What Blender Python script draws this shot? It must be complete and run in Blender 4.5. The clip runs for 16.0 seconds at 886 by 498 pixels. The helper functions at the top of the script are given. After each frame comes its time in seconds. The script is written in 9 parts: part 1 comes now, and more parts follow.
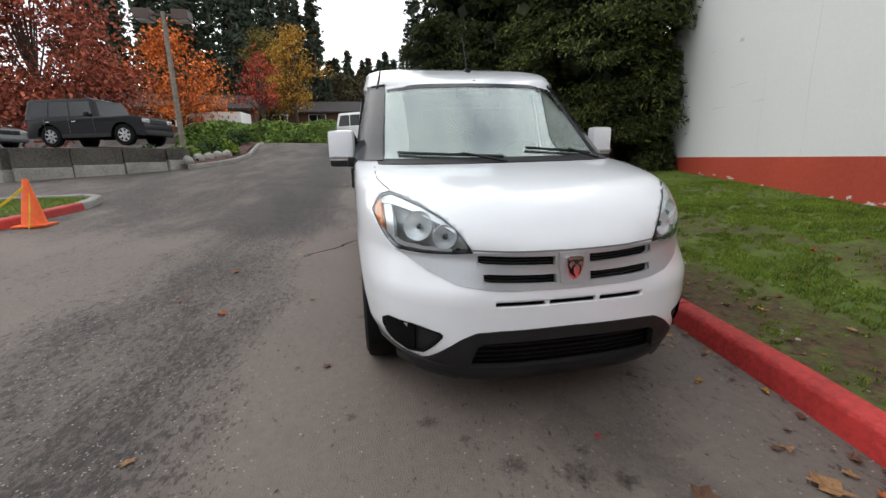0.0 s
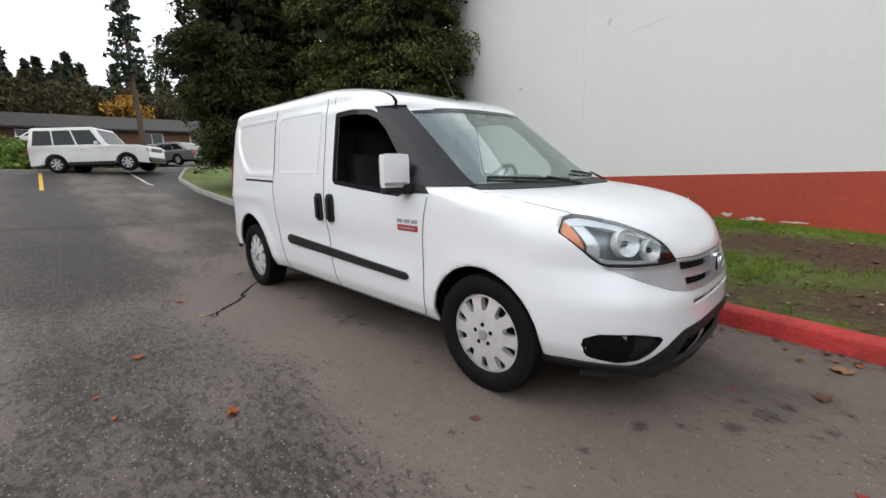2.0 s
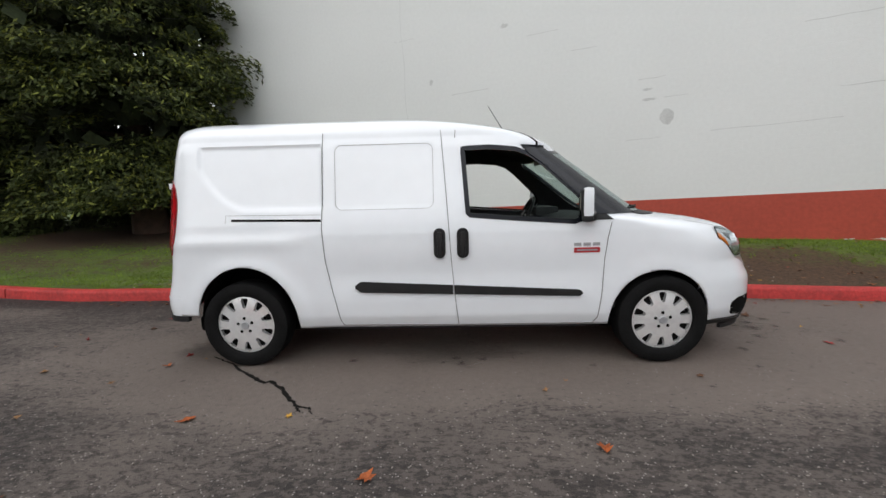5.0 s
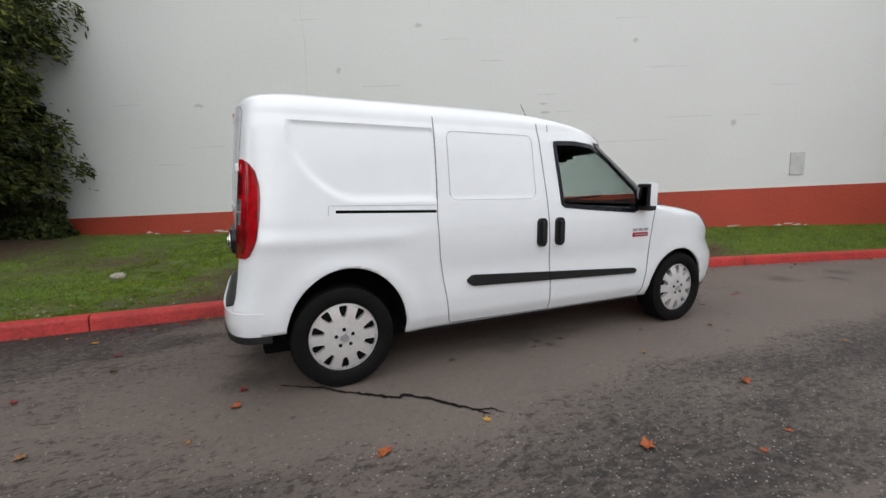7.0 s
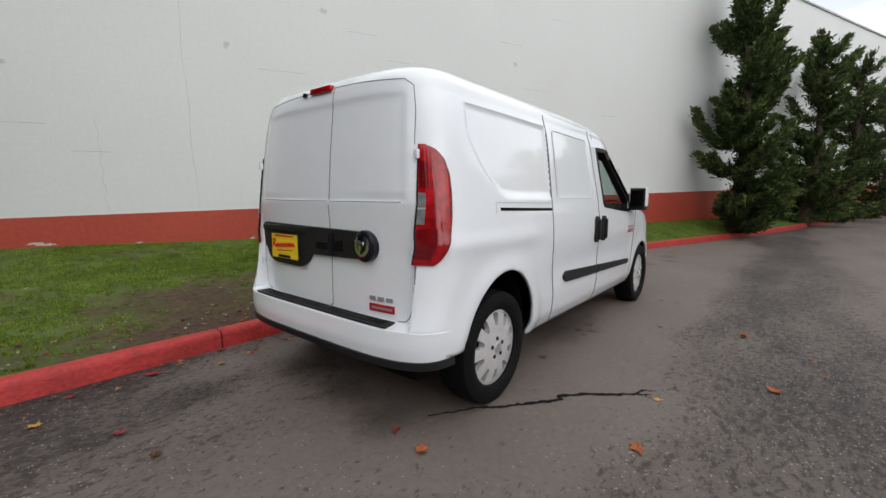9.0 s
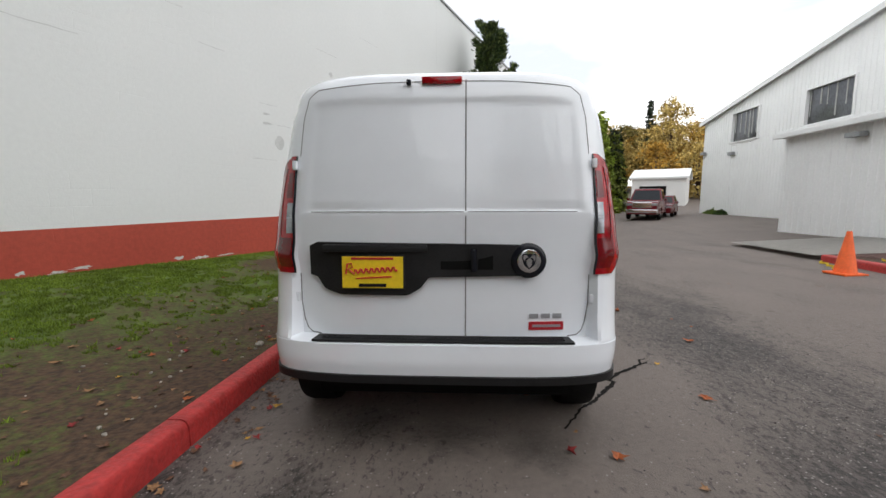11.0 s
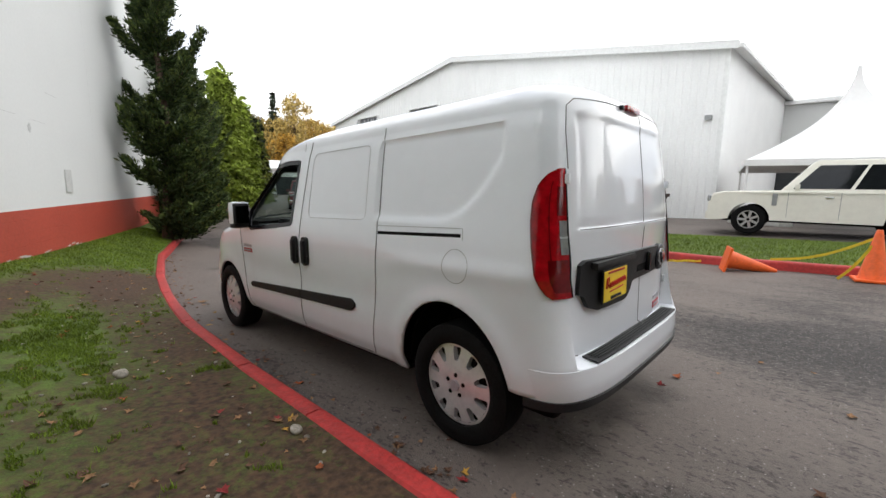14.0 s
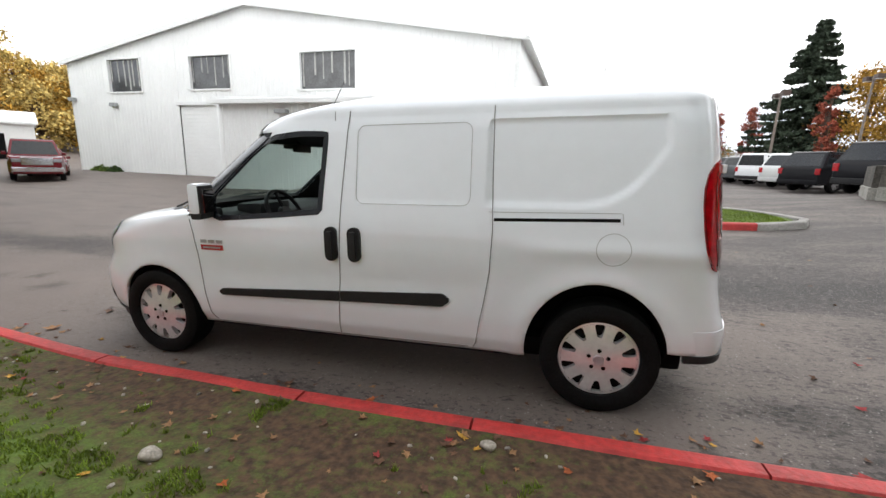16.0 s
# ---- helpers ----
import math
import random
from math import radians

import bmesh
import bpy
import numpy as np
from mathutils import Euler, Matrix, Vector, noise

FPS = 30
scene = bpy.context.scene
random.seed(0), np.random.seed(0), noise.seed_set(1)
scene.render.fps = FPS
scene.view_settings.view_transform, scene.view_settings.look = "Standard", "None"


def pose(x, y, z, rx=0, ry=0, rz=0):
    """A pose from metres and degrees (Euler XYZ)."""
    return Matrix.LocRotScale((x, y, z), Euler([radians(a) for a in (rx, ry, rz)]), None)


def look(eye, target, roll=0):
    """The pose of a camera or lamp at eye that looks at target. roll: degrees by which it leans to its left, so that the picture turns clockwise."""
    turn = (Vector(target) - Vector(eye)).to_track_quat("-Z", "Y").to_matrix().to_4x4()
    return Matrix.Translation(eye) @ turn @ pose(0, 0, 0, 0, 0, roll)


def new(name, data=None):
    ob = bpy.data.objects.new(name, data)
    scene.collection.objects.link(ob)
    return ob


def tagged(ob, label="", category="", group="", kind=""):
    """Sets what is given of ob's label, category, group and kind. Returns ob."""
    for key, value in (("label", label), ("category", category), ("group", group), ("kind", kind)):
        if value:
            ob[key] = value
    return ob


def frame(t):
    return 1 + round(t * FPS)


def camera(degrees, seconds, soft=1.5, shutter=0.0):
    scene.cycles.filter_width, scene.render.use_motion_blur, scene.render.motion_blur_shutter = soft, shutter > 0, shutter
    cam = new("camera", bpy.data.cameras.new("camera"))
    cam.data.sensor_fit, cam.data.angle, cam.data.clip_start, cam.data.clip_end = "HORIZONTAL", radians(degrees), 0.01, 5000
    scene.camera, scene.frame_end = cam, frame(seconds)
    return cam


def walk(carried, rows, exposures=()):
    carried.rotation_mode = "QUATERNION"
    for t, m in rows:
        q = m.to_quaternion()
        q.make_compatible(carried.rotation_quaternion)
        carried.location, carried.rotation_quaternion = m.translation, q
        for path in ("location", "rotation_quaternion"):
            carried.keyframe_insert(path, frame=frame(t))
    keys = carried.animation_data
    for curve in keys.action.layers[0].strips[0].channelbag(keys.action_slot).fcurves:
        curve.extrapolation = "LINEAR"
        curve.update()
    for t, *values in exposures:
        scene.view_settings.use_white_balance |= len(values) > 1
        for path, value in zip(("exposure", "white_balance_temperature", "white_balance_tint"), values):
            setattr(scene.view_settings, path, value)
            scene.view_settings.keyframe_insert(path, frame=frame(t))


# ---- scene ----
# level
cam = camera(93.8, 16.0)
PATH = [
    (0, (3.933, -0.763, 1.052), (2.009, -0.417, 0.634), -1.58),
    (0.5, (3.784, -1.183, 1.064), (1.912, -0.587, 0.689), -1.45),
    (1, (3.580, -1.630, 1.077), (1.820, -0.768, 0.676), -0.75),
    (1.5, (3.279, -2.026, 1.099), (1.649, -0.924, 0.742), -1.20),
    (2, (2.959, -2.429, 1.125), (1.547, -1.056, 0.776), -2.69),
    (2.5, (2.562, -2.774, 1.130), (1.322, -1.243, 0.788), -4.36),
    (3, (2.142, -3.090, 1.171), (1.115, -1.402, 0.859), -4.42),
    (5.5, (-0.415, -3.828, 1.293), (-0.298, -1.849, 1.028), -3.51),
    (6, (-0.969, -3.742, 1.312), (-0.636, -1.791, 1.022), -3.39),
    (6.5, (-1.497, -3.604, 1.314), (-0.894, -1.715, 1.048), -3.02),
    (7, (-1.970, -3.376, 1.315), (-1.167, -1.570, 1.008), -2.44),
    (7.5, (-2.404, -3.119, 1.314), (-1.408, -1.406, 1.043), -1.73),
    (8, (-2.818, -2.809, 1.320), (-1.617, -1.234, 1.045), -1.28),
    (8.5, (-3.168, -2.432, 1.320), (-1.795, -1.000, 1.064), -1.22),
    (9, (-3.494, -2.024, 1.318), (-1.963, -0.774, 1.010), -0.94),
    (11.5, (-4.061, 0.392, 1.303), (-2.081, 0.233, 1.075), 0.07),
    (12, (-3.925, 0.862, 1.313), (-1.981, 0.456, 1.071), 0.03),
    (12.5, (-3.761, 1.340, 1.322), (-1.922, 0.605, 1.043), -1.92),
    (13, (-3.514, 1.748, 1.330), (-1.807, 0.738, 1.070), -0.23),
    (13.5, (-3.223, 2.113, 1.363), (-1.679, 0.878, 1.064), -0.58),
    (14, (-2.913, 2.416, 1.410), (-1.551, 0.980, 1.122), 0.93),
    (14.5, (-2.509, 2.668, 1.438), (-1.346, 1.087, 1.051), 1.92),
    (15, (-2.075, 2.905, 1.454), (-1.131, 1.196, 1.018), -0.22),
    (15.5, (-1.643, 3.067, 1.458), (-0.924, 1.245, 1.054), 1.29),
    (16, (-1.232, 3.183, 1.459), (-0.732, 1.293, 1.040), 1.87),
]
walk(cam, [(t, look(eye, target, roll)) for t, eye, target, roll in PATH],
     exposures=[(0, 0.31), (1.5, 0.33), (3, 0.24), (5.5, 0.12), (7, 0.1), (9, 0.15), (11.5, 0.25), (13, 0.38), (14.5, 0.47), (15.3, 0.62), (16, 0.76)])


# ---- world, sun ----
TILT = 2.1  # the road under the van falls by this angle towards its nose
world = bpy.data.worlds.new("world")
scene.world = world
world.use_nodes = True
wn, wl = world.node_tree.nodes, world.node_tree.links
wn.clear()
sky = wn.new("ShaderNodeTexSky")
sky.sky_type, sky.sun_disc = "NISHITA", False
sky.sun_elevation, sky.sun_rotation = radians(38), radians(-60)
coord = wn.new("ShaderNodeTexCoord")
cmap = wn.new("ShaderNodeMapping")
cmap.inputs["Scale"].default_value = (1.0, 1.0, 3.0)
cloud = wn.new("ShaderNodeTexNoise")
cloud.inputs["Scale"].default_value, cloud.inputs["Detail"].default_value = 1.7, 6
ramp = wn.new("ShaderNodeValToRGB")
ramp.color_ramp.elements[0].position, ramp.color_ramp.elements[0].color = 0.38, (0.54, 0.57, 0.63, 1)
ramp.color_ramp.elements[1].position, ramp.color_ramp.elements[1].color = 0.58, (1.05, 1.05, 1.04, 1)
dim = wn.new("ShaderNodeVectorMath")
dim.operation = "SCALE"
dim.inputs["Scale"].default_value = 0.06
mixw = wn.new("ShaderNodeMix")
mixw.data_type = "RGBA"
mixw.inputs["Factor"].default_value = 0.9
bg = wn.new("ShaderNodeBackground")
bg.inputs["Strength"].default_value = 1.6
wout = wn.new("ShaderNodeOutputWorld")
wl.new(coord.outputs["Generated"], cmap.inputs["Vector"])
wl.new(cmap.outputs["Vector"], cloud.inputs["Vector"])
wl.new(cloud.outputs["Fac"], ramp.inputs["Fac"])
wl.new(sky.outputs["Color"], dim.inputs[0])
wl.new(dim.outputs["Vector"], mixw.inputs[6])
wl.new(ramp.outputs["Color"], mixw.inputs[7])
wl.new(mixw.outputs[2], bg.inputs["Color"])
wl.new(bg.outputs["Background"], wout.inputs["Surface"])
sun = new("sun", bpy.data.lights.new("sun", "SUN"))
sun.data.energy, sun.data.angle, sun.data.color = 0.5, radians(60), (1.0, 0.97, 0.92)
sun.matrix_world = look((-20, -35, 32), (0, 0, 0))


# ---- materials ----
def mat(name, color, rough=0.6, metal=0.0, vary=0.25, scale=8.0, fine=60.0, bump=0.0, coat=0.0, spec=0.5, color2=None, emit=0.0, bumpscale=None, island=0.0, distort=0.0):
    """A procedural material: two scales of noise vary the colour, a third gives relief."""
    m = bpy.data.materials.new(name)
    m.use_nodes = True
    n, l = m.node_tree.nodes, m.node_tree.links
    b = n["Principled BSDF"]
    b.inputs["Roughness"].default_value, b.inputs["Metallic"].default_value = rough, metal
    b.inputs["Coat Weight"].default_value, b.inputs["Specular IOR Level"].default_value = coat, spec
    b.inputs["Coat Roughness"].default_value = 0.04
    tc = n.new("ShaderNodeTexCoord")
    big, small = n.new("ShaderNodeTexNoise"), n.new("ShaderNodeTexNoise")
    big.inputs["Scale"].default_value, small.inputs["Scale"].default_value = scale, fine
    big.inputs["Detail"].default_value, small.inputs["Detail"].default_value = 5, 3
    big.inputs["Distortion"].default_value = distort
    for x in (big, small):
        l.new(tc.outputs["Object"], x.inputs["Vector"])
    add = n.new("ShaderNodeMath")
    add.operation = "MULTIPLY_ADD"
    l.new(small.outputs["Fac"], add.inputs[0])
    add.inputs[1].default_value = 0.5
    half = n.new("ShaderNodeMath")
    half.operation = "MULTIPLY"
    half.inputs[1].default_value = 0.5
    l.new(big.outputs["Fac"], half.inputs[0])
    l.new(half.outputs[0], add.inputs[2])
    r = n.new("ShaderNodeValToRGB")
    c1 = tuple(max(0.0, c * (1 - vary)) for c in color)
    c2 = color2 or tuple(min(1.0, c * (1 + vary)) for c in color)
    r.color_ramp.elements[0].position, r.color_ramp.elements[0].color = 0.36, (*c1, 1)
    r.color_ramp.elements[1].position, r.color_ramp.elements[1].color = 0.64, (*c2, 1)
    l.new(add.outputs[0], r.inputs["Fac"])
    col = r.outputs["Color"]
    if island:
        geo, hsv, mr = n.new("ShaderNodeNewGeometry"), n.new("ShaderNodeHueSaturation"), n.new("ShaderNodeMapRange")
        mr.inputs["To Min"].default_value, mr.inputs["To Max"].default_value = 1 - island, 1 + island
        l.new(geo.outputs["Random Per Island"], mr.inputs["Value"])
        l.new(mr.outputs["Result"], hsv.inputs["Value"])
        l.new(col, hsv.inputs["Color"])
        col = hsv.outputs["Color"]
    l.new(col, b.inputs["Base Color"])
    if bump:
        bn, bp = n.new("ShaderNodeTexNoise"), n.new("ShaderNodeBump")
        bn.inputs["Scale"].default_value, bn.inputs["Detail"].default_value = bumpscale or fine, 4
        bp.inputs["Strength"].default_value, bp.inputs["Distance"].default_value = bump, 0.02
        l.new(tc.outputs["Object"], bn.inputs["Vector"])
        l.new(bn.outputs["Fac"], bp.inputs["Height"])
        l.new(bp.outputs["Normal"], b.inputs["Normal"])
    if emit:
        b.inputs["Emission Color"].default_value, b.inputs["Emission Strength"].default_value = (*color, 1), emit
    return m


def glass(name, color, rough=0.0, alpha_mix=0.0, tint=(0.02, 0.025, 0.025), gloss=0.06):
    """A thin pane: clear with a tint, and a mirror-like gloss that grows at a slant."""
    m = bpy.data.materials.new(name)
    m.use_nodes = True
    n, l = m.node_tree.nodes, m.node_tree.links
    n.clear()
    out, mix, tr, gl, fr = (n.new("ShaderNode" + k) for k in ("OutputMaterial", "MixShader", "BsdfTransparent", "BsdfGlossy", "LayerWeight"))
    tr.inputs["Color"].default_value = (*color, 1)
    gl.inputs["Roughness"].default_value, fr.inputs["Blend"].default_value = rough, 0.5
    fm = n.new("ShaderNodeMath")
    fm.operation, fm.use_clamp = "MULTIPLY_ADD", True
    fm.inputs[1].default_value, fm.inputs[2].default_value = 0.75, gloss
    gl.inputs["Color"].default_value = (0.74, 0.80, 0.81, 1)
    pw = n.new("ShaderNodeMath")
    pw.operation = "POWER"
    pw.inputs[1].default_value = 3.5
    l.new(fr.outputs["Facing"], pw.inputs[0])
    l.new(pw.outputs[0], fm.inputs[0])
    l.new(fm.outputs[0], mix.inputs["Fac"])
    l.new(tr.outputs["BSDF"], mix.inputs[1])
    l.new(gl.outputs["BSDF"], mix.inputs[2])
    l.new(mix.outputs["Shader"], out.inputs["Surface"])
    return m


M_PAINT = mat("white_car_paint", (0.86, 0.89, 0.935), rough=0.28, vary=0.015, scale=1.5, fine=9, coat=1.0, spec=0.5)
M_BLACK = mat("black_plastic", (0.016, 0.016, 0.017), rough=0.5, spec=0.3, vary=0.3, fine=150, bump=0.08)
M_GLOSSBLACK = mat("black_trim", (0.010, 0.011, 0.016), rough=0.2, spec=0.3, vary=0.2, fine=40)
M_RUBBER = mat("tyre_rubber", (0.007, 0.007, 0.0073), rough=0.7, spec=0.12, vary=0.35, fine=90, bump=0.15)
M_SILVER = mat("silver_wheel", (0.88, 0.88, 0.89), rough=0.22, metal=0.55, vary=0.08, fine=40)
M_GRILLE = mat("silver_fascia_paint", (0.42, 0.43, 0.455), rough=0.32, metal=0.5, vary=0.03, coat=0.5)
M_CHROME = mat("chrome", (0.8, 0.8, 0.82), rough=0.12, metal=1.0, vary=0.03)
M_DARK = mat("dark_cavity", (0.006, 0.006, 0.006), rough=0.9, spec=0.1, vary=0.3)
M_INTERIOR = mat("grey_cabin_trim", (0.032, 0.034, 0.036), rough=0.8, vary=0.25, fine=120, bump=0.1)
M_REDLENS = mat("red_lens", (0.36, 0.003, 0.008), rough=0.12, vary=0.45, scale=7, fine=30, coat=0.8, spec=0.3)
M_DARKRED = mat("dark_red_lens", (0.15, 0.002, 0.005), rough=0.1, vary=0.2, coat=0.6)
M_CLEARLENS = mat("clear_lens_over_reflector", (0.40, 0.41, 0.43), rough=0.14, metal=0.6, vary=0.28, scale=10, fine=30, coat=0.6)
M_ORANGE = mat("amber_lens", (0.85, 0.22, 0.03), rough=0.15, vary=0.15, coat=0.5)
M_CREASE = mat("shaded_crease", (0.46, 0.47, 0.48), rough=0.6, vary=0.1)
M_SEAM = mat("panel_gap", (0.20, 0.20, 0.205), rough=0.9, vary=0.2)
M_GLASS = glass("windscreen_glass", (0.80, 0.88, 0.85), gloss=0.16)
M_DARKGLASS = mat("tinted_window", (0.012, 0.014, 0.016), rough=0.03, vary=0.2, spec=0.4)
M_PLATE = mat("yellow_plate", (0.85, 0.60, 0.02), rough=0.45, vary=0.08)
M_BADGERED = mat("badge_red", (0.45, 0.02, 0.03), rough=0.35, vary=0.1)
M_ASPHALT = None


# ---- building blocks ----
def part(name, bm, material, parent=None, label="", smooth=None):
    """Links a bmesh as one mesh object, under a thing or a part."""
    me = bpy.data.meshes.new(name)
    bm.to_mesh(me)
    bm.free()
    return part_mesh(name, me, material, parent, label, smooth)


def part_mesh(name, me, material, parent=None, label="", smooth=None):
    for m in material if isinstance(material, (list, tuple)) else [material]:
        me.materials.append(m)
    if smooth is not None:
        me.polygons.foreach_set("use_smooth", [True] * len(me.polygons))
        me.set_sharp_from_angle(angle=radians(smooth))
    ob = new(name, me)
    if parent is not None:
        ob.parent = parent
    if label:
        ob["label"] = label
    return ob


def thing(name, m, label, category, group="", kind=""):
    ob = new(name)
    ob.empty_display_size = 0.1
    ob.matrix_world = m
    return tagged(ob, label, category, group, kind)


def add_box(bm, c, s, bevel=0.0, m=None, mi=0):
    """A box with centre c and full sizes s, bevelled, turned by m about its centre."""
    t = Matrix.Translation(c) @ (m or Matrix.Identity(4)) @ Matrix.Diagonal((*s, 1))
    vs = bmesh.ops.create_cube(bm, size=1.0, matrix=t)["verts"]
    if bevel:
        es = {e for v in vs for e in v.link_edges}
        fs = bmesh.ops.bevel(bm, geom=list(es), offset=bevel, segments=2, profile=0.7, affect="EDGES")["faces"]
    if mi:
        for v in vs:
            if v.is_valid:
                for f in v.link_faces:
                    f.material_index = mi
    return vs


def box(c, s, bevel=0.0, m=None):
    bm = bmesh.new()
    add_box(bm, c, s, bevel, m)
    return bm


def add_tube(bm, a, b, r1, r2=None, seg=10, cap=True):
    a, b = Vector(a), Vector(b)
    d = b - a
    m = Matrix.Translation((a + b) / 2) @ d.to_track_quat("Z", "Y").to_matrix().to_4x4()
    return bmesh.ops.create_cone(bm, cap_ends=cap, segments=seg, radius1=r1, radius2=r1 if r2 is None else r2, depth=d.length, matrix=m)["verts"]


def tube(a, b, r1, r2=None, seg=10):
    bm = bmesh.new()
    add_tube(bm, a, b, r1, r2, seg)
    return bm


def add_prism(bm, poly, n0, n1, axis):
    """A polygon of 2D points pulled along an axis ('x', 'y' or 'z') from n0 to n1."""
    def at(p, n):
        return {"x": (n, p[0], p[1]), "y": (p[0], n, p[1]), "z": (p[0], p[1], n)}[axis]
    a, b = [bm.verts.new(at(p, n0)) for p in poly], [bm.verts.new(at(p, n1)) for p in poly]
    k = len(poly)
    bm.faces.new(a), bm.faces.new(b[::-1])
    for i in range(k):
        bm.faces.new((a[i], b[i], b[(i + 1) % k], a[(i + 1) % k]))
    bmesh.ops.recalc_face_normals(bm, faces=bm.faces[:])
    return a + b


def prism(poly, n0, n1, axis, bevel=0.0):
    bm = bmesh.new()
    add_prism(bm, poly, n0, n1, axis)
    if bevel:
        bmesh.ops.bevel(bm, geom=bm.edges[:], offset=bevel, segments=2, profile=0.7, affect="EDGES")
    return bm


def rounded(x0, z0, x1, z1, r, n=5):
    """A rectangle with rounded corners, as a list of 2D points."""
    out = []
    for cx, cz, a0 in ((x1 - r, z1 - r, 0), (x0 + r, z1 - r, 90), (x0 + r, z0 + r, 180), (x1 - r, z0 + r, 270)):
        for i in range(n + 1):
            a = radians(a0 + 90 * i / n)
            out.append((cx + r * math.cos(a), cz + r * math.sin(a)))
    return out


def lathe(profile, seg=32, axis="y"):
    """Turns (radius, along) pairs about an axis."""
    bm = bmesh.new()
    rings = []
    for r, h in profile:
        ring = []
        for i in range(seg):
            a = 2 * math.pi * i / seg
            c, s = r * math.cos(a), r * math.sin(a)
            ring.append(bm.verts.new({"y": (c, h, s), "z": (c, s, h), "x": (h, c, s)}[axis]))
        rings.append(ring)
    for p, q in zip(rings, rings[1:]):
        for i in range(seg):
            bm.faces.new((p[i], p[(i + 1) % seg], q[(i + 1) % seg], q[i]))
    bmesh.ops.remove_doubles(bm, verts=bm.verts[:], dist=1e-5)
    bmesh.ops.recalc_face_normals(bm, faces=bm.faces[:])
    return bm


def sweep(points, section, up=(0, 0, 1), closed=False):
    """A section of (side, up) pairs carried along points."""
    bm = bmesh.new()
    pts = [Vector(p) for p in points]
    rings = []
    for i, p in enumerate(pts):
        d = (pts[min(i + 1, len(pts) - 1)] - pts[max(i - 1, 0)]).normalized()
        s = d.cross(Vector(up)).normalized()
        u = s.cross(d).normalized()
        rings.append([bm.verts.new(p + s * a + u * b) for a, b in section])
    k = len(section)
    for p, q in zip(rings, rings[1:]):
        for i in range(k):
            bm.faces.new((p[i], p[(i + 1) % k], q[(i + 1) % k], q[i]))
    bm.faces.new(rings[0][::-1]), bm.faces.new(rings[-1])
    bmesh.ops.recalc_face_normals(bm, faces=bm.faces[:])
    return bm


def circle(r, n=8):
    return [(r * math.cos(2 * math.pi * i / n), r * math.sin(2 * math.pi * i / n)) for i in range(n)]


def smoothstep(a, b, x):
    t = min(1.0, max(0.0, (x - a) / (b - a)))
    return t * t * (3 - 2 * t)


def carve(ob, cutters):
    """Cuts solids out of ob's mesh for good and removes the solids."""
    for c in cutters:
        md = ob.modifiers.new("cut", "BOOLEAN")
        md.object, md.operation, md.solver = c, "DIFFERENCE", "EXACT"
    bpy.context.view_layer.update()
    me = bpy.data.meshes.new_from_object(ob.evaluated_get(bpy.context.evaluated_depsgraph_get()))
    ob.modifiers.clear()
    ob.data = me
    for c in cutters:
        bpy.data.objects.remove(c)


# ---- ground ----
GX = [-400, -90, -60, -45, -36, -26, -21, -17.5, -5, -3, 9, 13, 45, 90, 400]
GZ = [14.0, 10.0, 6.2, 4.8, 3.5, 2.25, 1.95, 1.36, 0.19, 0.11, -0.33, -0.42, -0.45, 3.5, 8.0]


def ground_z(x, y):
    g = np.interp(x, GX, GZ)
    return np.where(np.less(x, 0) & np.greater(x, -30), g * np.interp(y, [-17, -9.8], [0.25, 1.0]), g) + np.interp(y, [-13, -2], [0.33, 0])


# road-side edge of the long red kerb, y by x
KX = [-24, -21, -18, -13, -6, -3, 0, 1.5, 2.5, 3.5, 5, 8, 12.7, 20, 31, 37]
KY = [6.5, 3.2, 2.2, 1.6, 1.3, 1.27, 1.27, 1.22, 1.12, 0.98, 0.72, 0.05, -1.5, -4.3, -9.8, -15.5]


def kerb_y(x):
    return float(np.interp(x, KX, KY))


def wall_y(x):
    return 4.72 - 0.39 * x


def lawn_z(x, y):
    k, w = kerb_y(x), wall_y(x)
    return float(ground_z(x, min(y, k))) + 0.13 + 0.33 * smoothstep(0, 1, (y - k) / max(0.5, w - k)) + 0.015 * noise.noise((x * 0.8, y * 0.8, 0))


def spaced(a, b, c, d, e):
    """Grid lines: coarse from a, fine (step e) between b and c, coarse to d."""
    fine = np.arange(b, c + 1e-6, e)
    lo = b - np.geomspace(e, b - a, 24)[::-1]
    hi = c + np.geomspace(e, d - c, 24)
    return np.concatenate([lo, fine, hi])


def sheet(xs, ys, fz):
    v = [(x, y, fz(x, y)) for y in ys for x in xs]
    n = len(xs)
    f = [(j * n + i, j * n + i + 1, (j + 1) * n + i + 1, (j + 1) * n + i) for j in range(len(ys) - 1) for i in range(n - 1)]
    me = bpy.data.meshes.new("sheet")
    me.from_pydata(v, [], f)
    me.polygons.foreach_set("use_smooth", [True] * len(f))
    return me


def ramp_linear(n, l, value, lo, hi):
    t = n.new("ShaderNodeMapRange")
    t.inputs["From Min"].default_value, t.inputs["From Max"].default_value = lo, hi
    l.new(value, t.inputs["Value"])
    return t.outputs["Result"]


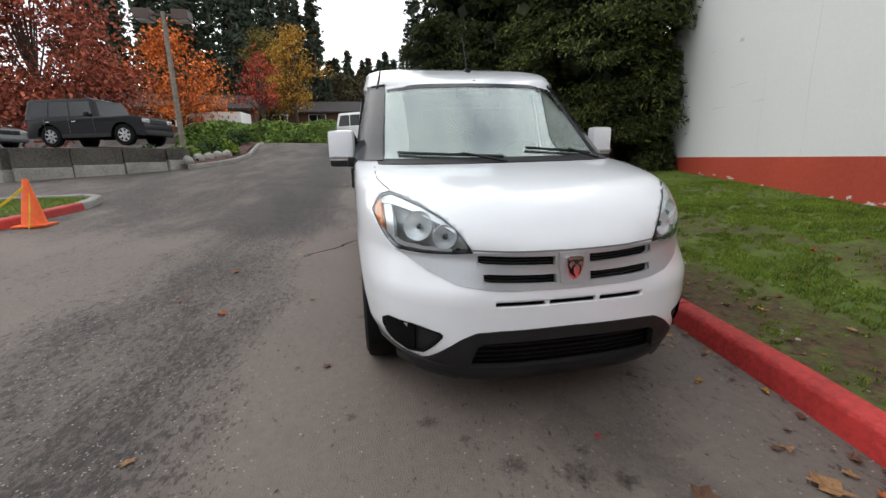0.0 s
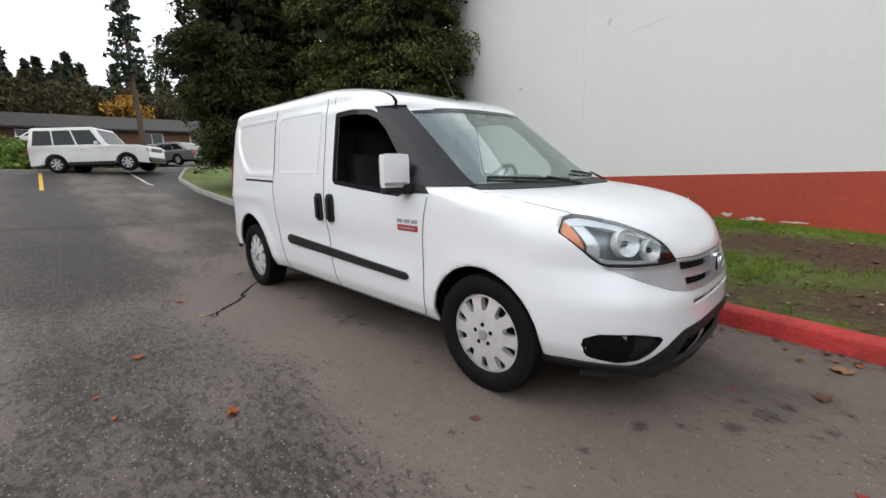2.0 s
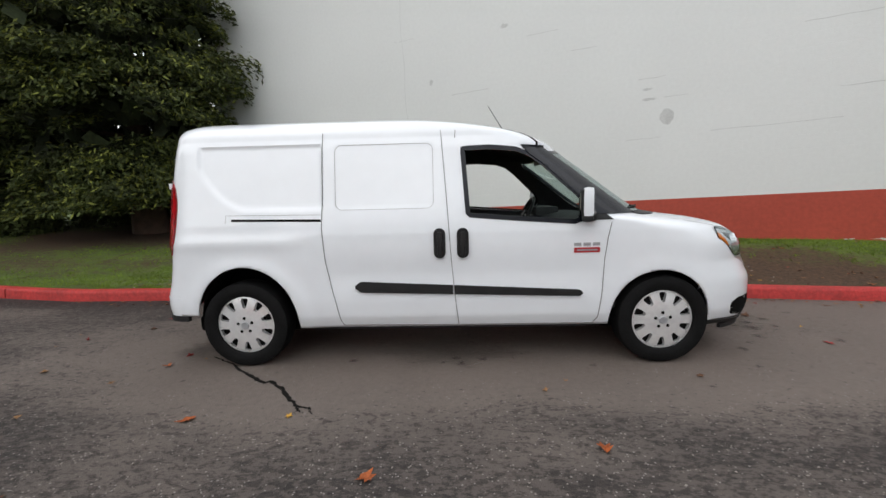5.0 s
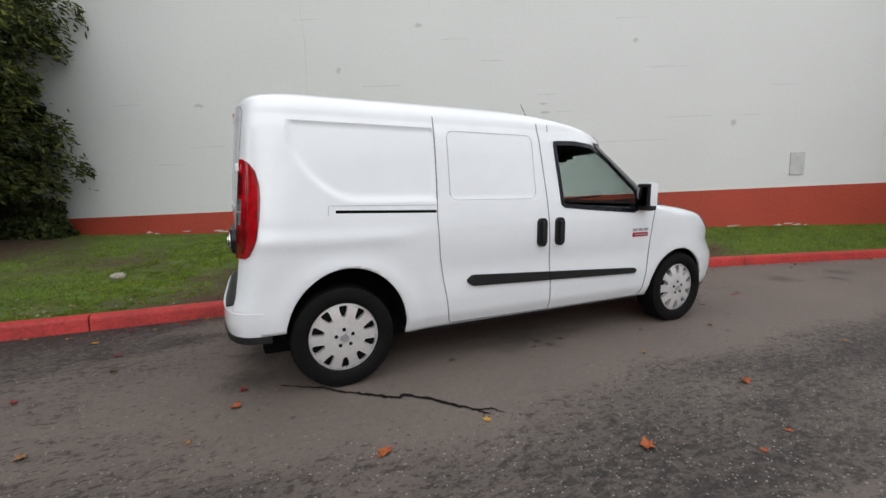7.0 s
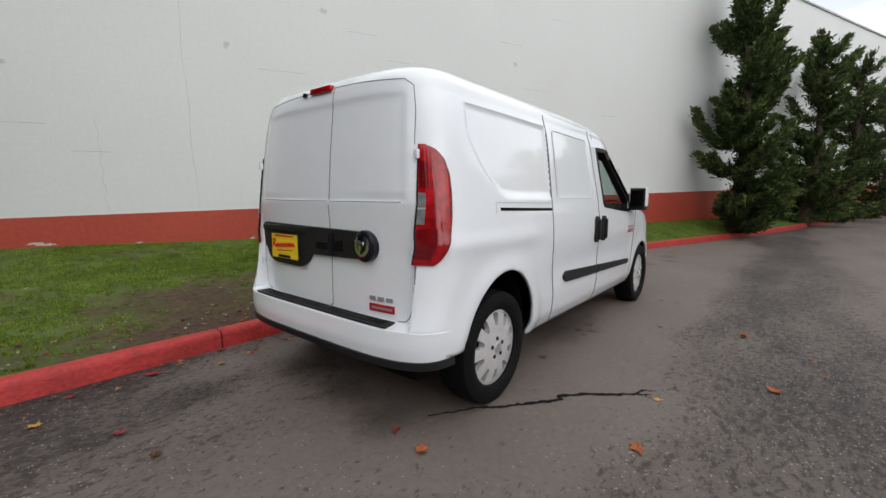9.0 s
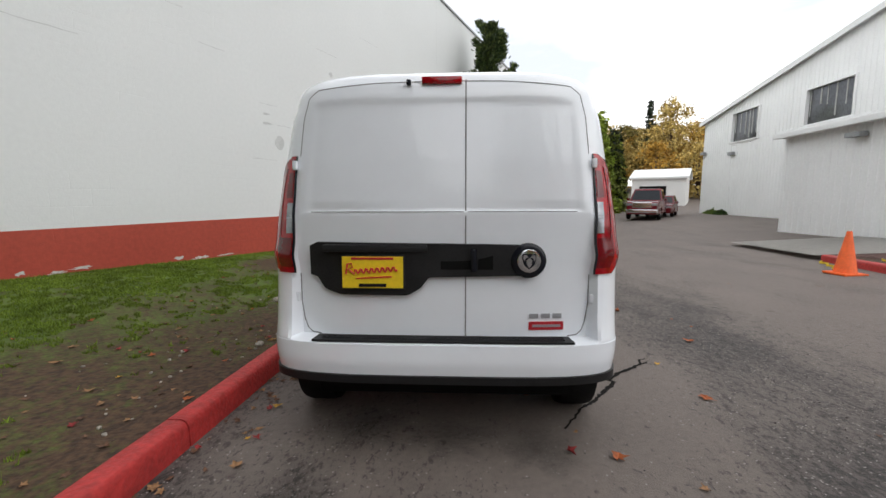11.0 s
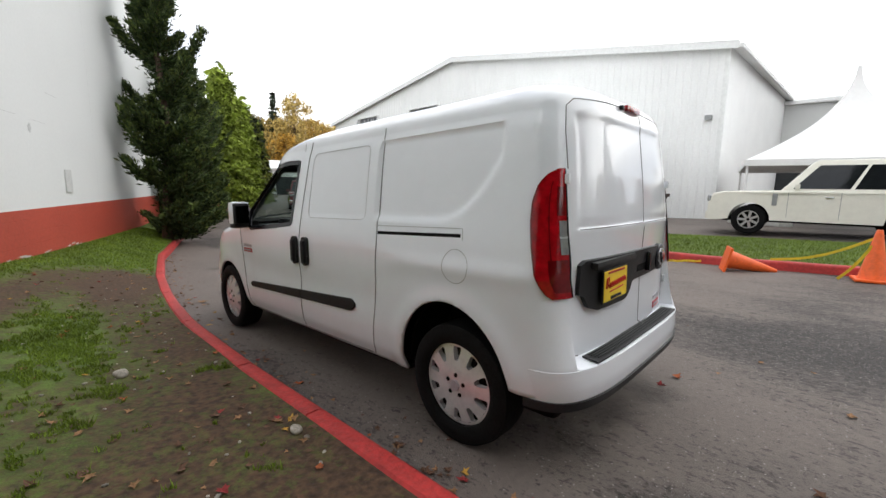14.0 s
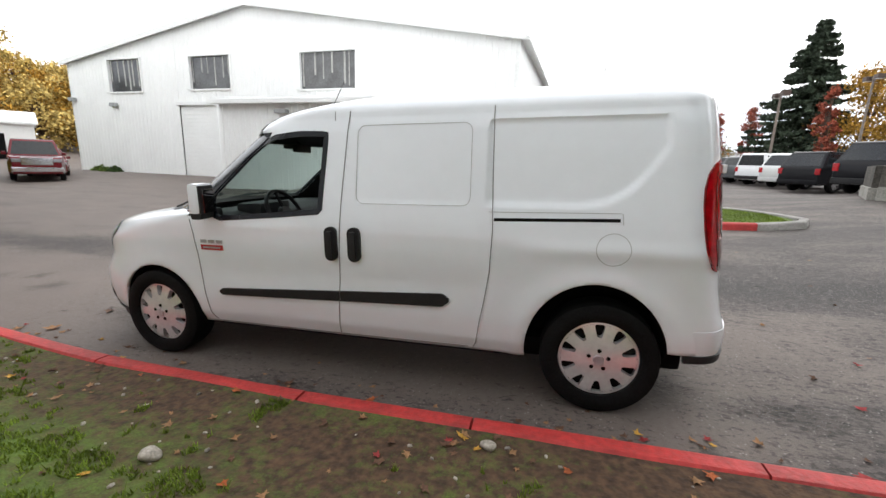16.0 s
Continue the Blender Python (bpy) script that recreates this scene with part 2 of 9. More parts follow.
def asphalt(name):
    """Smooth grey-brown worn asphalt; a ragged strip of dark pits, flecks and pale grit runs along the road."""
    m = mat(name, (0.145, 0.118, 0.102), rough=0.72, vary=0.13, scale=0.7, fine=30, bump=0.4, bumpscale=150)
    n, l = m.node_tree.nodes, m.node_tree.links
    b = n["Principled BSDF"]
    base = b.inputs["Base Color"].links[0].from_socket
    tc = next(x for x in n if x.bl_idname == "ShaderNodeTexCoord")

    def noise_at(scale, detail, rough, stretch=(1, 1, 1), shift=(0, 0, 0)):
        mp = n.new("ShaderNodeMapping")
        mp.inputs["Scale"].default_value, mp.inputs["Location"].default_value = stretch, shift
        l.new(tc.outputs["Object"], mp.inputs["Vector"])
        t = n.new("ShaderNodeTexNoise")
        t.inputs["Scale"].default_value, t.inputs["Detail"].default_value, t.inputs["Roughness"].default_value = scale, detail, rough
        l.new(mp.outputs["Vector"], t.inputs["Vector"])
        return t.outputs["Fac"]

    def math2(op, a, v, add=None):
        t = n.new("ShaderNodeMath")
        t.operation = op
        for k, q in enumerate((a, v) if add is None else (a, v, add)):
            if isinstance(q, (int, float)):
                t.inputs[k].default_value = q
            else:
                l.new(q, t.inputs[k])
        return t.outputs[0]

    def ramp(v, lo, hi, a=0.0, c=1.0):
        t = n.new("ShaderNodeMapRange")
        t.interpolation_type = "SMOOTHSTEP"
        for k, q in zip(("From Min", "From Max", "To Min", "To Max"), (lo, hi, a, c)):
            t.inputs[k].default_value = q
        l.new(v, t.inputs["Value"])
        return t.outputs["Result"]

    def darken(col, fac, tint):
        t = n.new("ShaderNodeMix")
        t.data_type, t.blend_type = "RGBA", "MULTIPLY"
        l.new(fac, t.inputs["Factor"]), l.new(col, t.inputs[6])
        t.inputs[7].default_value = (*tint, 1)
        return t.outputs[2]
    # how worn the surface is across the road: most in the strip past the van, some along the kerb
    sx = n.new("ShaderNodeSeparateXYZ")
    l.new(tc.outputs["Object"], sx.inputs[0])
    band = n.new("ShaderNodeFloatCurve")
    cu = band.mapping.curves[0]
    for p, q in ((0.0, 0.42), (0.44, 0.46), (0.52, 0.66), (0.58, 0.86), (0.625, 0.78), (0.655, 0.52), (0.70, 0.28), (0.80, 0.30), (0.87, 0.42), (0.905, 0.66), (0.93, 0.78), (0.96, 0.6), (1.0, 0.5)):
        cu.points.new(p, q)
    band.mapping.update()
    l.new(ramp_linear(n, l, sx.outputs["Y"], -8.0, 2.0), band.inputs["Value"])
    patchy = noise_at(1.1, 4, 0.6, (0.45, 1.25, 1))
    worn = math2("MULTIPLY_ADD", patchy, 1.3, math2("SUBTRACT", band.outputs["Value"], 0.65))
    # raised further behind the van: darker and more flecked there
    worn = math2("ADD", worn, ramp(sx.outputs["X"], -1.7, -3.2, 0.0, 0.42))
    # stained ground under the flecks
    col = darken(base, ramp(worn, 0.42, 0.98), (0.56, 0.56, 0.57))
    # dark pits and flecks, drawn out along the road
    fl = noise_at(21, 7, 0.72, (0.7, 1.2, 1), (3, 7, 0))
    col = darken(col, ramp(math2("MULTIPLY_ADD", worn, 0.22, fl), 0.675, 0.735, 0, 0.80), (0.27, 0.25, 0.25))
    f2 = noise_at(46, 3, 0.6, (0.75, 1.15, 1), (11, 2, 0))
    col = darken(col, ramp(math2("MULTIPLY_ADD", worn, 0.26, f2), 0.73, 0.82, 0, 0.7), (0.34, 0.32, 0.32))
    # pale stones showing in the worn strip
    vo = n.new("ShaderNodeTexVoronoi")
    vo.inputs["Scale"].default_value = 75
    l.new(tc.outputs["Object"], vo.inputs["Vector"])
    sep = n.new("ShaderNodeSeparateColor")
    l.new(vo.outputs["Color"], sep.inputs[0])
    pick_stone = math2("MULTIPLY", ramp(math2("MULTIPLY_ADD", worn, 0.10, sep.outputs[0]), 1.0, 1.02), ramp(vo.outputs["Distance"], 0.42, 0.25))
    mx = n.new("ShaderNodeMix")
    mx.data_type = "RGBA"
    l.new(math2("MULTIPLY", pick_stone, 0.8), mx.inputs["Factor"]), l.new(col, mx.inputs[6])
    mx.inputs[7].default_value = (0.34, 0.31, 0.29, 1)
    l.new(mx.outputs[2], b.inputs["Base Color"])
    return m


M_ASPHALT = asphalt("worn_asphalt")
ground = new("ground", sheet(spaced(-900, -26, 16, 900, 0.5), spaced(-900, -16, 10, 900, 0.5), lambda x, y: float(ground_z(x, y))))
ground.data.materials.append(M_ASPHALT)
tagged(ground, "grey-brown worn asphalt yard with dark stains and grit", "ground", kind="structure")


# ---- the long painted block wall ----
def painted_block(name, color, vary, joint):
    """Thick paint over concrete block: courses show as faint joints, with scuffs and drips."""
    m = mat(name, color, rough=0.6, vary=vary, scale=0.6, fine=18, bump=0.12, bumpscale=45)
    n, l = m.node_tree.nodes, m.node_tree.links
    b = n["Principled BSDF"]
    old = b.inputs["Normal"].links[0].from_socket
    tc = next(x for x in n if x.bl_idname == "ShaderNodeTexCoord")
    mp = n.new("ShaderNodeMapping")
    mp.inputs["Rotation"].default_value = (radians(90), 0, 0)
    l.new(tc.outputs["Object"], mp.inputs["Vector"])
    br = n.new("ShaderNodeTexBrick")
    br.inputs["Scale"].default_value = 1.0
    br.inputs["Brick Width"].default_value, br.inputs["Row Height"].default_value = 0.4064, 0.2032
    br.inputs["Mortar Size"].default_value, br.inputs["Mortar Smooth"].default_value = 0.004, 0.6
    br.inputs["Color1"].default_value = br.inputs["Color2"].default_value = (1, 1, 1, 1)
    br.inputs["Mortar"].default_value = (0, 0, 0, 1)
    l.new(mp.outputs["Vector"], br.inputs["Vector"])
    keep = n.new("ShaderNodeTexNoise")
    keep.inputs["Scale"].default_value = 0.9
    l.new(tc.outputs["Object"], keep.inputs["Vector"])
    kr = n.new("ShaderNodeMapRange")
    kr.inputs["From Min"].default_value, kr.inputs["From Max"].default_value = 0.45, 0.7
    l.new(keep.outputs["Fac"], kr.inputs["Value"])
    km = n.new("ShaderNodeMath")
    km.operation = "MULTIPLY"
    km.inputs[1].default_value = joint
    l.new(kr.outputs["Result"], km.inputs[0])
    bp = n.new("ShaderNodeBump")
    bp.inputs["Distance"].default_value = 0.006
    l.new(km.outputs[0], bp.inputs["Strength"])
    l.new(br.outputs["Color"], bp.inputs["Height"])
    l.new(old, bp.inputs["Normal"])
    l.new(bp.outputs["Normal"], b.inputs["Normal"])
    return m


M_WALL = painted_block("white_painted_block", (0.72, 0.735, 0.725), 0.025, 0.5)
M_WALLRED = painted_block("red_painted_block", (0.42, 0.062, 0.035), 0.14, 0.9)
M_KERBRED = mat("red_kerb_paint", (0.40, 0.028, 0.025), rough=0.62, vary=0.30, scale=3, fine=30, bump=0.4, bumpscale=45, distort=0.4)
M_KERBGREY = mat("weathered_concrete", (0.28, 0.27, 0.25), rough=0.85, vary=0.3, scale=3, fine=40, bump=0.4, bumpscale=70)
WALL_ANG = math.degrees(math.atan2(-0.39, 1))
CORNER = (-6.05, wall_y(-6.05))
wall_frame = pose(CORNER[0], CORNER[1], 0, 0, 0, WALL_ANG)
RED_TOP, WALL_TOP, WALL_LEN = 0.97, 7.62, 62.0

building = thing("wall_north", wall_frame, "long white painted block wall with a red base band", "wall", kind="structure")
bm = bmesh.new()
add_box(bm, (WALL_LEN / 2, 0.15, (RED_TOP + WALL_TOP) / 2), (WALL_LEN, 0.3, WALL_TOP - RED_TOP))
part("upper_wall", bm, M_WALL, building, "white painted concrete block")
bm = bmesh.new()
add_box(bm, (WALL_LEN / 2, 0.148, (RED_TOP - 1.5) / 2), (WALL_LEN, 0.304, RED_TOP + 1.5))
part("base_band", bm, M_WALLRED, building, "red painted base of the block wall")
part("end_wall", box((0.15, 15.3, 3.0), (0.3, 30, 9.0)), M_WALL, building)
part("roof_slab", box((WALL_LEN / 2 + 0.2, 15.6, 7.3), (WALL_LEN - 0.4, 30, 0.2)), M_KERBGREY, building)
part("coping", box((WALL_LEN / 2, 0.15, WALL_TOP + 0.03), (WALL_LEN + 0.1, 0.4, 0.06), 0.01), mat("grey_metal_coping", (0.35, 0.36, 0.36), rough=0.4, metal=0.6, vary=0.1), building)

# ---- lawn with bare soil, along the wall ----
def lawn_material(name):
    m = mat(name, (0.076, 0.118, 0.015), rough=0.95, vary=0.45, scale=2.2, fine=120, bump=0.45, bumpscale=38)
    n, l = m.node_tree.nodes, m.node_tree.links
    b = n["Principled BSDF"]
    green = b.inputs["Base Color"].links[0].from_socket
    tc = next(x for x in n if x.bl_idname == "ShaderNodeTexCoord")
    at = n.new("ShaderNodeAttribute")
    at.attribute_name = "grass"
    s1 = n.new("ShaderNodeTexNoise")
    s1.inputs["Scale"].default_value, s1.inputs["Detail"].default_value = 26, 6
    l.new(tc.outputs["Object"], s1.inputs["Vector"])
    soil = n.new("ShaderNodeValToRGB")
    soil.color_ramp.elements[0].position, soil.color_ramp.elements[0].color = 0.3, (0.028, 0.015, 0.008, 1)
    soil.color_ramp.elements[1].position, soil.color_ramp.elements[1].color = 0.75, (0.104, 0.057, 0.030, 1)
    l.new(s1.outputs["Fac"], soil.inputs["Fac"])
    s2 = n.new("ShaderNodeTexNoise")
    s2.inputs["Scale"].default_value, s2.inputs["Detail"].default_value, s2.inputs["Roughness"].default_value = 11, 9, 0.8
    l.new(tc.outputs["Object"], s2.inputs["Vector"])
    ad = n.new("ShaderNodeMath")
    ad.operation = "MULTIPLY_ADD"
    ad.inputs[1].default_value = 2.0
    l.new(s2.outputs["Fac"], ad.inputs[0]), l.new(at.outputs["Fac"], ad.inputs[2])
    mr = n.new("ShaderNodeMapRange")
    mr.inputs["From Min"].default_value, mr.inputs["From Max"].default_value = 1.18, 1.66
    l.new(ad.outputs[0], mr.inputs["Value"])
    mx = n.new("ShaderNodeMix")
    mx.data_type = "RGBA"
    l.new(mr.outputs["Result"], mx.inputs["Factor"])
    l.new(soil.outputs["Color"], mx.inputs[6]), l.new(green, mx.inputs[7])
    l.new(mx.outputs[2], b.inputs["Base Color"])
    return m


M_LAWN = lawn_material("lawn_and_soil")


def grass_share(x, y):
    """How green the bank is: bare by the kerb beside the van, greener towards the wall and further on."""
    d = y - kerb_y(x)
    g = 0.685 + 0.42 * noise.noise((x * 0.55 + 3.1, y * 1.0, 1.7)) + 0.16 * noise.noise((x * 1.9, y * 2.6, 4.2))
    bare = math.exp(-((d - 0.30) / 0.62) ** 2) * (1 - smoothstep(4.5, 7.0, x)) * smoothstep(-3.9, -2.3, x)
    bare += 0.55 * math.exp(-((x + 0.6) / 1.9) ** 2 - ((d - 1.1) / 0.75) ** 2)
    bare += 0.85 * math.exp(-((x - 2.4) / 2.0) ** 2 - ((d - 1.75) / 0.40) ** 2)
    bare += 1.5 * math.exp(-((x + 7.6) / 2.6) ** 2 - ((d - 4.1) / 2.0) ** 2)
    bare += 0.55 * math.exp(-((x - 4.0) / 1.7) ** 2 - ((d - 1.1) / 1.0) ** 2)
    bare += 0.5 * math.exp(-((x + 3.0) / 1.5) ** 2 - ((d - 2.9) / 0.7) ** 2)
    green = 0.22 * math.exp(-((wall_y(x) - y - 0.35) / 0.35) ** 2) + 0.12 * math.exp(-((x - 2.6) / 1.6) ** 2 - ((d - 1.05) / 0.25) ** 2)
    return g - 0.07 * (1 - smoothstep(-3.5, -1.0, x)) - 0.38 * bare + green + 0.16 * smoothstep(5, 8, x)


def lawn_mesh(xs, near, far, rows, fz, share):
    v, a = [], []
    for x in xs:
        y0, y1 = near(x), far(x)
        for j in range(rows + 1):
            y = y0 + (y1 - y0) * (j / rows)
            v.append((x, y, fz(x, y))), a.append(share(x, y))
    k = rows + 1
    f = [(i * k + j, (i + 1) * k + j, (i + 1) * k + j + 1, i * k + j + 1) for i in range(len(xs) - 1) for j in range(rows)]
    me = bpy.data.meshes.new("lawn")
    me.from_pydata(v, [], f)
    me.polygons.foreach_set("use_smooth", [True] * len(f))
    at = me.attributes.new("grass", "FLOAT", "POINT")
    at.data.foreach_set("value", a)
    me.materials.append(M_LAWN)
    return me


xs_lawn = list(np.arange(-23, -6.1, 0.3)) + list(np.arange(-6.05, 9, 0.12)) + list(np.arange(9, 37, 0.6))
lawn = new("lawn", lawn_mesh(xs_lawn, lambda x: kerb_y(x) + 0.12, lambda x: wall_y(x) + 0.05 if x > -6.06 else kerb_y(x) + 14, 30, lawn_z, grass_share))
tagged(lawn, "patchy lawn with bare brown soil beside the kerb", "lawn", kind="structure")


# ---- kerbs ----
def kerb(name, pts, cuts, mats, label, h=0.14, w=0.13):
    """A kerb along (x, y) points, cast in lengths with open joints; pts run with the road on their right."""
    top = thing(name, Matrix.Identity(4), label, "kerb", kind="structure")
    sec = [(-w, -0.2), (-w, h - 0.02), (-w + 0.02, h), (-0.035, h), (-0.012, h - 0.012), (0.0, h - 0.04), (0.012, -0.2)]
    p = [Vector((x, y, 0)) for x, y in pts]
    lens = [0.0]
    for a, b in zip(p, p[1:]):
        lens.append(lens[-1] + (b - a).length)

    def at(s):
        return float(np.interp(s, lens, [q.x for q in p])), float(np.interp(s, lens, [q.y for q in p]))
    marks = [0.0] + [c for c in cuts if 0 < c < lens[-1]] + [lens[-1]]
    for a, b in zip(marks, marks[1:]):
        ss = np.linspace(a + 0.006, b - 0.006, max(3, int((b - a) / 0.3)))
        q = []
        for s in ss:
            x, y = at(s)
            q.append((x, y, float(ground_z(x, y)) + 0.004 * noise.noise((x * 3, y * 3, 5))))
        mid = at((a + b) / 2)
        part("kerb_length", sweep(q, sec), mats(*mid), top, smooth=40)
    return top


kpts = [(x, kerb_y(x)) for x in np.arange(-22.5, 37, 0.3)]
kl = [0.0]
for a, b in zip(kpts, kpts[1:]):
    kl.append(kl[-1] + math.hypot(b[0] - a[0], b[1] - a[1]))
joint_x = [-20, -17.5, -15, -12.5, -10, -7.6, -5.9, -3.46, -2.2, -0.93, 0.05, 1.62, 3.3, 5.2, 7.4, 9.8, 12.2, 14.6, 17, 19.5, 22, 24.5, 27, 29.5, 32, 34.5]
cuts = [float(np.interp(x, [p[0] for p in kpts], kl)) for x in joint_x]
kerb("kerb_red", kpts, cuts, lambda x, y: M_KERBRED if x > -7.6 else M_KERBGREY, "red painted concrete kerb with open joints, grey further back")

# island kerb across the road, with a rounded grey end
nose = [(-6.05, -6.7), (-6.12, -6.45), (-5.95, -6.2), (-5.6, -6.07), (-5.0, -6.05)]
ipts = [(-4.6, -9.4), (-5.4, -8.4), (-5.85, -7.4)] + nose + [(x, float(np.interp(x, [-5, -1.5, 0.6, 3, 4.9], [-6.05, -5.98, -6.35, -6.95, -7.35]))) for x in np.arange(-4.6, 5.0, 0.3)]
ipts = ipts[::-1]
il = [0.0]
for a, b in zip(ipts, ipts[1:]):
    il.append(il[-1] + math.hypot(b[0] - a[0], b[1] - a[1]))
kerb("kerb_island", ipts, [0.9, 2.9, 4.9, 6.9, 8.6, 9.9, 11.2], lambda x, y: M_KERBRED if x > -5.1 and y > -7.8 else M_KERBGREY, "red painted kerb with a bare grey rounded end", w=0.16)


def island_front(x):
    return float(np.interp(x, [-5.85, -5.6, -5, -1.5, 0.6, 3, 5.0], [-6.55, -6.25, -6.2, -6.12, -6.5, -7.1, -7.5]))


island_far = lambda x: float(np.interp(x, [-5.85, -5.4, -4.6, -3.5, 1.0, 4.9], [-7.0, -8.2, -9.2, -9.5, -9.6, -9.6]))
island_lawn = new("lawn_island", lawn_mesh(list(np.arange(-5.85, 5.0, 0.25)), lambda x: island_far(x), lambda x: island_front(x), 14,
                                           lambda x, y: float(ground_z(x, max(y, -9.6))) + 0.11, lambda x, y: 0.75 - 0.75 * smoothstep(1.6, 3.2, x)))
tagged(island_lawn, "strip of bright green grass behind the red kerb", "lawn", kind="structure")

# ---- big white metal building ----
M_METALSIDE = mat("white_ribbed_siding", (0.84, 0.85, 0.84), rough=0.5, vary=0.04, scale=0.7, fine=12, bump=0.05)
M_TRIM = mat("pale_trim", (0.78, 0.79, 0.78), rough=0.5, vary=0.08)
M_DOORGREY = mat("grey_door", (0.30, 0.31, 0.31), rough=0.6, vary=0.08, fine=20)
shed_frame = pose(1.06, -18.80, 0, 0, 0, math.degrees(math.atan2(-0.05, 1)))
shed = thing("warehouse", shed_frame, "big white metal-sided gabled warehouse with three high windows", "warehouse")
SW, SEAVE, SRIDGE = 32.3, 7.35, 10.0


def gable_z(u):
    return SEAVE + (SRIDGE - SEAVE) * (1 - abs(u - SW / 2) / (SW / 2))


WINS = [(9.0, 5.25, 12.6, 7.25), (17.7, 5.4, 20.9, 7.35), (25.2, 5.35, 28.2, 7.42)]
ROLL = (19.2, -0.2, 22.1, 4.42)


def ribbed_wall(name, u0, u1, holes, ztop, zbot, parent, mtl, rib=0.32, y0=0.0, axis="u"):
    """Sheet siding in the local x-z plane facing +y: shallow trapezoid ribs, openings left out."""
    us = sorted({round(u, 3) for u in list(np.arange(u0, u1, rib)) + [u1] + [v for h in holes for v in (h[0], h[2])]})
    bm = bmesh.new()
    for a, b in zip(us, us[1:]):
        mid = (a + b) / 2
        spans = [(zbot, min(ztop(a), ztop(b)) if False else None)]
        cutsz = sorted([(h[1], h[3]) for h in holes if h[0] - 1e-4 <= a and b <= h[2] + 1e-4])
        lo = zbot
        segs = []
        for c0, c1 in cutsz:
            if c0 > lo:
                segs.append((lo, c0, False))
            lo = c1
        segs.append((lo, None, True))
        w = b - a
        prof = [(a, 0.0), (a + w * 0.12, 0.0), (a + w * 0.2, 0.022), (a + w * 0.36, 0.022), (a + w * 0.44, 0.0), (b, 0.0)]
        for z0, z1, last in segs:
            lowv = [bm.verts.new((u, y0 + d, z0)) for u, d in prof]
            topv = [bm.verts.new((u, y0 + d, ztop(u) if last else z1)) for u, d in prof]
            for i in range(len(prof) - 1):
                bm.faces.new((lowv[i + 1], lowv[i], topv[i], topv[i + 1]))
    bmesh.ops.remove_doubles(bm, verts=bm.verts[:], dist=1e-4)
    return part(name, bm, mtl, parent)


ribbed_wall("gable_wall", 0, SW, WINS + [ROLL], gable_z, -0.6, shed, M_METALSIDE)
ribbed_wall("back_wall", 0, SW, [], gable_z, -0.6, shed, M_METALSIDE, rib=2.0, y0=-30)
for u in (0.0, SW):
    part("side_wall", box((u, -15, 3.35), (0.12, 30, 8.0)), M_METALSIDE, shed)
for s in (0, 1):
    a, b = (SW / 2, SRIDGE), ((-0.35, SEAVE - 0.06) if s == 0 else (SW + 0.35, SEAVE - 0.06))
    part("roof", prism([(a[0], a[1] + 0.02), (b[0], b[1] + 0.02), (b[0], b[1] + 0.2), (a[0], a[1] + 0.2)], 0.3, -30.3, "y"), M_TRIM, shed)
    part("fascia", prism([(a[0], a[1] - 0.1), (b[0], b[1] - 0.1), (b[0], b[1] + 0.22), (a[0], a[1] + 0.22)], 0.3, 0.36, "y"), M_TRIM, shed)
part("gutter", box((-0.42, -15, SEAVE - 0.02), (0.16, 30.4, 0.18), 0.03), M_TRIM, shed)
part("corner_trim", box((0.04, 0.03, 3.3), (0.2, 0.08, 8.0), 0.01), M_TRIM, shed)
M_PANE = mat("dusty_dark_pane", (0.06, 0.062, 0.065), rough=0.12, vary=0.5, scale=1.5, fine=12, spec=0.7)
M_STRIP = mat("hanging_strip", (0.40, 0.40, 0.38), rough=0.6, vary=0.3)
rs = random.Random(2)
for i, (u0, z0, u1, z1) in enumerate(WINS):
    w = part("window", box(((u0 + u1) / 2, -0.12, (z0 + z1) / 2), (u1 - u0, 0.03, z1 - z0)), M_PANE, shed, "dark dusty window pane")
    bm = bmesh.new()
    t = 0.09
    for c, s in ((((u0 + u1) / 2, 0.0, z0 - t / 2), (u1 - u0 + 2 * t, 0.2, t)), (((u0 + u1) / 2, 0.0, z1 + t / 2), (u1 - u0 + 2 * t, 0.2, t)),
                 ((u0 - t / 2, 0.0, (z0 + z1) / 2), (t, 0.2, z1 - z0)), ((u1 + 0.16, 0.0, (z0 + z1) / 2), (0.32, 0.2, z1 - z0))):
        add_box(bm, c, s)
    part("window_frame", bm, M_METALSIDE, w)
    for k in range(6):
        x = u0 + (u1 - u0) * (k + rs.uniform(0.2, 0.8)) / 6
        h = (z1 - z0) * rs.uniform(0.4, 0.95)
        part("blind_strip", box((x, -0.095, z1 - h / 2), (rs.uniform(0.05, 0.14), 0.012, h)), M_STRIP, w)
d = part("roller_door", box(((ROLL[0] + ROLL[2]) / 2, -0.1, 2.1), (ROLL[2] - ROLL[0], 0.05, 4.7)), M_METALSIDE, shed)
for k in range(18):
    part("slat", box(((ROLL[0] + ROLL[2]) / 2, -0.065, 0.12 + k * 0.24), (ROLL[2] - ROLL[0] - 0.1, 0.03, 0.2), 0.012), M_METALSIDE, d)
part("door_head", box(((ROLL[0] + ROLL[2]) / 2, 0.05, ROLL[3] + 0.1), (3.2, 0.2, 0.2)), M_TRIM, shed)
for u, z in ((27.9, 4.5), (33 - 1.0, 4.9)):
    lamp = part("wall_lamp", box((u, 0.18, z), (0.5, 0.3, 0.25), 0.05), M_DOORGREY, shed)
part("floodlight", box((0.5, 0.15, 4.6), (0.25, 0.25, 0.2), 0.03), M_DOORGREY, shed)

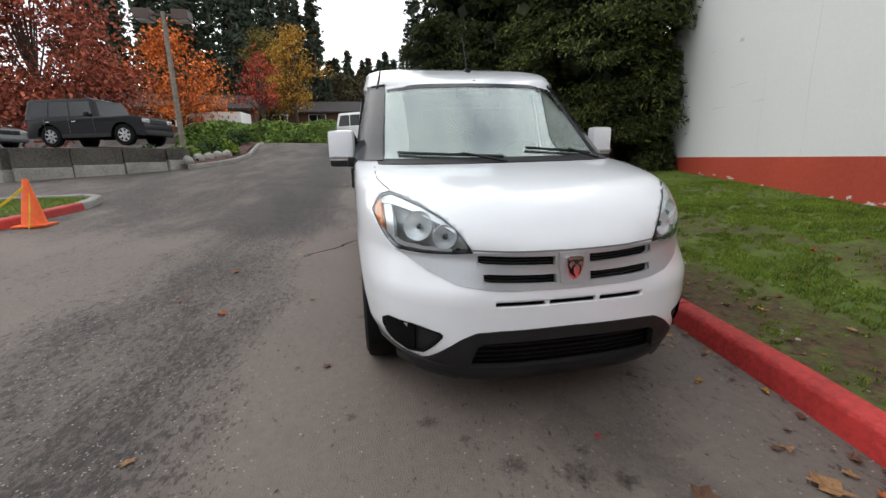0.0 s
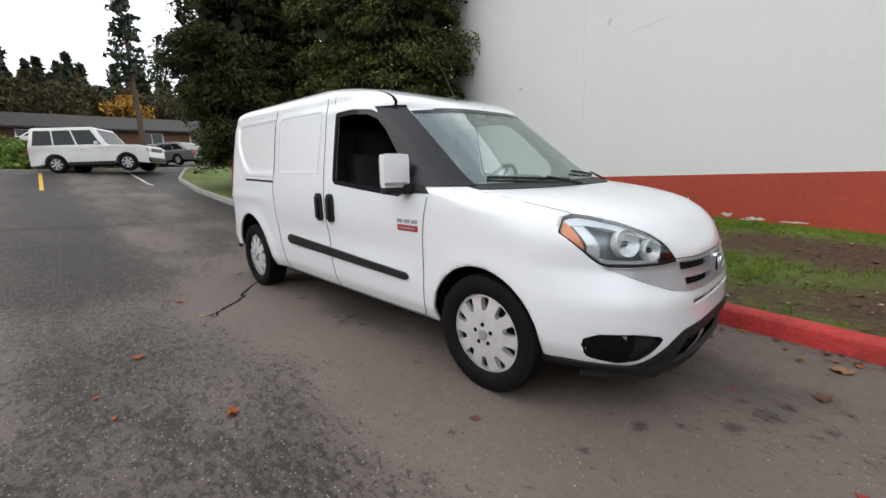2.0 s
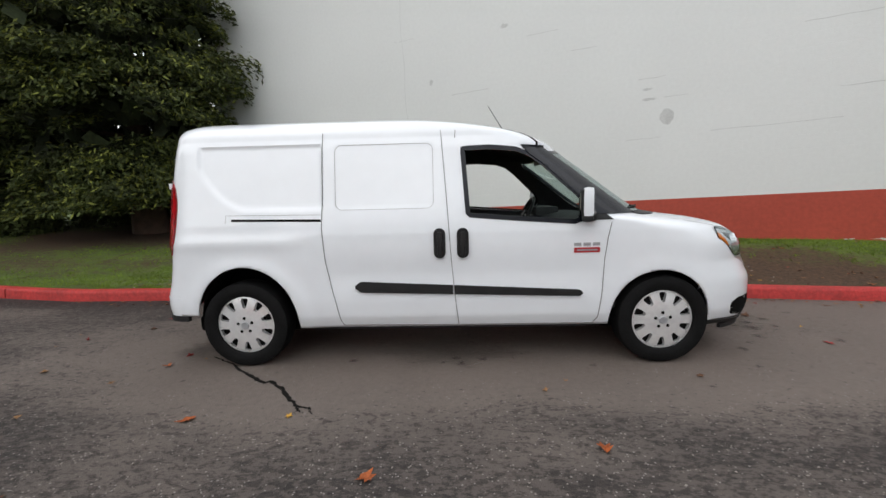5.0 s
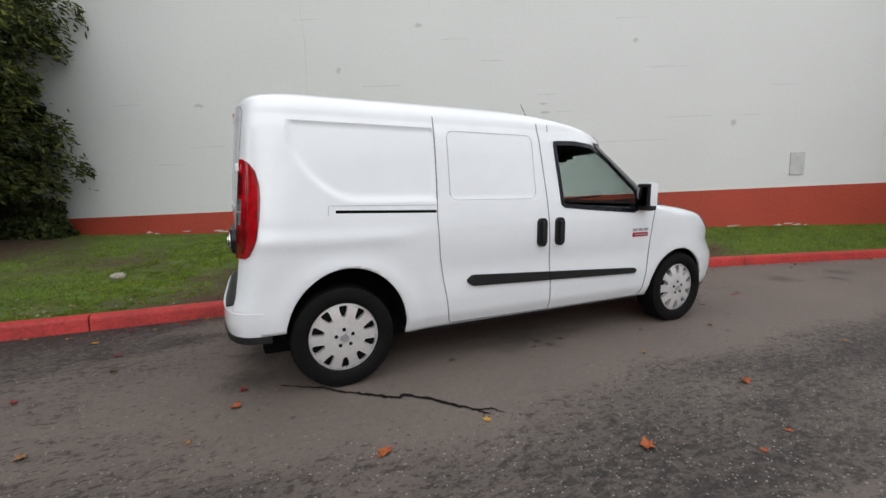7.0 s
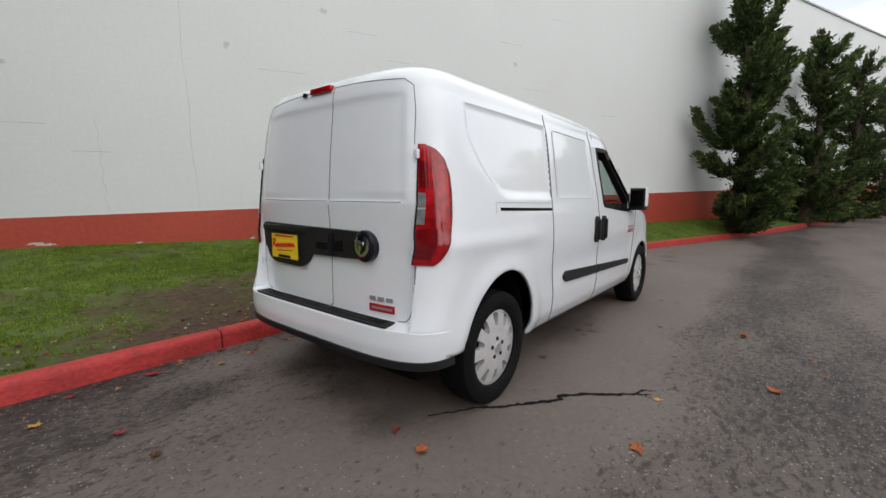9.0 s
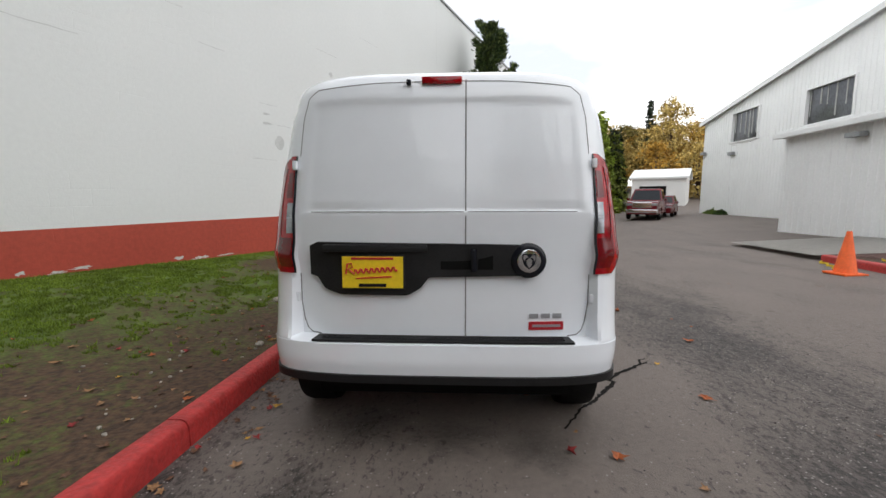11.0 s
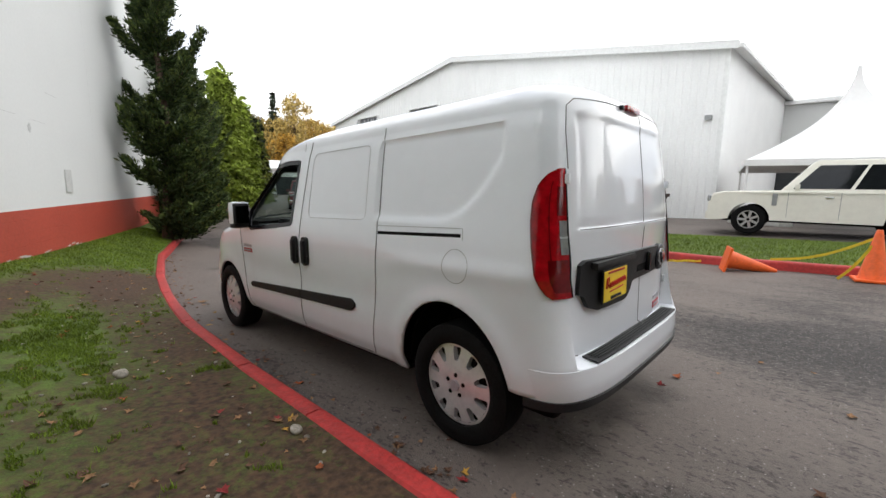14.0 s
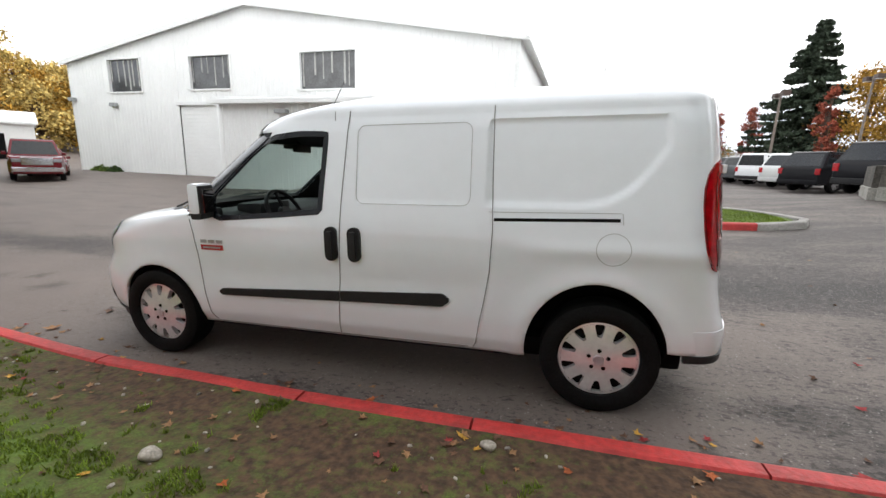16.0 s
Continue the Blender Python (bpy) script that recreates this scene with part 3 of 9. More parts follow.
# annex with its flat roof and grey door
annex_frame = pose(4.66, -12.15, 0, 0, 0, math.degrees(math.atan2(-0.05, 1)))
annex = thing("annex", annex_frame, "low white metal-sided annex with a grey door and flat roof", "outbuilding")
ADOOR = (0.62, -0.3, 2.35, 2.6)
AL, AH = 8.6, 3.55
ribbed_wall("front_wall", 0, AL, [ADOOR], lambda u: AH, -0.5, annex, M_METALSIDE, rib=0.30)
part("side_wall", box((0.05, -3.4, 1.55), (0.1, 6.6, 4.0)), M_METALSIDE, annex)
part("far_wall", box((AL - 0.05, -3.4, 1.55), (0.1, 6.6, 4.0)), M_METALSIDE, annex)
part("flat_roof", box((AL / 2, -3.2, AH + 0.12), (AL + 0.3, 7.0, 0.26), 0.02), M_TRIM, annex)
part("gutter", box((AL / 2, 0.36, AH + 0.05), (AL + 0.3, 0.14, 0.2), 0.03), M_METALSIDE, annex)
part("door", box(((ADOOR[0] + ADOOR[2]) / 2, -0.1, 1.3), (ADOOR[2] - ADOOR[0], 0.06, 2.7)), M_DOORGREY, annex, "plain grey metal door")
bm = bmesh.new()
add_box(bm, (ADOOR[0] - 0.05, 0.0, 1.25), (0.1, 0.18, 2.75))
add_box(bm, (ADOOR[2] + 0.05, 0.0, 1.25), (0.1, 0.18, 2.75))
add_box(bm, ((ADOOR[0] + ADOOR[2]) / 2, 0.0, 2.65), (1.93, 0.18, 0.1))
part("door_frame", bm, M_METALSIDE, annex)
lamp = part("wall_lamp", box((5.2, 0.2, 3.2), (0.55, 0.28, 0.16), 0.04), M_DOORGREY, annex)


# ---- the white van (built in its own frame: x to the nose, y to its left side) ----
van = thing("van", pose(0, 0.028, 0, 0, TILT, 0.25), "white compact cargo van with black trim parked beside the red kerb", "van")

ZT = np.linspace(0.20, 1.90, 341)


def table(pairs, soft=7):
    v = np.interp(ZT, [p[0] for p in pairs], [p[1] for p in pairs])
    k = np.hanning(soft + 2)[1:-1]
    k /= k.sum()
    return np.convolve(np.pad(v, soft // 2, mode="edge"), k, "valid")


def roof_r(z):
    return min(1.0, max(0.0, (z - 1.70) / 0.1765))


XF = table([(0.2, 2.34), (0.26, 2.40), (0.32, 2.425), (0.40, 2.435), (0.57, 2.43), (0.62, 2.422), (0.66, 2.41), (0.71, 2.40), (0.76, 2.392), (0.785, 2.388), (0.82, 2.368), (0.867, 2.333), (0.90, 2.308), (0.946, 2.262),
            (0.99, 2.19), (1.02, 2.105), (1.05, 1.97), (1.07, 1.845), (1.09, 1.69), (1.105, 1.59), (1.2, 1.455), (1.4, 1.19), (1.585, 0.94), (1.64, 0.845), (1.685, 0.72), (1.73, 0.565), (1.757, 0.46), (1.80, 0.24), (1.835, -0.02), (1.86, -0.4), (1.876, -1.0)], 5)
LF = table([(0.2, 0.8), (0.946, 0.8), (1.0, 0.76), (1.05, 0.70), (1.10, 0.62), (1.14, 0.58), (1.6, 0.56), (1.66, 0.48), (1.72, 0.40), (1.876, 0.40)])
PF = table([(0.2, 2.6), (0.60, 2.6), (0.77, 2.2), (0.867, 2.2), (1.0, 2.4), (1.08, 2.2), (1.14, 1.9), (1.6, 1.9), (1.66, 2.3), (1.72, 3.0), (1.9, 3.0)])
QF = table([(0.2, 3.1), (0.60, 3.0), (0.68, 2.7), (0.75, 2.45), (0.80, 2.7), (0.867, 3.4), (0.946, 3.2), (1.0, 3.1), (1.06, 3.0), (1.12, 2.5), (1.16, 2.4), (1.6, 2.5), (1.66, 4.0), (1.72, 6.0), (1.9, 6.0)])
YW = table([(0.2, 0.75), (0.28, 0.79), (0.33, 0.815), (0.38, 0.838), (0.5, 0.855), (0.75, 0.867), (0.9, 0.872), (1.0, 0.87), (1.08, 0.862), (1.2, 0.845), (1.35, 0.824), (1.5, 0.804), (1.62, 0.784), (1.70, 0.757), (1.9, 0.757)])
XR = table([(0.2, -2.18), (0.30, -2.215), (0.38, -2.238), (0.46, -2.25), (0.56, -2.244), (0.64, -2.218), (0.75, -2.195), (0.9, -2.175), (1.15, -2.163), (1.4, -2.146), (1.7, -2.114), (1.76, -2.10), (1.80, -2.08), (1.83, -2.03), (1.85, -1.92), (1.862, -1.75), (1.876, -1.3)], 3)


def door_x(z):
    """The rear doors stand upright between the bulging lower corners, above the bumper's ledge."""
    return float(np.interp(z, [0.55, 0.562, 0.9, 1.15, 1.25], [-2.25, -2.146, -2.146, -2.163, -2.156]))


def door_inset(x, y, z):
    if 0.55 < z < 1.2:
        flat = door_x(z) + 0.038 * (abs(y) / 0.65) ** 3
        if x < flat:
            x = flat + (x - flat) * smoothstep(0.70, 0.735, abs(y))
    # the shallow dish pressed into the upper half of the doors
    side = 0.648 - 0.03 * smoothstep(1.2, 1.65, z)
    dish = smoothstep(1.156, 1.166, z) * (1 - smoothstep(1.655, 1.70, z + 0.09 * max(0.0, abs(y) - 0.35) ** 1.5)) * (1 - smoothstep(side - 0.025, side + 0.012, abs(y)))
    return x + 0.006 * dish


def val(tab, z):
    return float(np.interp(z, ZT, tab))


def width_at(z):
    w = val(YW, z)
    r = roof_r(z)
    return w * max(0.001, (1 - r ** 2.2)) ** 0.25 if r > 0 else w


def taper(x, z):
    """The cab's upper half draws in towards the windscreen."""
    return 1 - 0.022 * smoothstep(-0.9, 0.25, x) * smoothstep(1.15, 1.6, z)


LR, PR, QR = 0.34, 4.0, 4.0


def stamp(x, z):
    """Pressed shapes of the side sheets, as an outward shift in metres."""
    d = 0.0
    # long rear panel: sunken, with a large radius at its lower rear corner
    inx = smoothstep(-1.832, -1.806, x) * (1 - smoothstep(-0.915, -0.905, x))
    low = 1.195 + 0.34 * max(0.0, (-1.42 - x) / 0.42) ** 2.2
    inz = smoothstep(low - 0.016, low + 0.016, z) * (1 - smoothstep(1.635, 1.66, z))
    d -= 0.015 * inx * inz
    inx = smoothstep(-0.815, -0.795, x) * (1 - smoothstep(-0.11, -0.09, x))
    inz = smoothstep(1.175, 1.195, z) * (1 - smoothstep(1.63, 1.65, z))
    d -= 0.005 * inx * inz
    d -= 0.012 * smoothstep(0.85, 1.5, x)
    for hx, hz, r0, amp in ((1.53, 0.335, 0.385, 0.008), (-1.52, 0.345, 0.43, 0.016)):
        r = math.hypot(x - hx, z - hz)
        d += amp * math.exp(-((r - r0) / 0.07) ** 2)
    d += 0.010 * math.exp(-((z - 0.95) / 0.045) ** 2) * (1 - smoothstep(-1.3, -0.9, x))
    d -= 0.010 * math.exp(-((z - 0.70) / 0.10) ** 2) * smoothstep(-1.0, -0.8, x) * (1 - smoothstep(0.95, 1.15, x))
    return d


def half(x, z):
    """The body's half width at a place along it and a height."""
    w, xf, lf, xr = width_at(z), val(XF, z), val(LF, z), val(XR, z)
    if x > xf - lf:
        r = min(1.0, (x - xf + lf) / lf)
        w *= max(0.0, 1 - r ** val(PF, z)) ** (1 / val(QF, z))
    elif x < xr + LR:
        r = min(1.0, (xr + LR - x) / LR)
        w *= max(0.0, 1 - r ** PR) ** (1 / QR)
    w *= taper(x, z)
    return w + stamp(x, z) * (smoothstep(0.45 * width_at(z), 0.8 * width_at(z), w) if 0.2 < z < 1.72 else 0.0)


def front_x(y, z):
    w, xf, lf = width_at(z), val(XF, z), val(LF, z)
    y0, x = abs(y), xf
    for _ in range(3):
        x = xf - lf + lf * max(0.0, 1 - min(1.0, y0 / w) ** val(QF, z)) ** (1 / val(PF, z))
        y1 = abs(y) / taper(x, z)
        y0 = y1 - (stamp(x, z) * smoothstep(0.45 * w, 0.8 * w, y0) if z < 1.72 else 0.0)
    return x


def rear_x(y, z):
    w, xr = width_at(z), val(XR, z)
    return door_inset(xr + LR - LR * max(0.0, 1 - min(1.0, abs(y) / w) ** QR) ** (1 / PR), y, z)


def outline(z, nr=64, ns=150, nf=56):
    """Half outline at a height, rear middle to front middle."""
    w, xf, lf, xr = width_at(z), val(XF, z), val(LF, z), val(XR, z)
    p, q = val(PF, z), val(QF, z)

    def arc(n, f):
        th = np.linspace(0, math.pi / 2, 400)
        pts = np.array([f(t) for t in th])
        s = np.concatenate([[0], np.cumsum(np.hypot(*np.diff(pts, axis=0).T))])
        g = np.linspace(0, s[-1], n)
        return [(float(a), float(b)) for a, b in zip(np.interp(g, s, pts[:, 0]), np.interp(g, s, pts[:, 1]))]
    rear = arc(nr, lambda t: (xr + LR - LR * math.cos(t) ** (2 / PR), w * math.sin(t) ** (2 / QR)))
    rear = [(door_inset(x, y, z), y) for x, y in rear]
    front = arc(nf, lambda t: (xf - lf + lf * math.cos(t) ** (2 / p), w * math.sin(t) ** (2 / q)))[::-1]
    a, b = xr + LR, xf - lf
    side = [(a + (b - a) * i / ns, w) for i in range(1, ns)]
    pts = rear + side + front
    k = 1.0 if z < 1.72 else 0.0
    return [(x, y * taper(x, z) + k * stamp(x, z) * smoothstep(0.45 * w, 0.8 * w, y)) for x, y in pts]


zl = sorted(list(np.arange(0.29, 1.0, 0.02)) + [0.5525, 0.558, 0.562]) + list(np.arange(1.0, 1.12, 0.01)) + sorted(list(np.arange(1.12, 1.74, 0.02)) + [1.153, 1.157, 1.161, 1.166, 1.67, 1.69]) + [1.74, 1.755, 1.77, 1.785, 1.798, 1.81, 1.82, 1.829, 1.837, 1.844, 1.850, 1.856, 1.861, 1.865, 1.869, 1.872, 1.874, 1.8755]
verts, faces = [], []
ring_n = 0
for z in zl:
    h = outline(z)
    ring = [(x, y, z) for x, y in h] + [(x, -y, z) for x, y in h[-2:0:-1]]
    ring_n = len(ring)
    verts += ring
for i in range(len(zl) - 1):
    for j in range(ring_n):
        faces.append((i * ring_n + j, (i + 1) * ring_n + j, (i + 1) * ring_n + (j + 1) % ring_n, i * ring_n + (j + 1) % ring_n))
faces.append(tuple(range(ring_n)))
faces.append(tuple((len(zl) - 1) * ring_n + j for j in range(ring_n))[::-1])
me = bpy.data.meshes.new("body")
me.from_pydata(verts, [], faces)
bm = bmesh.new()
bm.from_mesh(me)
bmesh.ops.recalc_face_normals(bm, faces=bm.faces[:])
bm.to_mesh(me)
bm.free()
body = part_mesh("body", me, [M_PAINT, M_INTERIOR], van, "white painted sheet-metal body", smooth=None)

WIN = [(0.115, 1.600), (0.30, 1.606), (0.50, 1.588), (0.60, 1.55), (0.70, 1.475), (0.95, 1.235), (0.965, 1.20), (0.94, 1.075), (0.90, 1.062), (0.50, 1.092), (0.165, 1.122), (0.145, 1.14)]


def temp(bm):
    m = bpy.data.meshes.new("cutter")
    bm.to_mesh(m)
    bm.free()
    m.materials.append(M_PAINT), m.materials.append(M_INTERIOR)
    m.polygons.foreach_set("material_index", [1] * len(m.polygons))
    ob = new("cutter", m)
    ob.parent = van
    return ob


def ws_half(z):
    return float(np.interp(z, [1.11, 1.25, 1.54, 1.6], [0.70, 0.68, 0.635, 0.625]))


def fog_edge(u):
    """Lower and upper edge of a fog lamp recess, inner end to outer end."""
    lo = float(np.interp(u, [0, 0.08, 0.3, 0.55, 0.85, 0.96, 1], [0.425, 0.400, 0.335, 0.315, 0.335, 0.37, 0.40]))
    hi = float(np.interp(u, [0, 0.06, 0.5, 0.9, 1], [0.435, 0.445, 0.462, 0.460, 0.432]))
    return lo, hi


def slot_edge(y, k):
    """Lower and upper edge of the upper (k = 1) or lower (k = 0) row of grille openings."""
    bow = 0.012 * (y / 0.4) ** 2
    return (0.716 + bow, 0.757 + bow) if k else (0.646 + bow, 0.686 + bow)


def mouth_top(a):
    return float(np.interp(a, [0, 0.30, 0.40, 0.46, 0.52, 0.58, 0.64, 0.70], [0.465, 0.462, 0.455, 0.425, 0.375, 0.318, 0.272, 0.245]))


SLOTS = [(s * a0, s * a1, k) for s in (1, -1) for k, a0, a1 in ((1, 0.072, 0.385), (0, 0.072, 0.368))]


def head_edge(t):
    """Place across and lower and upper edge of a head lamp, inner end to outer end."""
    y = 0.40 + 0.377 * t
    lo = float(np.interp(y, [0.40, 0.485, 0.585, 0.675, 0.695, 0.725, 0.759, 0.777], [0.772, 0.764, 0.760, 0.763, 0.770, 0.802, 0.862, 0.912]))
    hi = float(np.interp(y, [0.40, 0.42, 0.455, 0.505, 0.585, 0.655, 0.695, 0.735, 0.763, 0.777], [0.778, 0.812, 0.862, 0.908, 0.957, 0.985, 0.997, 0.984, 0.948, 0.918]))
    return y, lo, hi


cutters = [temp(prism(WIN, -1.3, 1.3, "y"))]
cutters.append(temp(prism([(-0.69, 1.094), (0.69, 1.094), (ws_half(1.16), 1.16), (0.638, 1.54), (0.61, 1.58), (0.4, 1.595), (-0.4, 1.595), (-0.61, 1.58), (-0.638, 1.54), (-ws_half(1.16), 1.16)], 0.35, 3.0, "x")))
def front_cutters():
    """Solids that open the nose at the grille, its slots and the mouth."""
    cs = []
    for y0, y1, k in SLOTS:
        ys = np.linspace(y0, y1, 9)
        inset = [0.008 if j == 8 else 0.0 for j in range(9)]
        poly = [(float(y), slot_edge(y, k)[0] + e) for y, e in zip(ys, inset)] + [(float(y), slot_edge(y, k)[1] - e) for y, e in zip(ys[::-1], inset[::-1])]
        cs.append(temp(prism(poly, 2.0, 2.7, "x")))
    return cs


for sd in (1, -1):
    edge = [head_edge(k / 30) for k in range(31)]
    cutters.append(temp(prism([(sd * y, a) for y, a, _ in edge] + [(sd * y, b) for y, _, b in edge[::-1]], 1.6, 3.0, "x")))
    cutters.append(temp(prism([(sd * (0.535 + 0.225 * k / 12), fog_edge(k / 12)[0]) for k in range(13)] + [(sd * (0.535 + 0.225 * k / 12), fog_edge(k / 12)[1]) for k in range(12, -1, -1)], 1.95, 3.0, "x")))
cutters.append(temp(prism([(-0.45, 0.275), (0.45, 0.275)] + [(y, mouth_top(abs(y)) - 0.045) for y in np.linspace(0.45, -0.45, 25)], 2.1, 3.0, "x")))
for y0 in (-0.325, -0.105, 0.115):
    cutters.append(temp(prism(rounded(y0, 0.561, y0 + 0.205, 0.581, 0.006, 3), 2.1, 3.0, "x")))
cutters += front_cutters()
ARCH = ((1.53, 0.335, 0.362, 0.365), (-1.52, 0.345, 0.382, 0.432))
for hx, hz, r, rz in ARCH:
    for s in (1, -1):
        arc = [(hx + r * math.cos(a), hz + rz * math.sin(a)) for a in np.linspace(radians(-12), radians(192), 60)]
        cutters.append(temp(prism(arc + [(arc[-1][0], -0.1), (arc[0][0], -0.1)], s * 0.52, s * 1.2, "y")))
carve(body, cutters)
bm = bmesh.new()
bm.from_mesh(body.data)
gone = [f for f in bm.faces if f.material_index == 1 or (f.calc_center_median().x < -1.895 and f.calc_center_median().z < 0.405)
        or f.calc_center_median().z > 1.8665 or (f.calc_center_median().z < 0.31 and max(v.co.z for v in f.verts) - min(v.co.z for v in f.verts) < 0.004)]
bmesh.ops.delete(bm, geom=gone, context="FACES")
bm.to_mesh(body.data)
bm.free()
body.data.polygons.foreach_set("use_smooth", [True] * len(body.data.polygons))
body.data.set_sharp_from_angle(angle=radians(32))
sol = body.modifiers.new("thick", "SOLIDIFY")
sol.thickness, sol.offset, sol.material_offset, sol.use_even_offset = 0.022, -1, 1, False


# roof skin over the top of the shell
roof_bm = bmesh.new()
roof_h = outline(1.865)
roof_rows = [[roof_bm.verts.new((x, y * k, 1.8650 + 0.0125 * (1 - k * k) ** 0.8)) for k in (-1, -0.97, -0.9, -0.75, -0.5, -0.2, 0.2, 0.5, 0.75, 0.9, 0.97, 1)] for x, y in roof_h]
for p, q in zip(roof_rows, roof_rows[1:]):
    for j in range(11):
        roof_bm.faces.new((p[j], q[j], q[j + 1], p[j + 1]))
bmesh.ops.remove_doubles(roof_bm, verts=roof_bm.verts[:], dist=1e-4)
bmesh.ops.recalc_face_normals(roof_bm, faces=roof_bm.faces[:])
part("roof_skin", roof_bm, M_PAINT, van, smooth=40)


def patch(name, f, nu, nv, material, parent, off=0.004, thick=0.012, label="", smooth=35):
    """A sheet laid on the body: f(u, v) gives its place, both from 0 to 1."""
    e = 1e-3
    P, N = [], []
    for i in range(nu + 1):
        for j in range(nv + 1):
            u, v = i / nu, j / nv
            p = Vector(f(u, v))
            u0, u1, v0, v1 = max(0, u - e), min(1, u + e), max(0, v - e), min(1, v + e)
            n = (Vector(f(u1, v)) - Vector(f(u0, v))).cross(Vector(f(u, v1)) - Vector(f(u, v0)))
            if n.length < 1e-12:
                n = Vector((p.x - 0.2, p.y, p.z - 0.8))
            n.normalize()
            if n.dot(Vector((p.x * 0.5, p.y * 1.5, (p.z - 0.8)))) < 0:
                n = -n
            P.append(p), N.append(n)
    bm = bmesh.new()
    o = [bm.verts.new(p + n * off) for p, n in zip(P, N)]
    b = [bm.verts.new(p - n * thick) for p, n in zip(P, N)]
    k = nv + 1
    for i in range(nu):
        for j in range(nv):
            a = (i * k + j, (i + 1) * k + j, (i + 1) * k + j + 1, i * k + j + 1)
            bm.faces.new([o[t] for t in a]), bm.faces.new([b[t] for t in a[::-1]])
    rim = [i * k for i in range(nu + 1)] + [nu * k + j for j in range(1, nv + 1)] + [i * k + nv for i in range(nu - 1, -1, -1)] + [j for j in range(nv - 1, 0, -1)]
    for x, y in zip(rim, rim[1:] + rim[:1]):
        bm.faces.new((o[y], o[x], b[x], b[y]))
    bmesh.ops.remove_doubles(bm, verts=bm.verts[:], dist=2e-4)
    bmesh.ops.recalc_face_normals(bm, faces=bm.faces[:])
    return part(name, bm, material, parent, label, smooth)


def strip_line(name, pts, lift, width, material, parent, off=0.0015, closed=False, label=""):
    """A thin line on the body along 2D points, which lift() carries to the surface."""
    dense = []
    for a, b in zip(pts, pts[1:] + (pts[:1] if closed else [])):
        k = max(1, int(math.hypot(b[0] - a[0], b[1] - a[1]) / 0.03))
        dense += [(a[0] + (b[0] - a[0]) * i / k, a[1] + (b[1] - a[1]) * i / k) for i in range(k)]
    if not closed:
        dense.append(pts[-1])
    n = len(dense)
    bm = bmesh.new()
    rows = []
    for i, (u, v) in enumerate(dense):
        p, q = (dense[i - 1], dense[(i + 1) % n]) if closed else (dense[max(0, i - 1)], dense[min(n - 1, i + 1)])
        dx, dy = q[0] - p[0], q[1] - p[1]
        m = math.hypot(dx, dy) or 1
        nx, ny = -dy / m * width / 2, dx / m * width / 2
        rows.append((bm.verts.new(lift(u + nx, v + ny, off)), bm.verts.new(lift(u - nx, v - ny, off)),
                     bm.verts.new(lift(u - nx, v - ny, -0.008)), bm.verts.new(lift(u + nx, v + ny, -0.008))))
    pairs = list(zip(rows, rows[1:] + (rows[:1] if closed else [])))
    for a, b in pairs:
        for i in range(4):
            bm.faces.new((a[i], a[(i + 1) % 4], b[(i + 1) % 4], b[i]))
    if not closed:
        bm.faces.new(rows[0][::-1]), bm.faces.new(rows[-1])
    bmesh.ops.recalc_face_normals(bm, faces=bm.faces[:])
    return part(name, bm, material, parent, label)


def on_side(s):
    return lambda x, z, off: (x, s * (half(x, z) + off), z)


def on_front(y, z, off):
    return (front_x(y, z) + off, y, z)


def on_rear(y, z, off):
    return (rear_x(y, z) - off, y, z)


M_LAMPBODY = mat("smoky_lamp_housing", (0.30, 0.305, 0.315), rough=0.3, metal=0.5, vary=0.1, scale=14, fine=50)
M_LENSGLASS = glass("clear_lens", (0.93, 0.95, 0.96), gloss=0.05)


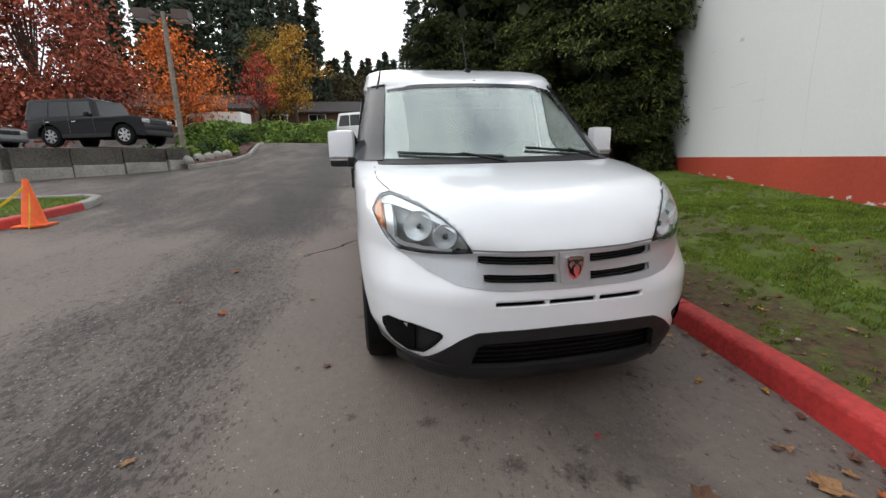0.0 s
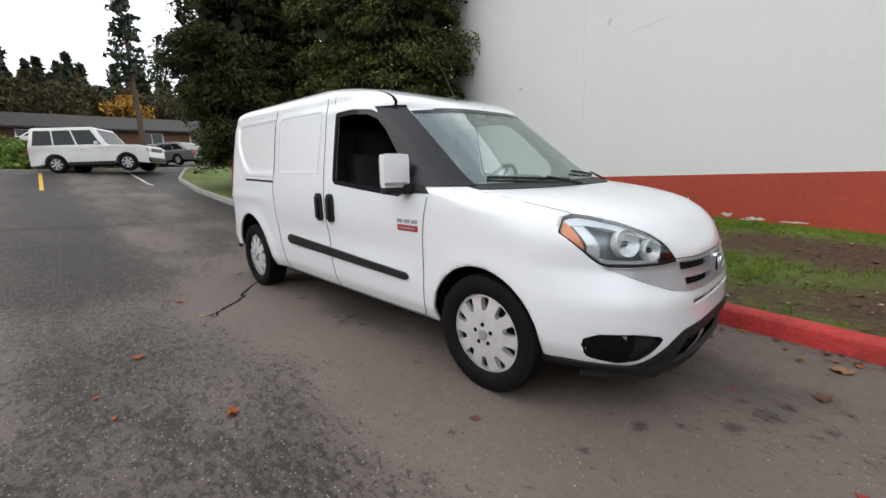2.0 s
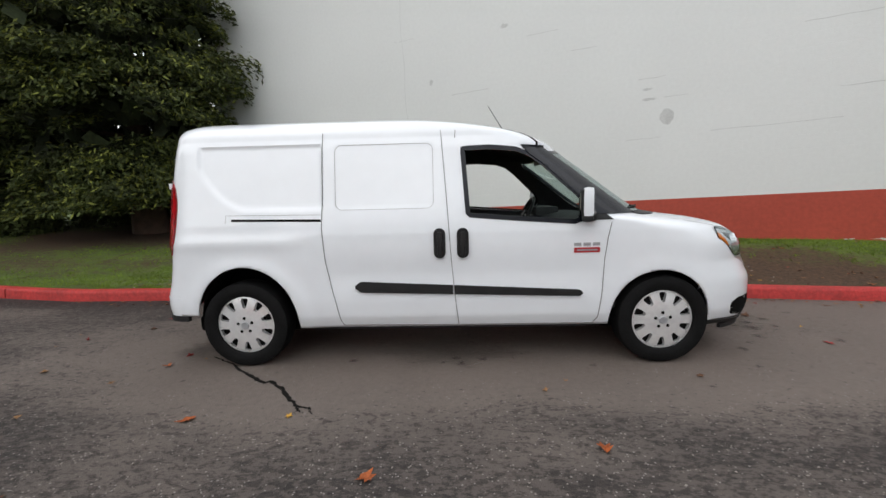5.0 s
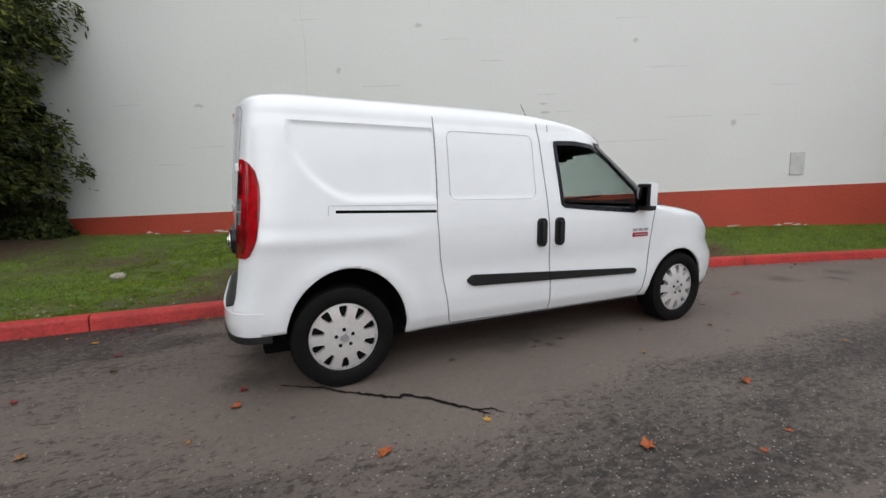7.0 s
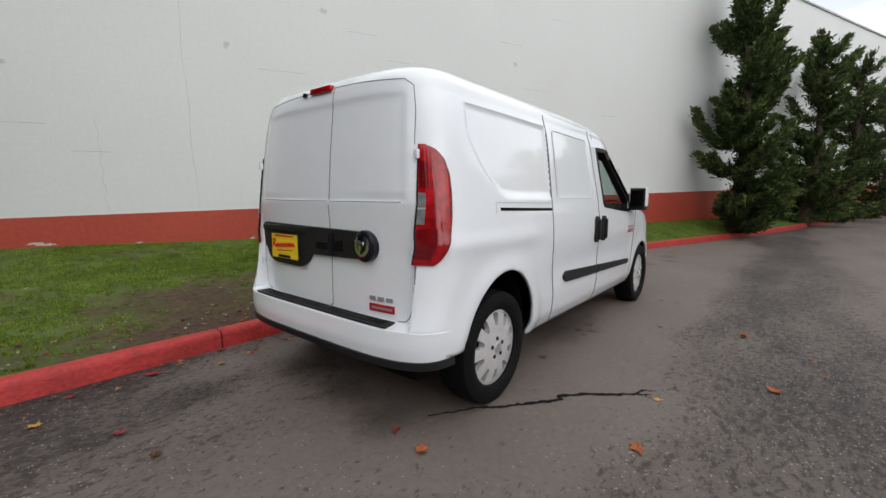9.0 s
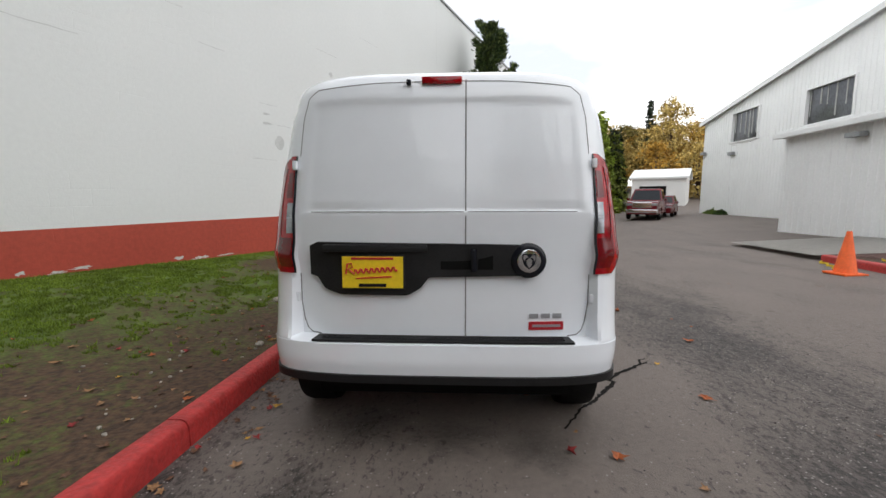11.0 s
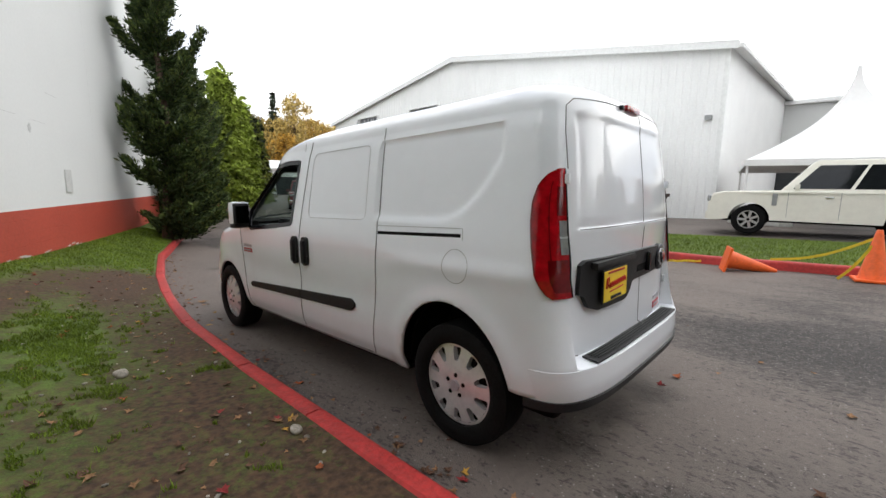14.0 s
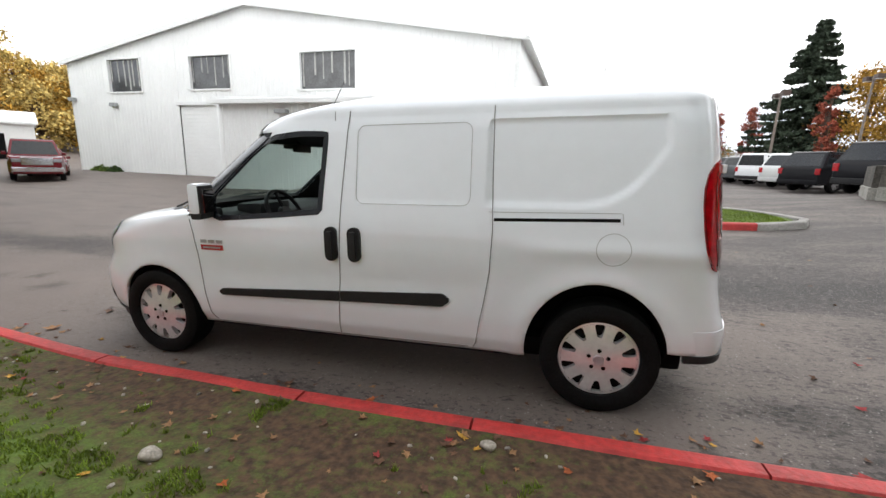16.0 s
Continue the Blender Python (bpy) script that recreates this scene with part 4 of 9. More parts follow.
M_REFLECTOR = mat("faceted_reflector", (0.86, 0.87, 0.88), rough=0.22, metal=0.5, vary=0.1, scale=22, fine=60, bump=0.15, bumpscale=40)
M_MIRRORGLASS = mat("mirror_glass", (0.30, 0.31, 0.32), rough=0.03, metal=1.0, vary=0.02)
SIDES = ((-1, "passenger"), (1, "driver"))
for s, _ in SIDES:
    dl = 0.0 if s < 0 else 0.03
    lift = on_side(s)
    # door gaps
    strip_line("door_gap", [(x - dl, z) for x, z in ((-0.90, 1.735), (-0.905, 1.30), (-0.915, 1.05), (-0.90, 0.80), (-0.87, 0.62), (-0.845, 0.50), (-0.82, 0.35), (-0.80, 0.31))], lift, 0.0045, M_SEAM, van, off=0.004)
    strip_line("door_gap", [(-0.04, 1.735), (-0.02, 1.45), (0.0, 1.15), (0.02, 0.80), (0.045, 0.50), (0.065, 0.31)], lift, 0.0045, M_SEAM, van, off=0.004)
    strip_line("door_gap", [(0.065, 1.735), (0.062, 1.68)], lift, 0.005, M_SEAM, van)
    strip_line("door_gap", [(1.16, 1.05), (1.135, 0.95), (1.115, 0.80), (1.105, 0.55), (1.085, 0.35), (1.06, 0.31)], lift, 0.0045, M_SEAM, van, off=0.004)
    strip_line("door_gap", [(-0.80, 0.31), (0.2, 0.30), (1.06, 0.30)], lift, 0.0045, M_SEAM, van, off=0.004)
    # grey lines laid on the white body paint in the shade of the pressed grooves
    strip_line("panel_groove", [(x, z) for x, z in rounded(-0.81, 1.18, -0.10, 1.645, 0.05)], lift, 0.004, M_CREASE, van, closed=True)
    strip_line("rail_groove", [(-0.92, 1.15), (-1.62, 1.158), (-1.625, 1.10)], lift, 0.004, M_CREASE, van)
    strip_line("door_track", [(-0.92 - dl, 1.108), (-1.58 - dl, 1.122)], lift, 0.018, M_DARK, van, off=0.001, label="dark slot of the sliding door rail")
    # window frame in black, with the pillar behind the mirror
    strip_line("window_trim", WIN, lift, 0.034, M_GLOSSBLACK, van, off=0.003, closed=True, label="black window surround")
    # rubbing strips, one to a door, with rounded ends
    for x0, x1 in ((-0.69, 0.028), (0.038, 0.965)):
        def strip_f(u, v, x0=x0, x1=x1):
            x = x0 + (x1 - x0) * u
            mid, hh = float(np.interp(x, [-0.7, 0.97], [0.615, 0.545])), float(np.interp(x, [-0.7, 0.97], [0.040, 0.023]))
            end = min(1.0, (x - (-0.69)) / 0.05, (0.965 - x) / 0.03)
            hh *= max(0.25, 1 - (1 - max(0.0, end)) ** 2)
            z = mid + hh * (2 * v - 1)
            return (x, s * half(x, z), z)
        patch("rubbing_strip", strip_f, 40, 4, M_BLACK, van, off=0.016, thick=0.003, label="black plastic rubbing strip")
    # two upright pull handles
    for x0 in (-0.062 - dl, 0.105 - 1.3 * dl):
        bm = bmesh.new()
        vs = add_prism(bm, rounded(x0 - 0.042, 0.82, x0 + 0.042, 1.035, 0.04, 6), 0.0, 0.022, "y")
        bmesh.ops.translate(bm, verts=bm.verts[:], vec=(0, half(x0, 0.93) - 0.004, 0))
        add_box(bm, (x0, half(x0, 0.93) + 0.025, 0.925), (0.035, 0.03, 0.17), 0.012)
        bmesh.ops.scale(bm, verts=bm.verts[:], vec=(1, s, 1))
        bmesh.ops.recalc_face_normals(bm, faces=bm.faces[:])
        part("door_handle", bm, M_BLACK, van, "black upright pull handle", smooth=40)
    # maker's badge on the door: grey letter bars over a red plate
    for i in range(3):
        strip_line("badge_bar", [(0.895 + i * 0.066, 0.90), (0.945 + i * 0.066, 0.90)], lift, 0.022, M_GRILLE, van, off=0.004)
    strip_line("badge_plate", [(0.895, 0.858), (1.078, 0.858)], lift, 0.036, M_BADGERED, van, off=0.004, label="red and grey badge plate")
    strip_line("badge_line", [(0.915, 0.858), (1.06, 0.858)], lift, 0.012, M_GRILLE, van, off=0.0055)

    # tail lamp, wrapped round the rear corner
    def lamp_z(v):
        return 0.865 + 0.565 * v

    def tail_f(u, v, u0=0.0, u1=1.0, s=s):
        z = lamp_z(v)
        yin = float(np.interp(v, [0, 0.5, 1], [0.712, 0.722, 0.705]))
        xo = float(np.interp(v, [0, 0.03, 0.1, 0.2, 0.4, 0.6, 0.75, 0.88, 0.96, 1.0], [-2.085, -2.066, -2.045, -2.022, -2.002, -1.990, -1.990, -2.006, -2.035, -2.065]))
        xi = rear_x(yin, z)
        t = u0 + (u1 - u0) * u
        # walk the corner by angle between the inner and the outer edge
        w, xr = width_at(z), val(XR, z)
        a0 = math.asin(min(1.0, (yin / w)) ** (QR / 2))
        a1 = math.acos(min(1.0, max(0.0, (xr + LR - xo) / LR)) ** (PR / 2))
        a = a0 + (a1 - a0) * t
        x, y = xr + LR - LR * math.cos(a) ** (2 / PR), w * math.sin(a) ** (2 / QR)
        return (x, s * (y + stamp(x, z) * smoothstep(0.45 * w, 0.8 * w, y)), z)
    lamp = patch("tail_lamp", tail_f, 14, 30, M_REDLENS, van, off=0.007, thick=0.004, label="tall red tail lamp with a clear middle")
    patch("lens_gasket", lambda u, v: tail_f(-0.02 + 0.045 * u, v), 2, 24, M_GLOSSBLACK, lamp, off=0.0085, thick=0.0)
    patch("lens_edge", lambda u, v: tail_f(0.955 + 0.045 * u, v), 2, 24, M_DARKRED, lamp, off=0.0085, thick=0.0)
    patch("reversing_lens", lambda u, v: tail_f(0.03 + 0.20 * u, 0.34 + 0.26 * v), 6, 8, M_CLEARLENS, lamp, off=0.0095, thick=0.0, label="clear reversing lens")
    patch("lens_bar", lambda u, v: tail_f(0.03 + 0.20 * u, 0.465 + 0.015 * v), 6, 1, M_GRILLE, lamp, off=0.0105, thick=0.0)
    patch("dark_lens", lambda u, v: tail_f(0.06 + 0.24 * u, 0.64 + 0.22 * v), 6, 8, M_DARKRED, lamp, off=0.0095, thick=0.0)
    patch("dark_lens", lambda u, v: tail_f(0.05 + 0.55 * u, 0.05 + 0.25 * v), 6, 8, M_DARKRED, lamp, off=0.0095, thick=0.0)
    patch("lens_rib", lambda u, v: tail_f(0.50 + 0.03 * u, 0.10 + 0.80 * v), 1, 20, M_DARKRED, lamp, off=0.0098, thick=0.0)

    # black windscreen pillar
    def pillar_f(u, v, s=s):
        z = 1.11 + 0.51 * v
        w, xf, lf = width_at(z) * taper(0.7, z), val(XF, z), val(LF, z)
        p, q = val(PF, z), val(QF, z)
        y0 = min(ws_half(z) - 0.012, 0.995 * w)
        xw = float(np.interp(z, [1.08, 1.20, 1.235, 1.475, 1.55, 1.60, 1.62], [1.075, 0.98, 0.945, 0.695, 0.595, 0.55, 0.535]))
        a0 = math.asin(min(1.0, y0 / w) ** (q / 2))
        r = (xw - xf + lf) / lf
        a1 = math.acos(min(1.0, max(0.0, r)) ** (p / 2))
        a = a0 + (a1 - a0) * u
        x, y = xf - lf + lf * math.cos(a) ** (2 / p), w * math.sin(a) ** (2 / q)
        if r < 0:
            x = x + (xw - (xf - lf)) * u ** 3
        return (x, s * y, z)
    patch("windscreen_pillar", pillar_f, 14, 30, M_GLOSSBLACK, van, off=0.007, thick=0.02, label="gloss black windscreen pillar")

    # roof gutter, running down behind the windscreen's edge
    strip_line("roof_gutter", [(s * y, z) for y, z in ((0.718, 1.13), (0.722, 1.218), (0.715, 1.37), (0.700, 1.46), (0.675, 1.582), (0.648, 1.68), (0.634, 1.74), (0.62, 1.775))], on_front, 0.011, M_DARK, van, off=0.008, label="dark roof gutter strip")

    # head lamp: dark housing in a recess, two bowls, amber corner, clear cover
    def head_f(u, v, s=s, u0=0.0, u1=1.0, v0=0.0, v1=1.0):
        y, lo, hi = head_edge(u0 + (u1 - u0) * u)
        z = lo + (hi - lo) * (v0 + (v1 - v0) * v)
        return (front_x(y, z), s * y, z)
    hl = patch("head_lamp", head_f, 40, 10, M_LAMPBODY, van, off=-0.055, thick=0.061, label="swept-back head lamp with amber corner")
    edge = [head_edge(k / 40) for k in range(41)]
    rim = [(y, z) for y, z, _ in edge] + [(y, z) for y, _, z in edge[::-1]]
    bm = bmesh.new()
    rings = [[bm.verts.new((front_x(0.595 + (y - 0.595) * k, 0.87 + (z - 0.87) * k) + d, s * (0.595 + (y - 0.595) * k), 0.87 + (z - 0.87) * k)) for y, z in rim] for d, k in ((0.004, 1.0), (0.005, 0.987), (-0.002, 0.978), (-0.060, 0.965))]
    for a, b in zip(rings, rings[1:]):
        for k in range(len(rim)):
            bm.faces.new((a[k], a[(k + 1) % len(rim)], b[(k + 1) % len(rim)], b[k]))
    bmesh.ops.recalc_face_normals(bm, faces=bm.faces[:])
    part("lamp_bezel", bm, M_GLOSSBLACK, hl, "black lamp bezel")
    for yc, zc, rc in ((0.505, 0.832, 0.046), (0.605, 0.872, 0.058)):
        e = 0.01
        nrm = Vector((1.0, -(front_x(yc + e, zc) - front_x(yc - e, zc)) / (2 * e), -(front_x(yc, zc + e) - front_x(yc, zc - e)) / (2 * e))).normalized()
        nrm = (nrm + Vector((0.35, 0.0, -0.1))).normalized()
        turn = Vector((nrm.x, s * nrm.y, nrm.z)).to_track_quat("X", "Z").to_matrix().to_4x4()
        at = Vector((front_x(yc, zc), s * yc, zc)) - Vector((nrm.x, s * nrm.y, nrm.z)) * 0.018
        bm = lathe([(rc * k, -0.030 * (1 - k * k)) for k in (0.0, 0.25, 0.45, 0.65, 0.82, 0.94, 1.0)] + [(rc * 1.08, 0.005), (rc * 1.14, -0.006), (rc * 1.14, -0.03)], 28, "x")
        bmesh.ops.transform(bm, matrix=Matrix.Translation(at) @ turn, verts=bm.verts[:])
        bowl = part("reflector", bm, M_REFLECTOR, hl, "bright bowl reflector", smooth=40)
        bm = bmesh.new()
        bmesh.ops.create_uvsphere(bm, u_segments=12, v_segments=8, radius=0.013, matrix=Matrix.Translation(at - Vector((nrm.x, s * nrm.y, nrm.z)) * 0.016))
        part("bulb", bm, M_DARK, bowl, smooth=60)
    patch("amber_marker", lambda u, v: head_f(u, v, u0=0.905, u1=0.985, v0=0.10, v1=0.92), 8, 6, M_ORANGE, hl, off=-0.004, thick=0.02, label="amber side marker")
    patch("lamp_divider", lambda u, v: head_f(u, v, u0=0.80, u1=0.885, v0=0.08, v1=0.94), 4, 8, M_REFLECTOR, hl, off=-0.014, thick=0.03)
    patch("lamp_brow", lambda u, v: head_f(u, v, u0=0.16, u1=0.93, v0=0.80, v1=0.95), 24, 2, M_REFLECTOR, hl, off=-0.010, thick=0.03, label="bright strip under the lamp's upper edge")
    patch("lamp_sill", lambda u, v: head_f(u, v, u0=0.22, u1=0.80, v0=0.05, v1=0.13), 20, 2, M_REFLECTOR, hl, off=-0.014, thick=0.03)
    lens = patch("lamp_lens", lambda u, v: head_f(u, v, u0=0.01, u1=0.99, v0=0.01, v1=0.99), 30, 10, M_LENSGLASS, hl, off=0.003, thick=0.0005, label="clear lens cover")
    lens.visible_shadow = False
    # fog lamp recess
    def fog_f(u, v, s=s):
        y = 0.535 + 0.225 * u
        lo, hi = fog_edge(u)
        z = lo + (hi - lo) * v
        return (front_x(y, z), s * y, z)
    fg = patch("fog_recess", fog_f, 14, 8, M_BLACK, van, off=-0.014, thick=0.03, label="black fog lamp recess")
    patch("fog_blank", lambda u, v: fog_f(0.46 + 0.50 * u, 0.06 + 0.88 * v), 10, 6, M_DARK, fg, off=-0.001, thick=0.012, label="flush black blanking plate")
    bm = bmesh.new()
    rim = [(0.535 + 0.225 * k / 16, fog_edge(k / 16)[0]) for k in range(17)] + [(0.535 + 0.225 * k / 16, fog_edge(k / 16)[1]) for k in range(16, -1, -1)]
    rings = [[bm.verts.new((front_x(0.645 + (y - 0.645) * k, 0.39 + (z - 0.39) * k) + d, s * (0.645 + (y - 0.645) * k), 0.39 + (z - 0.39) * k)) for y, z in rim] for d, k in ((-0.006, 1.06), (0.004, 1.035), (0.002, 0.96), (-0.018, 0.92))]
    for a, b in zip(rings, rings[1:]):
        for k in range(len(rim)):
            bm.faces.new((a[k], a[(k + 1) % len(rim)], b[(k + 1) % len(rim)], b[k]))
    bmesh.ops.recalc_face_normals(bm, faces=bm.faces[:])
    part("fog_bezel", bm, M_DARK, fg)
    # hood edge gap
    strip_line("bonnet_gap", [(s * y, z) for y, z in ((0.695, 1.0), (0.722, 1.02), (0.742, 1.04), (0.746, 1.06), (0.742, 1.085))], on_front, 0.006, M_SEAM, van, off=0.004)

    # wing mirror: white cap, black base and arm
    bm = bmesh.new()
    add_box(bm, (0, 0, 0), (0.074, 0.172, 0.20), 0.034)
    bmesh.ops.transform(bm, matrix=Matrix.Translation((0.968, s * 0.935, 1.20)) @ Matrix.Rotation(s * radians(13), 4, "Z"), verts=bm.verts[:])
    mirror = part("wing_mirror", bm, M_PAINT, van, "white wing mirror on a black base", smooth=40)
    bm = bmesh.new()
    add_box(bm, (0, 0, 0), (0.074, 0.16, 0.055), 0.026)
    bmesh.ops.transform(bm, matrix=Matrix.Translation((0.965, s * 0.935, 1.092)) @ Matrix.Rotation(s * radians(13), 4, "Z"), verts=bm.verts[:])
    add_box(bm, (1.0, s * 0.835, 1.095), (0.09, 0.14, 0.065), 0.025)
    part("mirror_base", bm, M_BLACK, mirror, smooth=40)
    part("turn_signal", box((1.004, s * 0.955, 1.128), (0.016, 0.14, 0.018), 0.006, Matrix.Rotation(s * radians(13), 4, "Z")), M_CLEARLENS, mirror)
    part("mirror_glass", box((0.9145, s * 0.927, 1.185), (0.006, 0.12, 0.15), 0.0, Matrix.Rotation(s * radians(13), 4, "Z")), M_MIRRORGLASS, mirror)
    part("mirror_rim", box((0.932, s * 0.932, 1.196), (0.024, 0.150, 0.176), 0.011, Matrix.Rotation(s * radians(13), 4, "Z")), M_BLACK, mirror)
    # triangular corner plate in front of the window
    patch("corner_plate", lambda u, v, s=s: (0.955 + (0.22 * (1 - v)) * u, s * half(0.955 + (0.22 * (1 - v)) * u, 1.07 + 0.16 * v), 1.07 + 0.16 * v), 8, 8, M_BLACK, van, off=0.005, thick=0.02)

# ---- the van's front ----
wscreen = patch("windscreen", lambda u, v: (front_x((2 * u - 1) * ws_half(1.11 + 0.49 * v), 1.11 + 0.49 * v) - 0.006, (2 * u - 1) * ws_half(1.11 + 0.49 * v), 1.11 + 0.49 * v), 30, 16, M_GLASS, van, off=0.002, thick=0.002, label="tinted windscreen reflecting the sky")
wscreen.visible_shadow = False
strip_line("screen_edge", [(ws_half(1.58) - 0.02, 1.575), (0.4, 1.588), (0.0, 1.590), (-0.4, 1.588), (-ws_half(1.58) + 0.02, 1.575)], on_front, 0.028, M_GLOSSBLACK, van, off=0.001)
part("sensor_box", box((0.885, 0, 1.562), (0.10, 0.13, 0.035), 0.01), M_BLACK, van)
patch("cowl", lambda u, v: (front_x((2 * u - 1) * 0.72, 1.092 + 0.026 * v), (2 * u - 1) * 0.72, 1.092 + 0.026 * v), 30, 4, M_BLACK, van, off=0.004, thick=0.03, label="black cowl below the windscreen")
for a, b in (((0.60, 1.13), (0.14, 1.17)), ((-0.02, 1.125), (-0.60, 1.155))):
    bm = bmesh.new()
    pts = []
    for i in range(13):
        y, z = a[0] + (b[0] - a[0]) * i / 12, a[1] + (b[1] - a[1]) * i / 12
        pts.append((front_x(y, z) + 0.02, y, z))
    w = part("wiper", sweep(pts, circle(0.009, 6)), M_BLACK, van, "black wiper resting on the windscreen")
    mid = pts[5]
    part("wiper_arm", tube((front_x(a[0], 1.095) + 0.01, a[0], 1.10), (mid[0] + 0.02, mid[1], mid[2] + 0.012), 0.008, 0.006, 6), M_BLACK, w)

strip_line("bonnet_gap", [(-0.40, 0.783), (-0.25, 0.776), (0.0, 0.773), (0.25, 0.776), (0.40, 0.783)], on_front, 0.007, M_SEAM, van)


def fascia_f(u, v):
    y = (2 * u - 1) * 0.690
    a = abs(y)
    hi = float(np.interp(a, [0, 0.25, 0.40, 0.485, 0.585, 0.675, 0.69], [0.769, 0.772, 0.774, 0.761, 0.757, 0.760, 0.764]))
    lo = float(np.interp(a, [0, 0.25, 0.36, 0.465, 0.57, 0.65, 0.69], [0.622, 0.624, 0.630, 0.648, 0.692, 0.740, 0.760]))
    z = lo + (hi - lo) * v
    return (front_x(y, z), y, z)


fascia = patch("grille_panel", fascia_f, 60, 10, M_GRILLE, van, off=0.004, thick=0.010, label="silver grille panel between the head lamps")
carve(fascia, front_cutters())
fascia.data.polygons.foreach_set("use_smooth", [True] * len(fascia.data.polygons))
fascia.data.set_sharp_from_angle(angle=radians(32))
patch("grille_backing", lambda u, v: (front_x((2 * u - 1) * 0.45, 0.63 + 0.15 * v) - 0.06, (2 * u - 1) * 0.45, 0.63 + 0.15 * v), 20, 4, M_DARK, fascia, off=0.0, thick=0.01)
for y0, y1, k in SLOTS:
    for n in range(3):
        strip_line("grille_bar", [(y, slot_edge(y, k)[0] + (n + 0.6) * 0.0115) for y in (float(y0), float(y1) * 0.5 + float(y0) * 0.5, float(y1) * 0.985)], lambda a, b, off: on_front(a, b, off - 0.022), 0.0035, M_BLACK, fascia, off=0.004)
    lo, hi = [(y, slot_edge(y, k)[0]) for y in np.linspace(y0, y1, 8)], [(y, slot_edge(y, k)[1]) for y in np.linspace(y1, y0, 8)]
    strip_line("slot_rim", [(float(a), float(b)) for a, b in lo + hi], on_front, 0.006, M_GRILLE, fascia, off=0.007, closed=True)
boss = patch("emblem_boss", lambda u, v: (front_x((2 * u - 1) * 0.058, 0.645 + 0.12 * v), (2 * u - 1) * 0.058, 0.645 + 0.12 * v), 6, 6, M_GRILLE, fascia, off=0.012, thick=0.004)
bm = bmesh.new()
add_prism(bm, [(0.0000, 0.6578), (0.0246, 0.6767), (0.0361, 0.7136), (0.0377, 0.7480), (0.0205, 0.7562), (-0.0205, 0.7562), (-0.0377, 0.7480), (-0.0361, 0.7136), (-0.0246, 0.6767)], 2.40, 2.424, "x")
emb = part("grille_emblem", bm, M_CHROME, van, "chrome shield emblem")
bm = bmesh.new()
add_prism(bm, [(0.0000, 0.6690), (0.0210, 0.6850), (0.0300, 0.7150), (0.0310, 0.7420), (-0.0310, 0.7420), (-0.0300, 0.7150), (-0.0210, 0.6850)], 2.42, 2.428, "x")
part("shield", bm, M_GLOSSBLACK, emb)
for sd in (1, -1):
    part("shield_horn", prism([(sd * 0.004, 0.722), (sd * 0.012, 0.738), (sd * 0.026, 0.737), (sd * 0.029, 0.720), (sd * 0.020, 0.705), (sd * 0.019, 0.720), (sd * 0.012, 0.724)][::sd], 2.426, 2.436, "x"), M_CHROME, emb)
part("shield_centre", prism([(0.0, 0.672), (0.010, 0.688), (0.014, 0.712), (0.0, 0.726), (-0.014, 0.712), (-0.010, 0.688)], 2.426, 2.438, "x"), M_CHROME, emb)
patch("bumper_backing", lambda u, v: (front_x((2 * u - 1) * 0.36, 0.555 + 0.03 * v) - 0.04, (2 * u - 1) * 0.36, 0.555 + 0.03 * v), 12, 2, M_DARK, van, off=0.0, thick=0.01)


def mouth_f(u, v):
    y = (2 * u - 1) * 0.70
    a = abs(y)
    hi = mouth_top(a)
    k = smoothstep(0.385, 0.455, a)
    lo = (hi - 0.05) * (1 - k) + 0.215 * k
    z = lo + (hi - lo) * v
    return (front_x(y, max(0.25, z)), y, z)


mouth = patch("lower_grille", mouth_f, 60, 5, M_BLACK, van, off=0.006, thick=0.02, label="wide black lower grille")
patch("grille_mesh", lambda u, v: (front_x((2 * u - 1) * 0.52, 0.30) - 0.085, (2 * u - 1) * 0.52, 0.20 + 0.25 * v), 20, 4, M_DARK, mouth, off=0.0, thick=0.01)
for k in range(6):
    strip_line("mesh_bar", [(-0.46, 0.27 + k * 0.025), (0.46, 0.27 + k * 0.025)], lambda a, b, off: on_front(a, b, off - 0.055), 0.006, M_BLACK, mouth, off=0.004)


def lip_f(u, v):
    y = (2 * u - 1) * 0.80
    low = 0.205 + 0.062 * smoothstep(0.42, 0.76, abs(y))
    z = low + (0.290 + 0.012 * smoothstep(0.62, 0.78, abs(y)) - low) * v
    return (front_x(y * 0.985, max(0.28, z)) + 0.004 - 0.05 * (1 - v) ** 2, y, z)


part("undertray", box((2.0, 0, 0.228), (0.50, 0.90, 0.02), 0.005), M_DARK, van)
patch("front_lip", lip_f, 50, 4, M_BLACK, van, off=0.003, thick=0.02, label="black lower lip")
part("underbody", box((-0.04, 0, 0.285), (3.98, 1.30, 0.13), 0.04), M_DARK, van)
# black strips below the doors stand in for the shade under the white sills
for s in (1, -1):
    part("sill_shade", box((-0.02, s * 0.735, 0.282), (2.2, 0.08, 0.03), 0.01), M_BLACK, van)

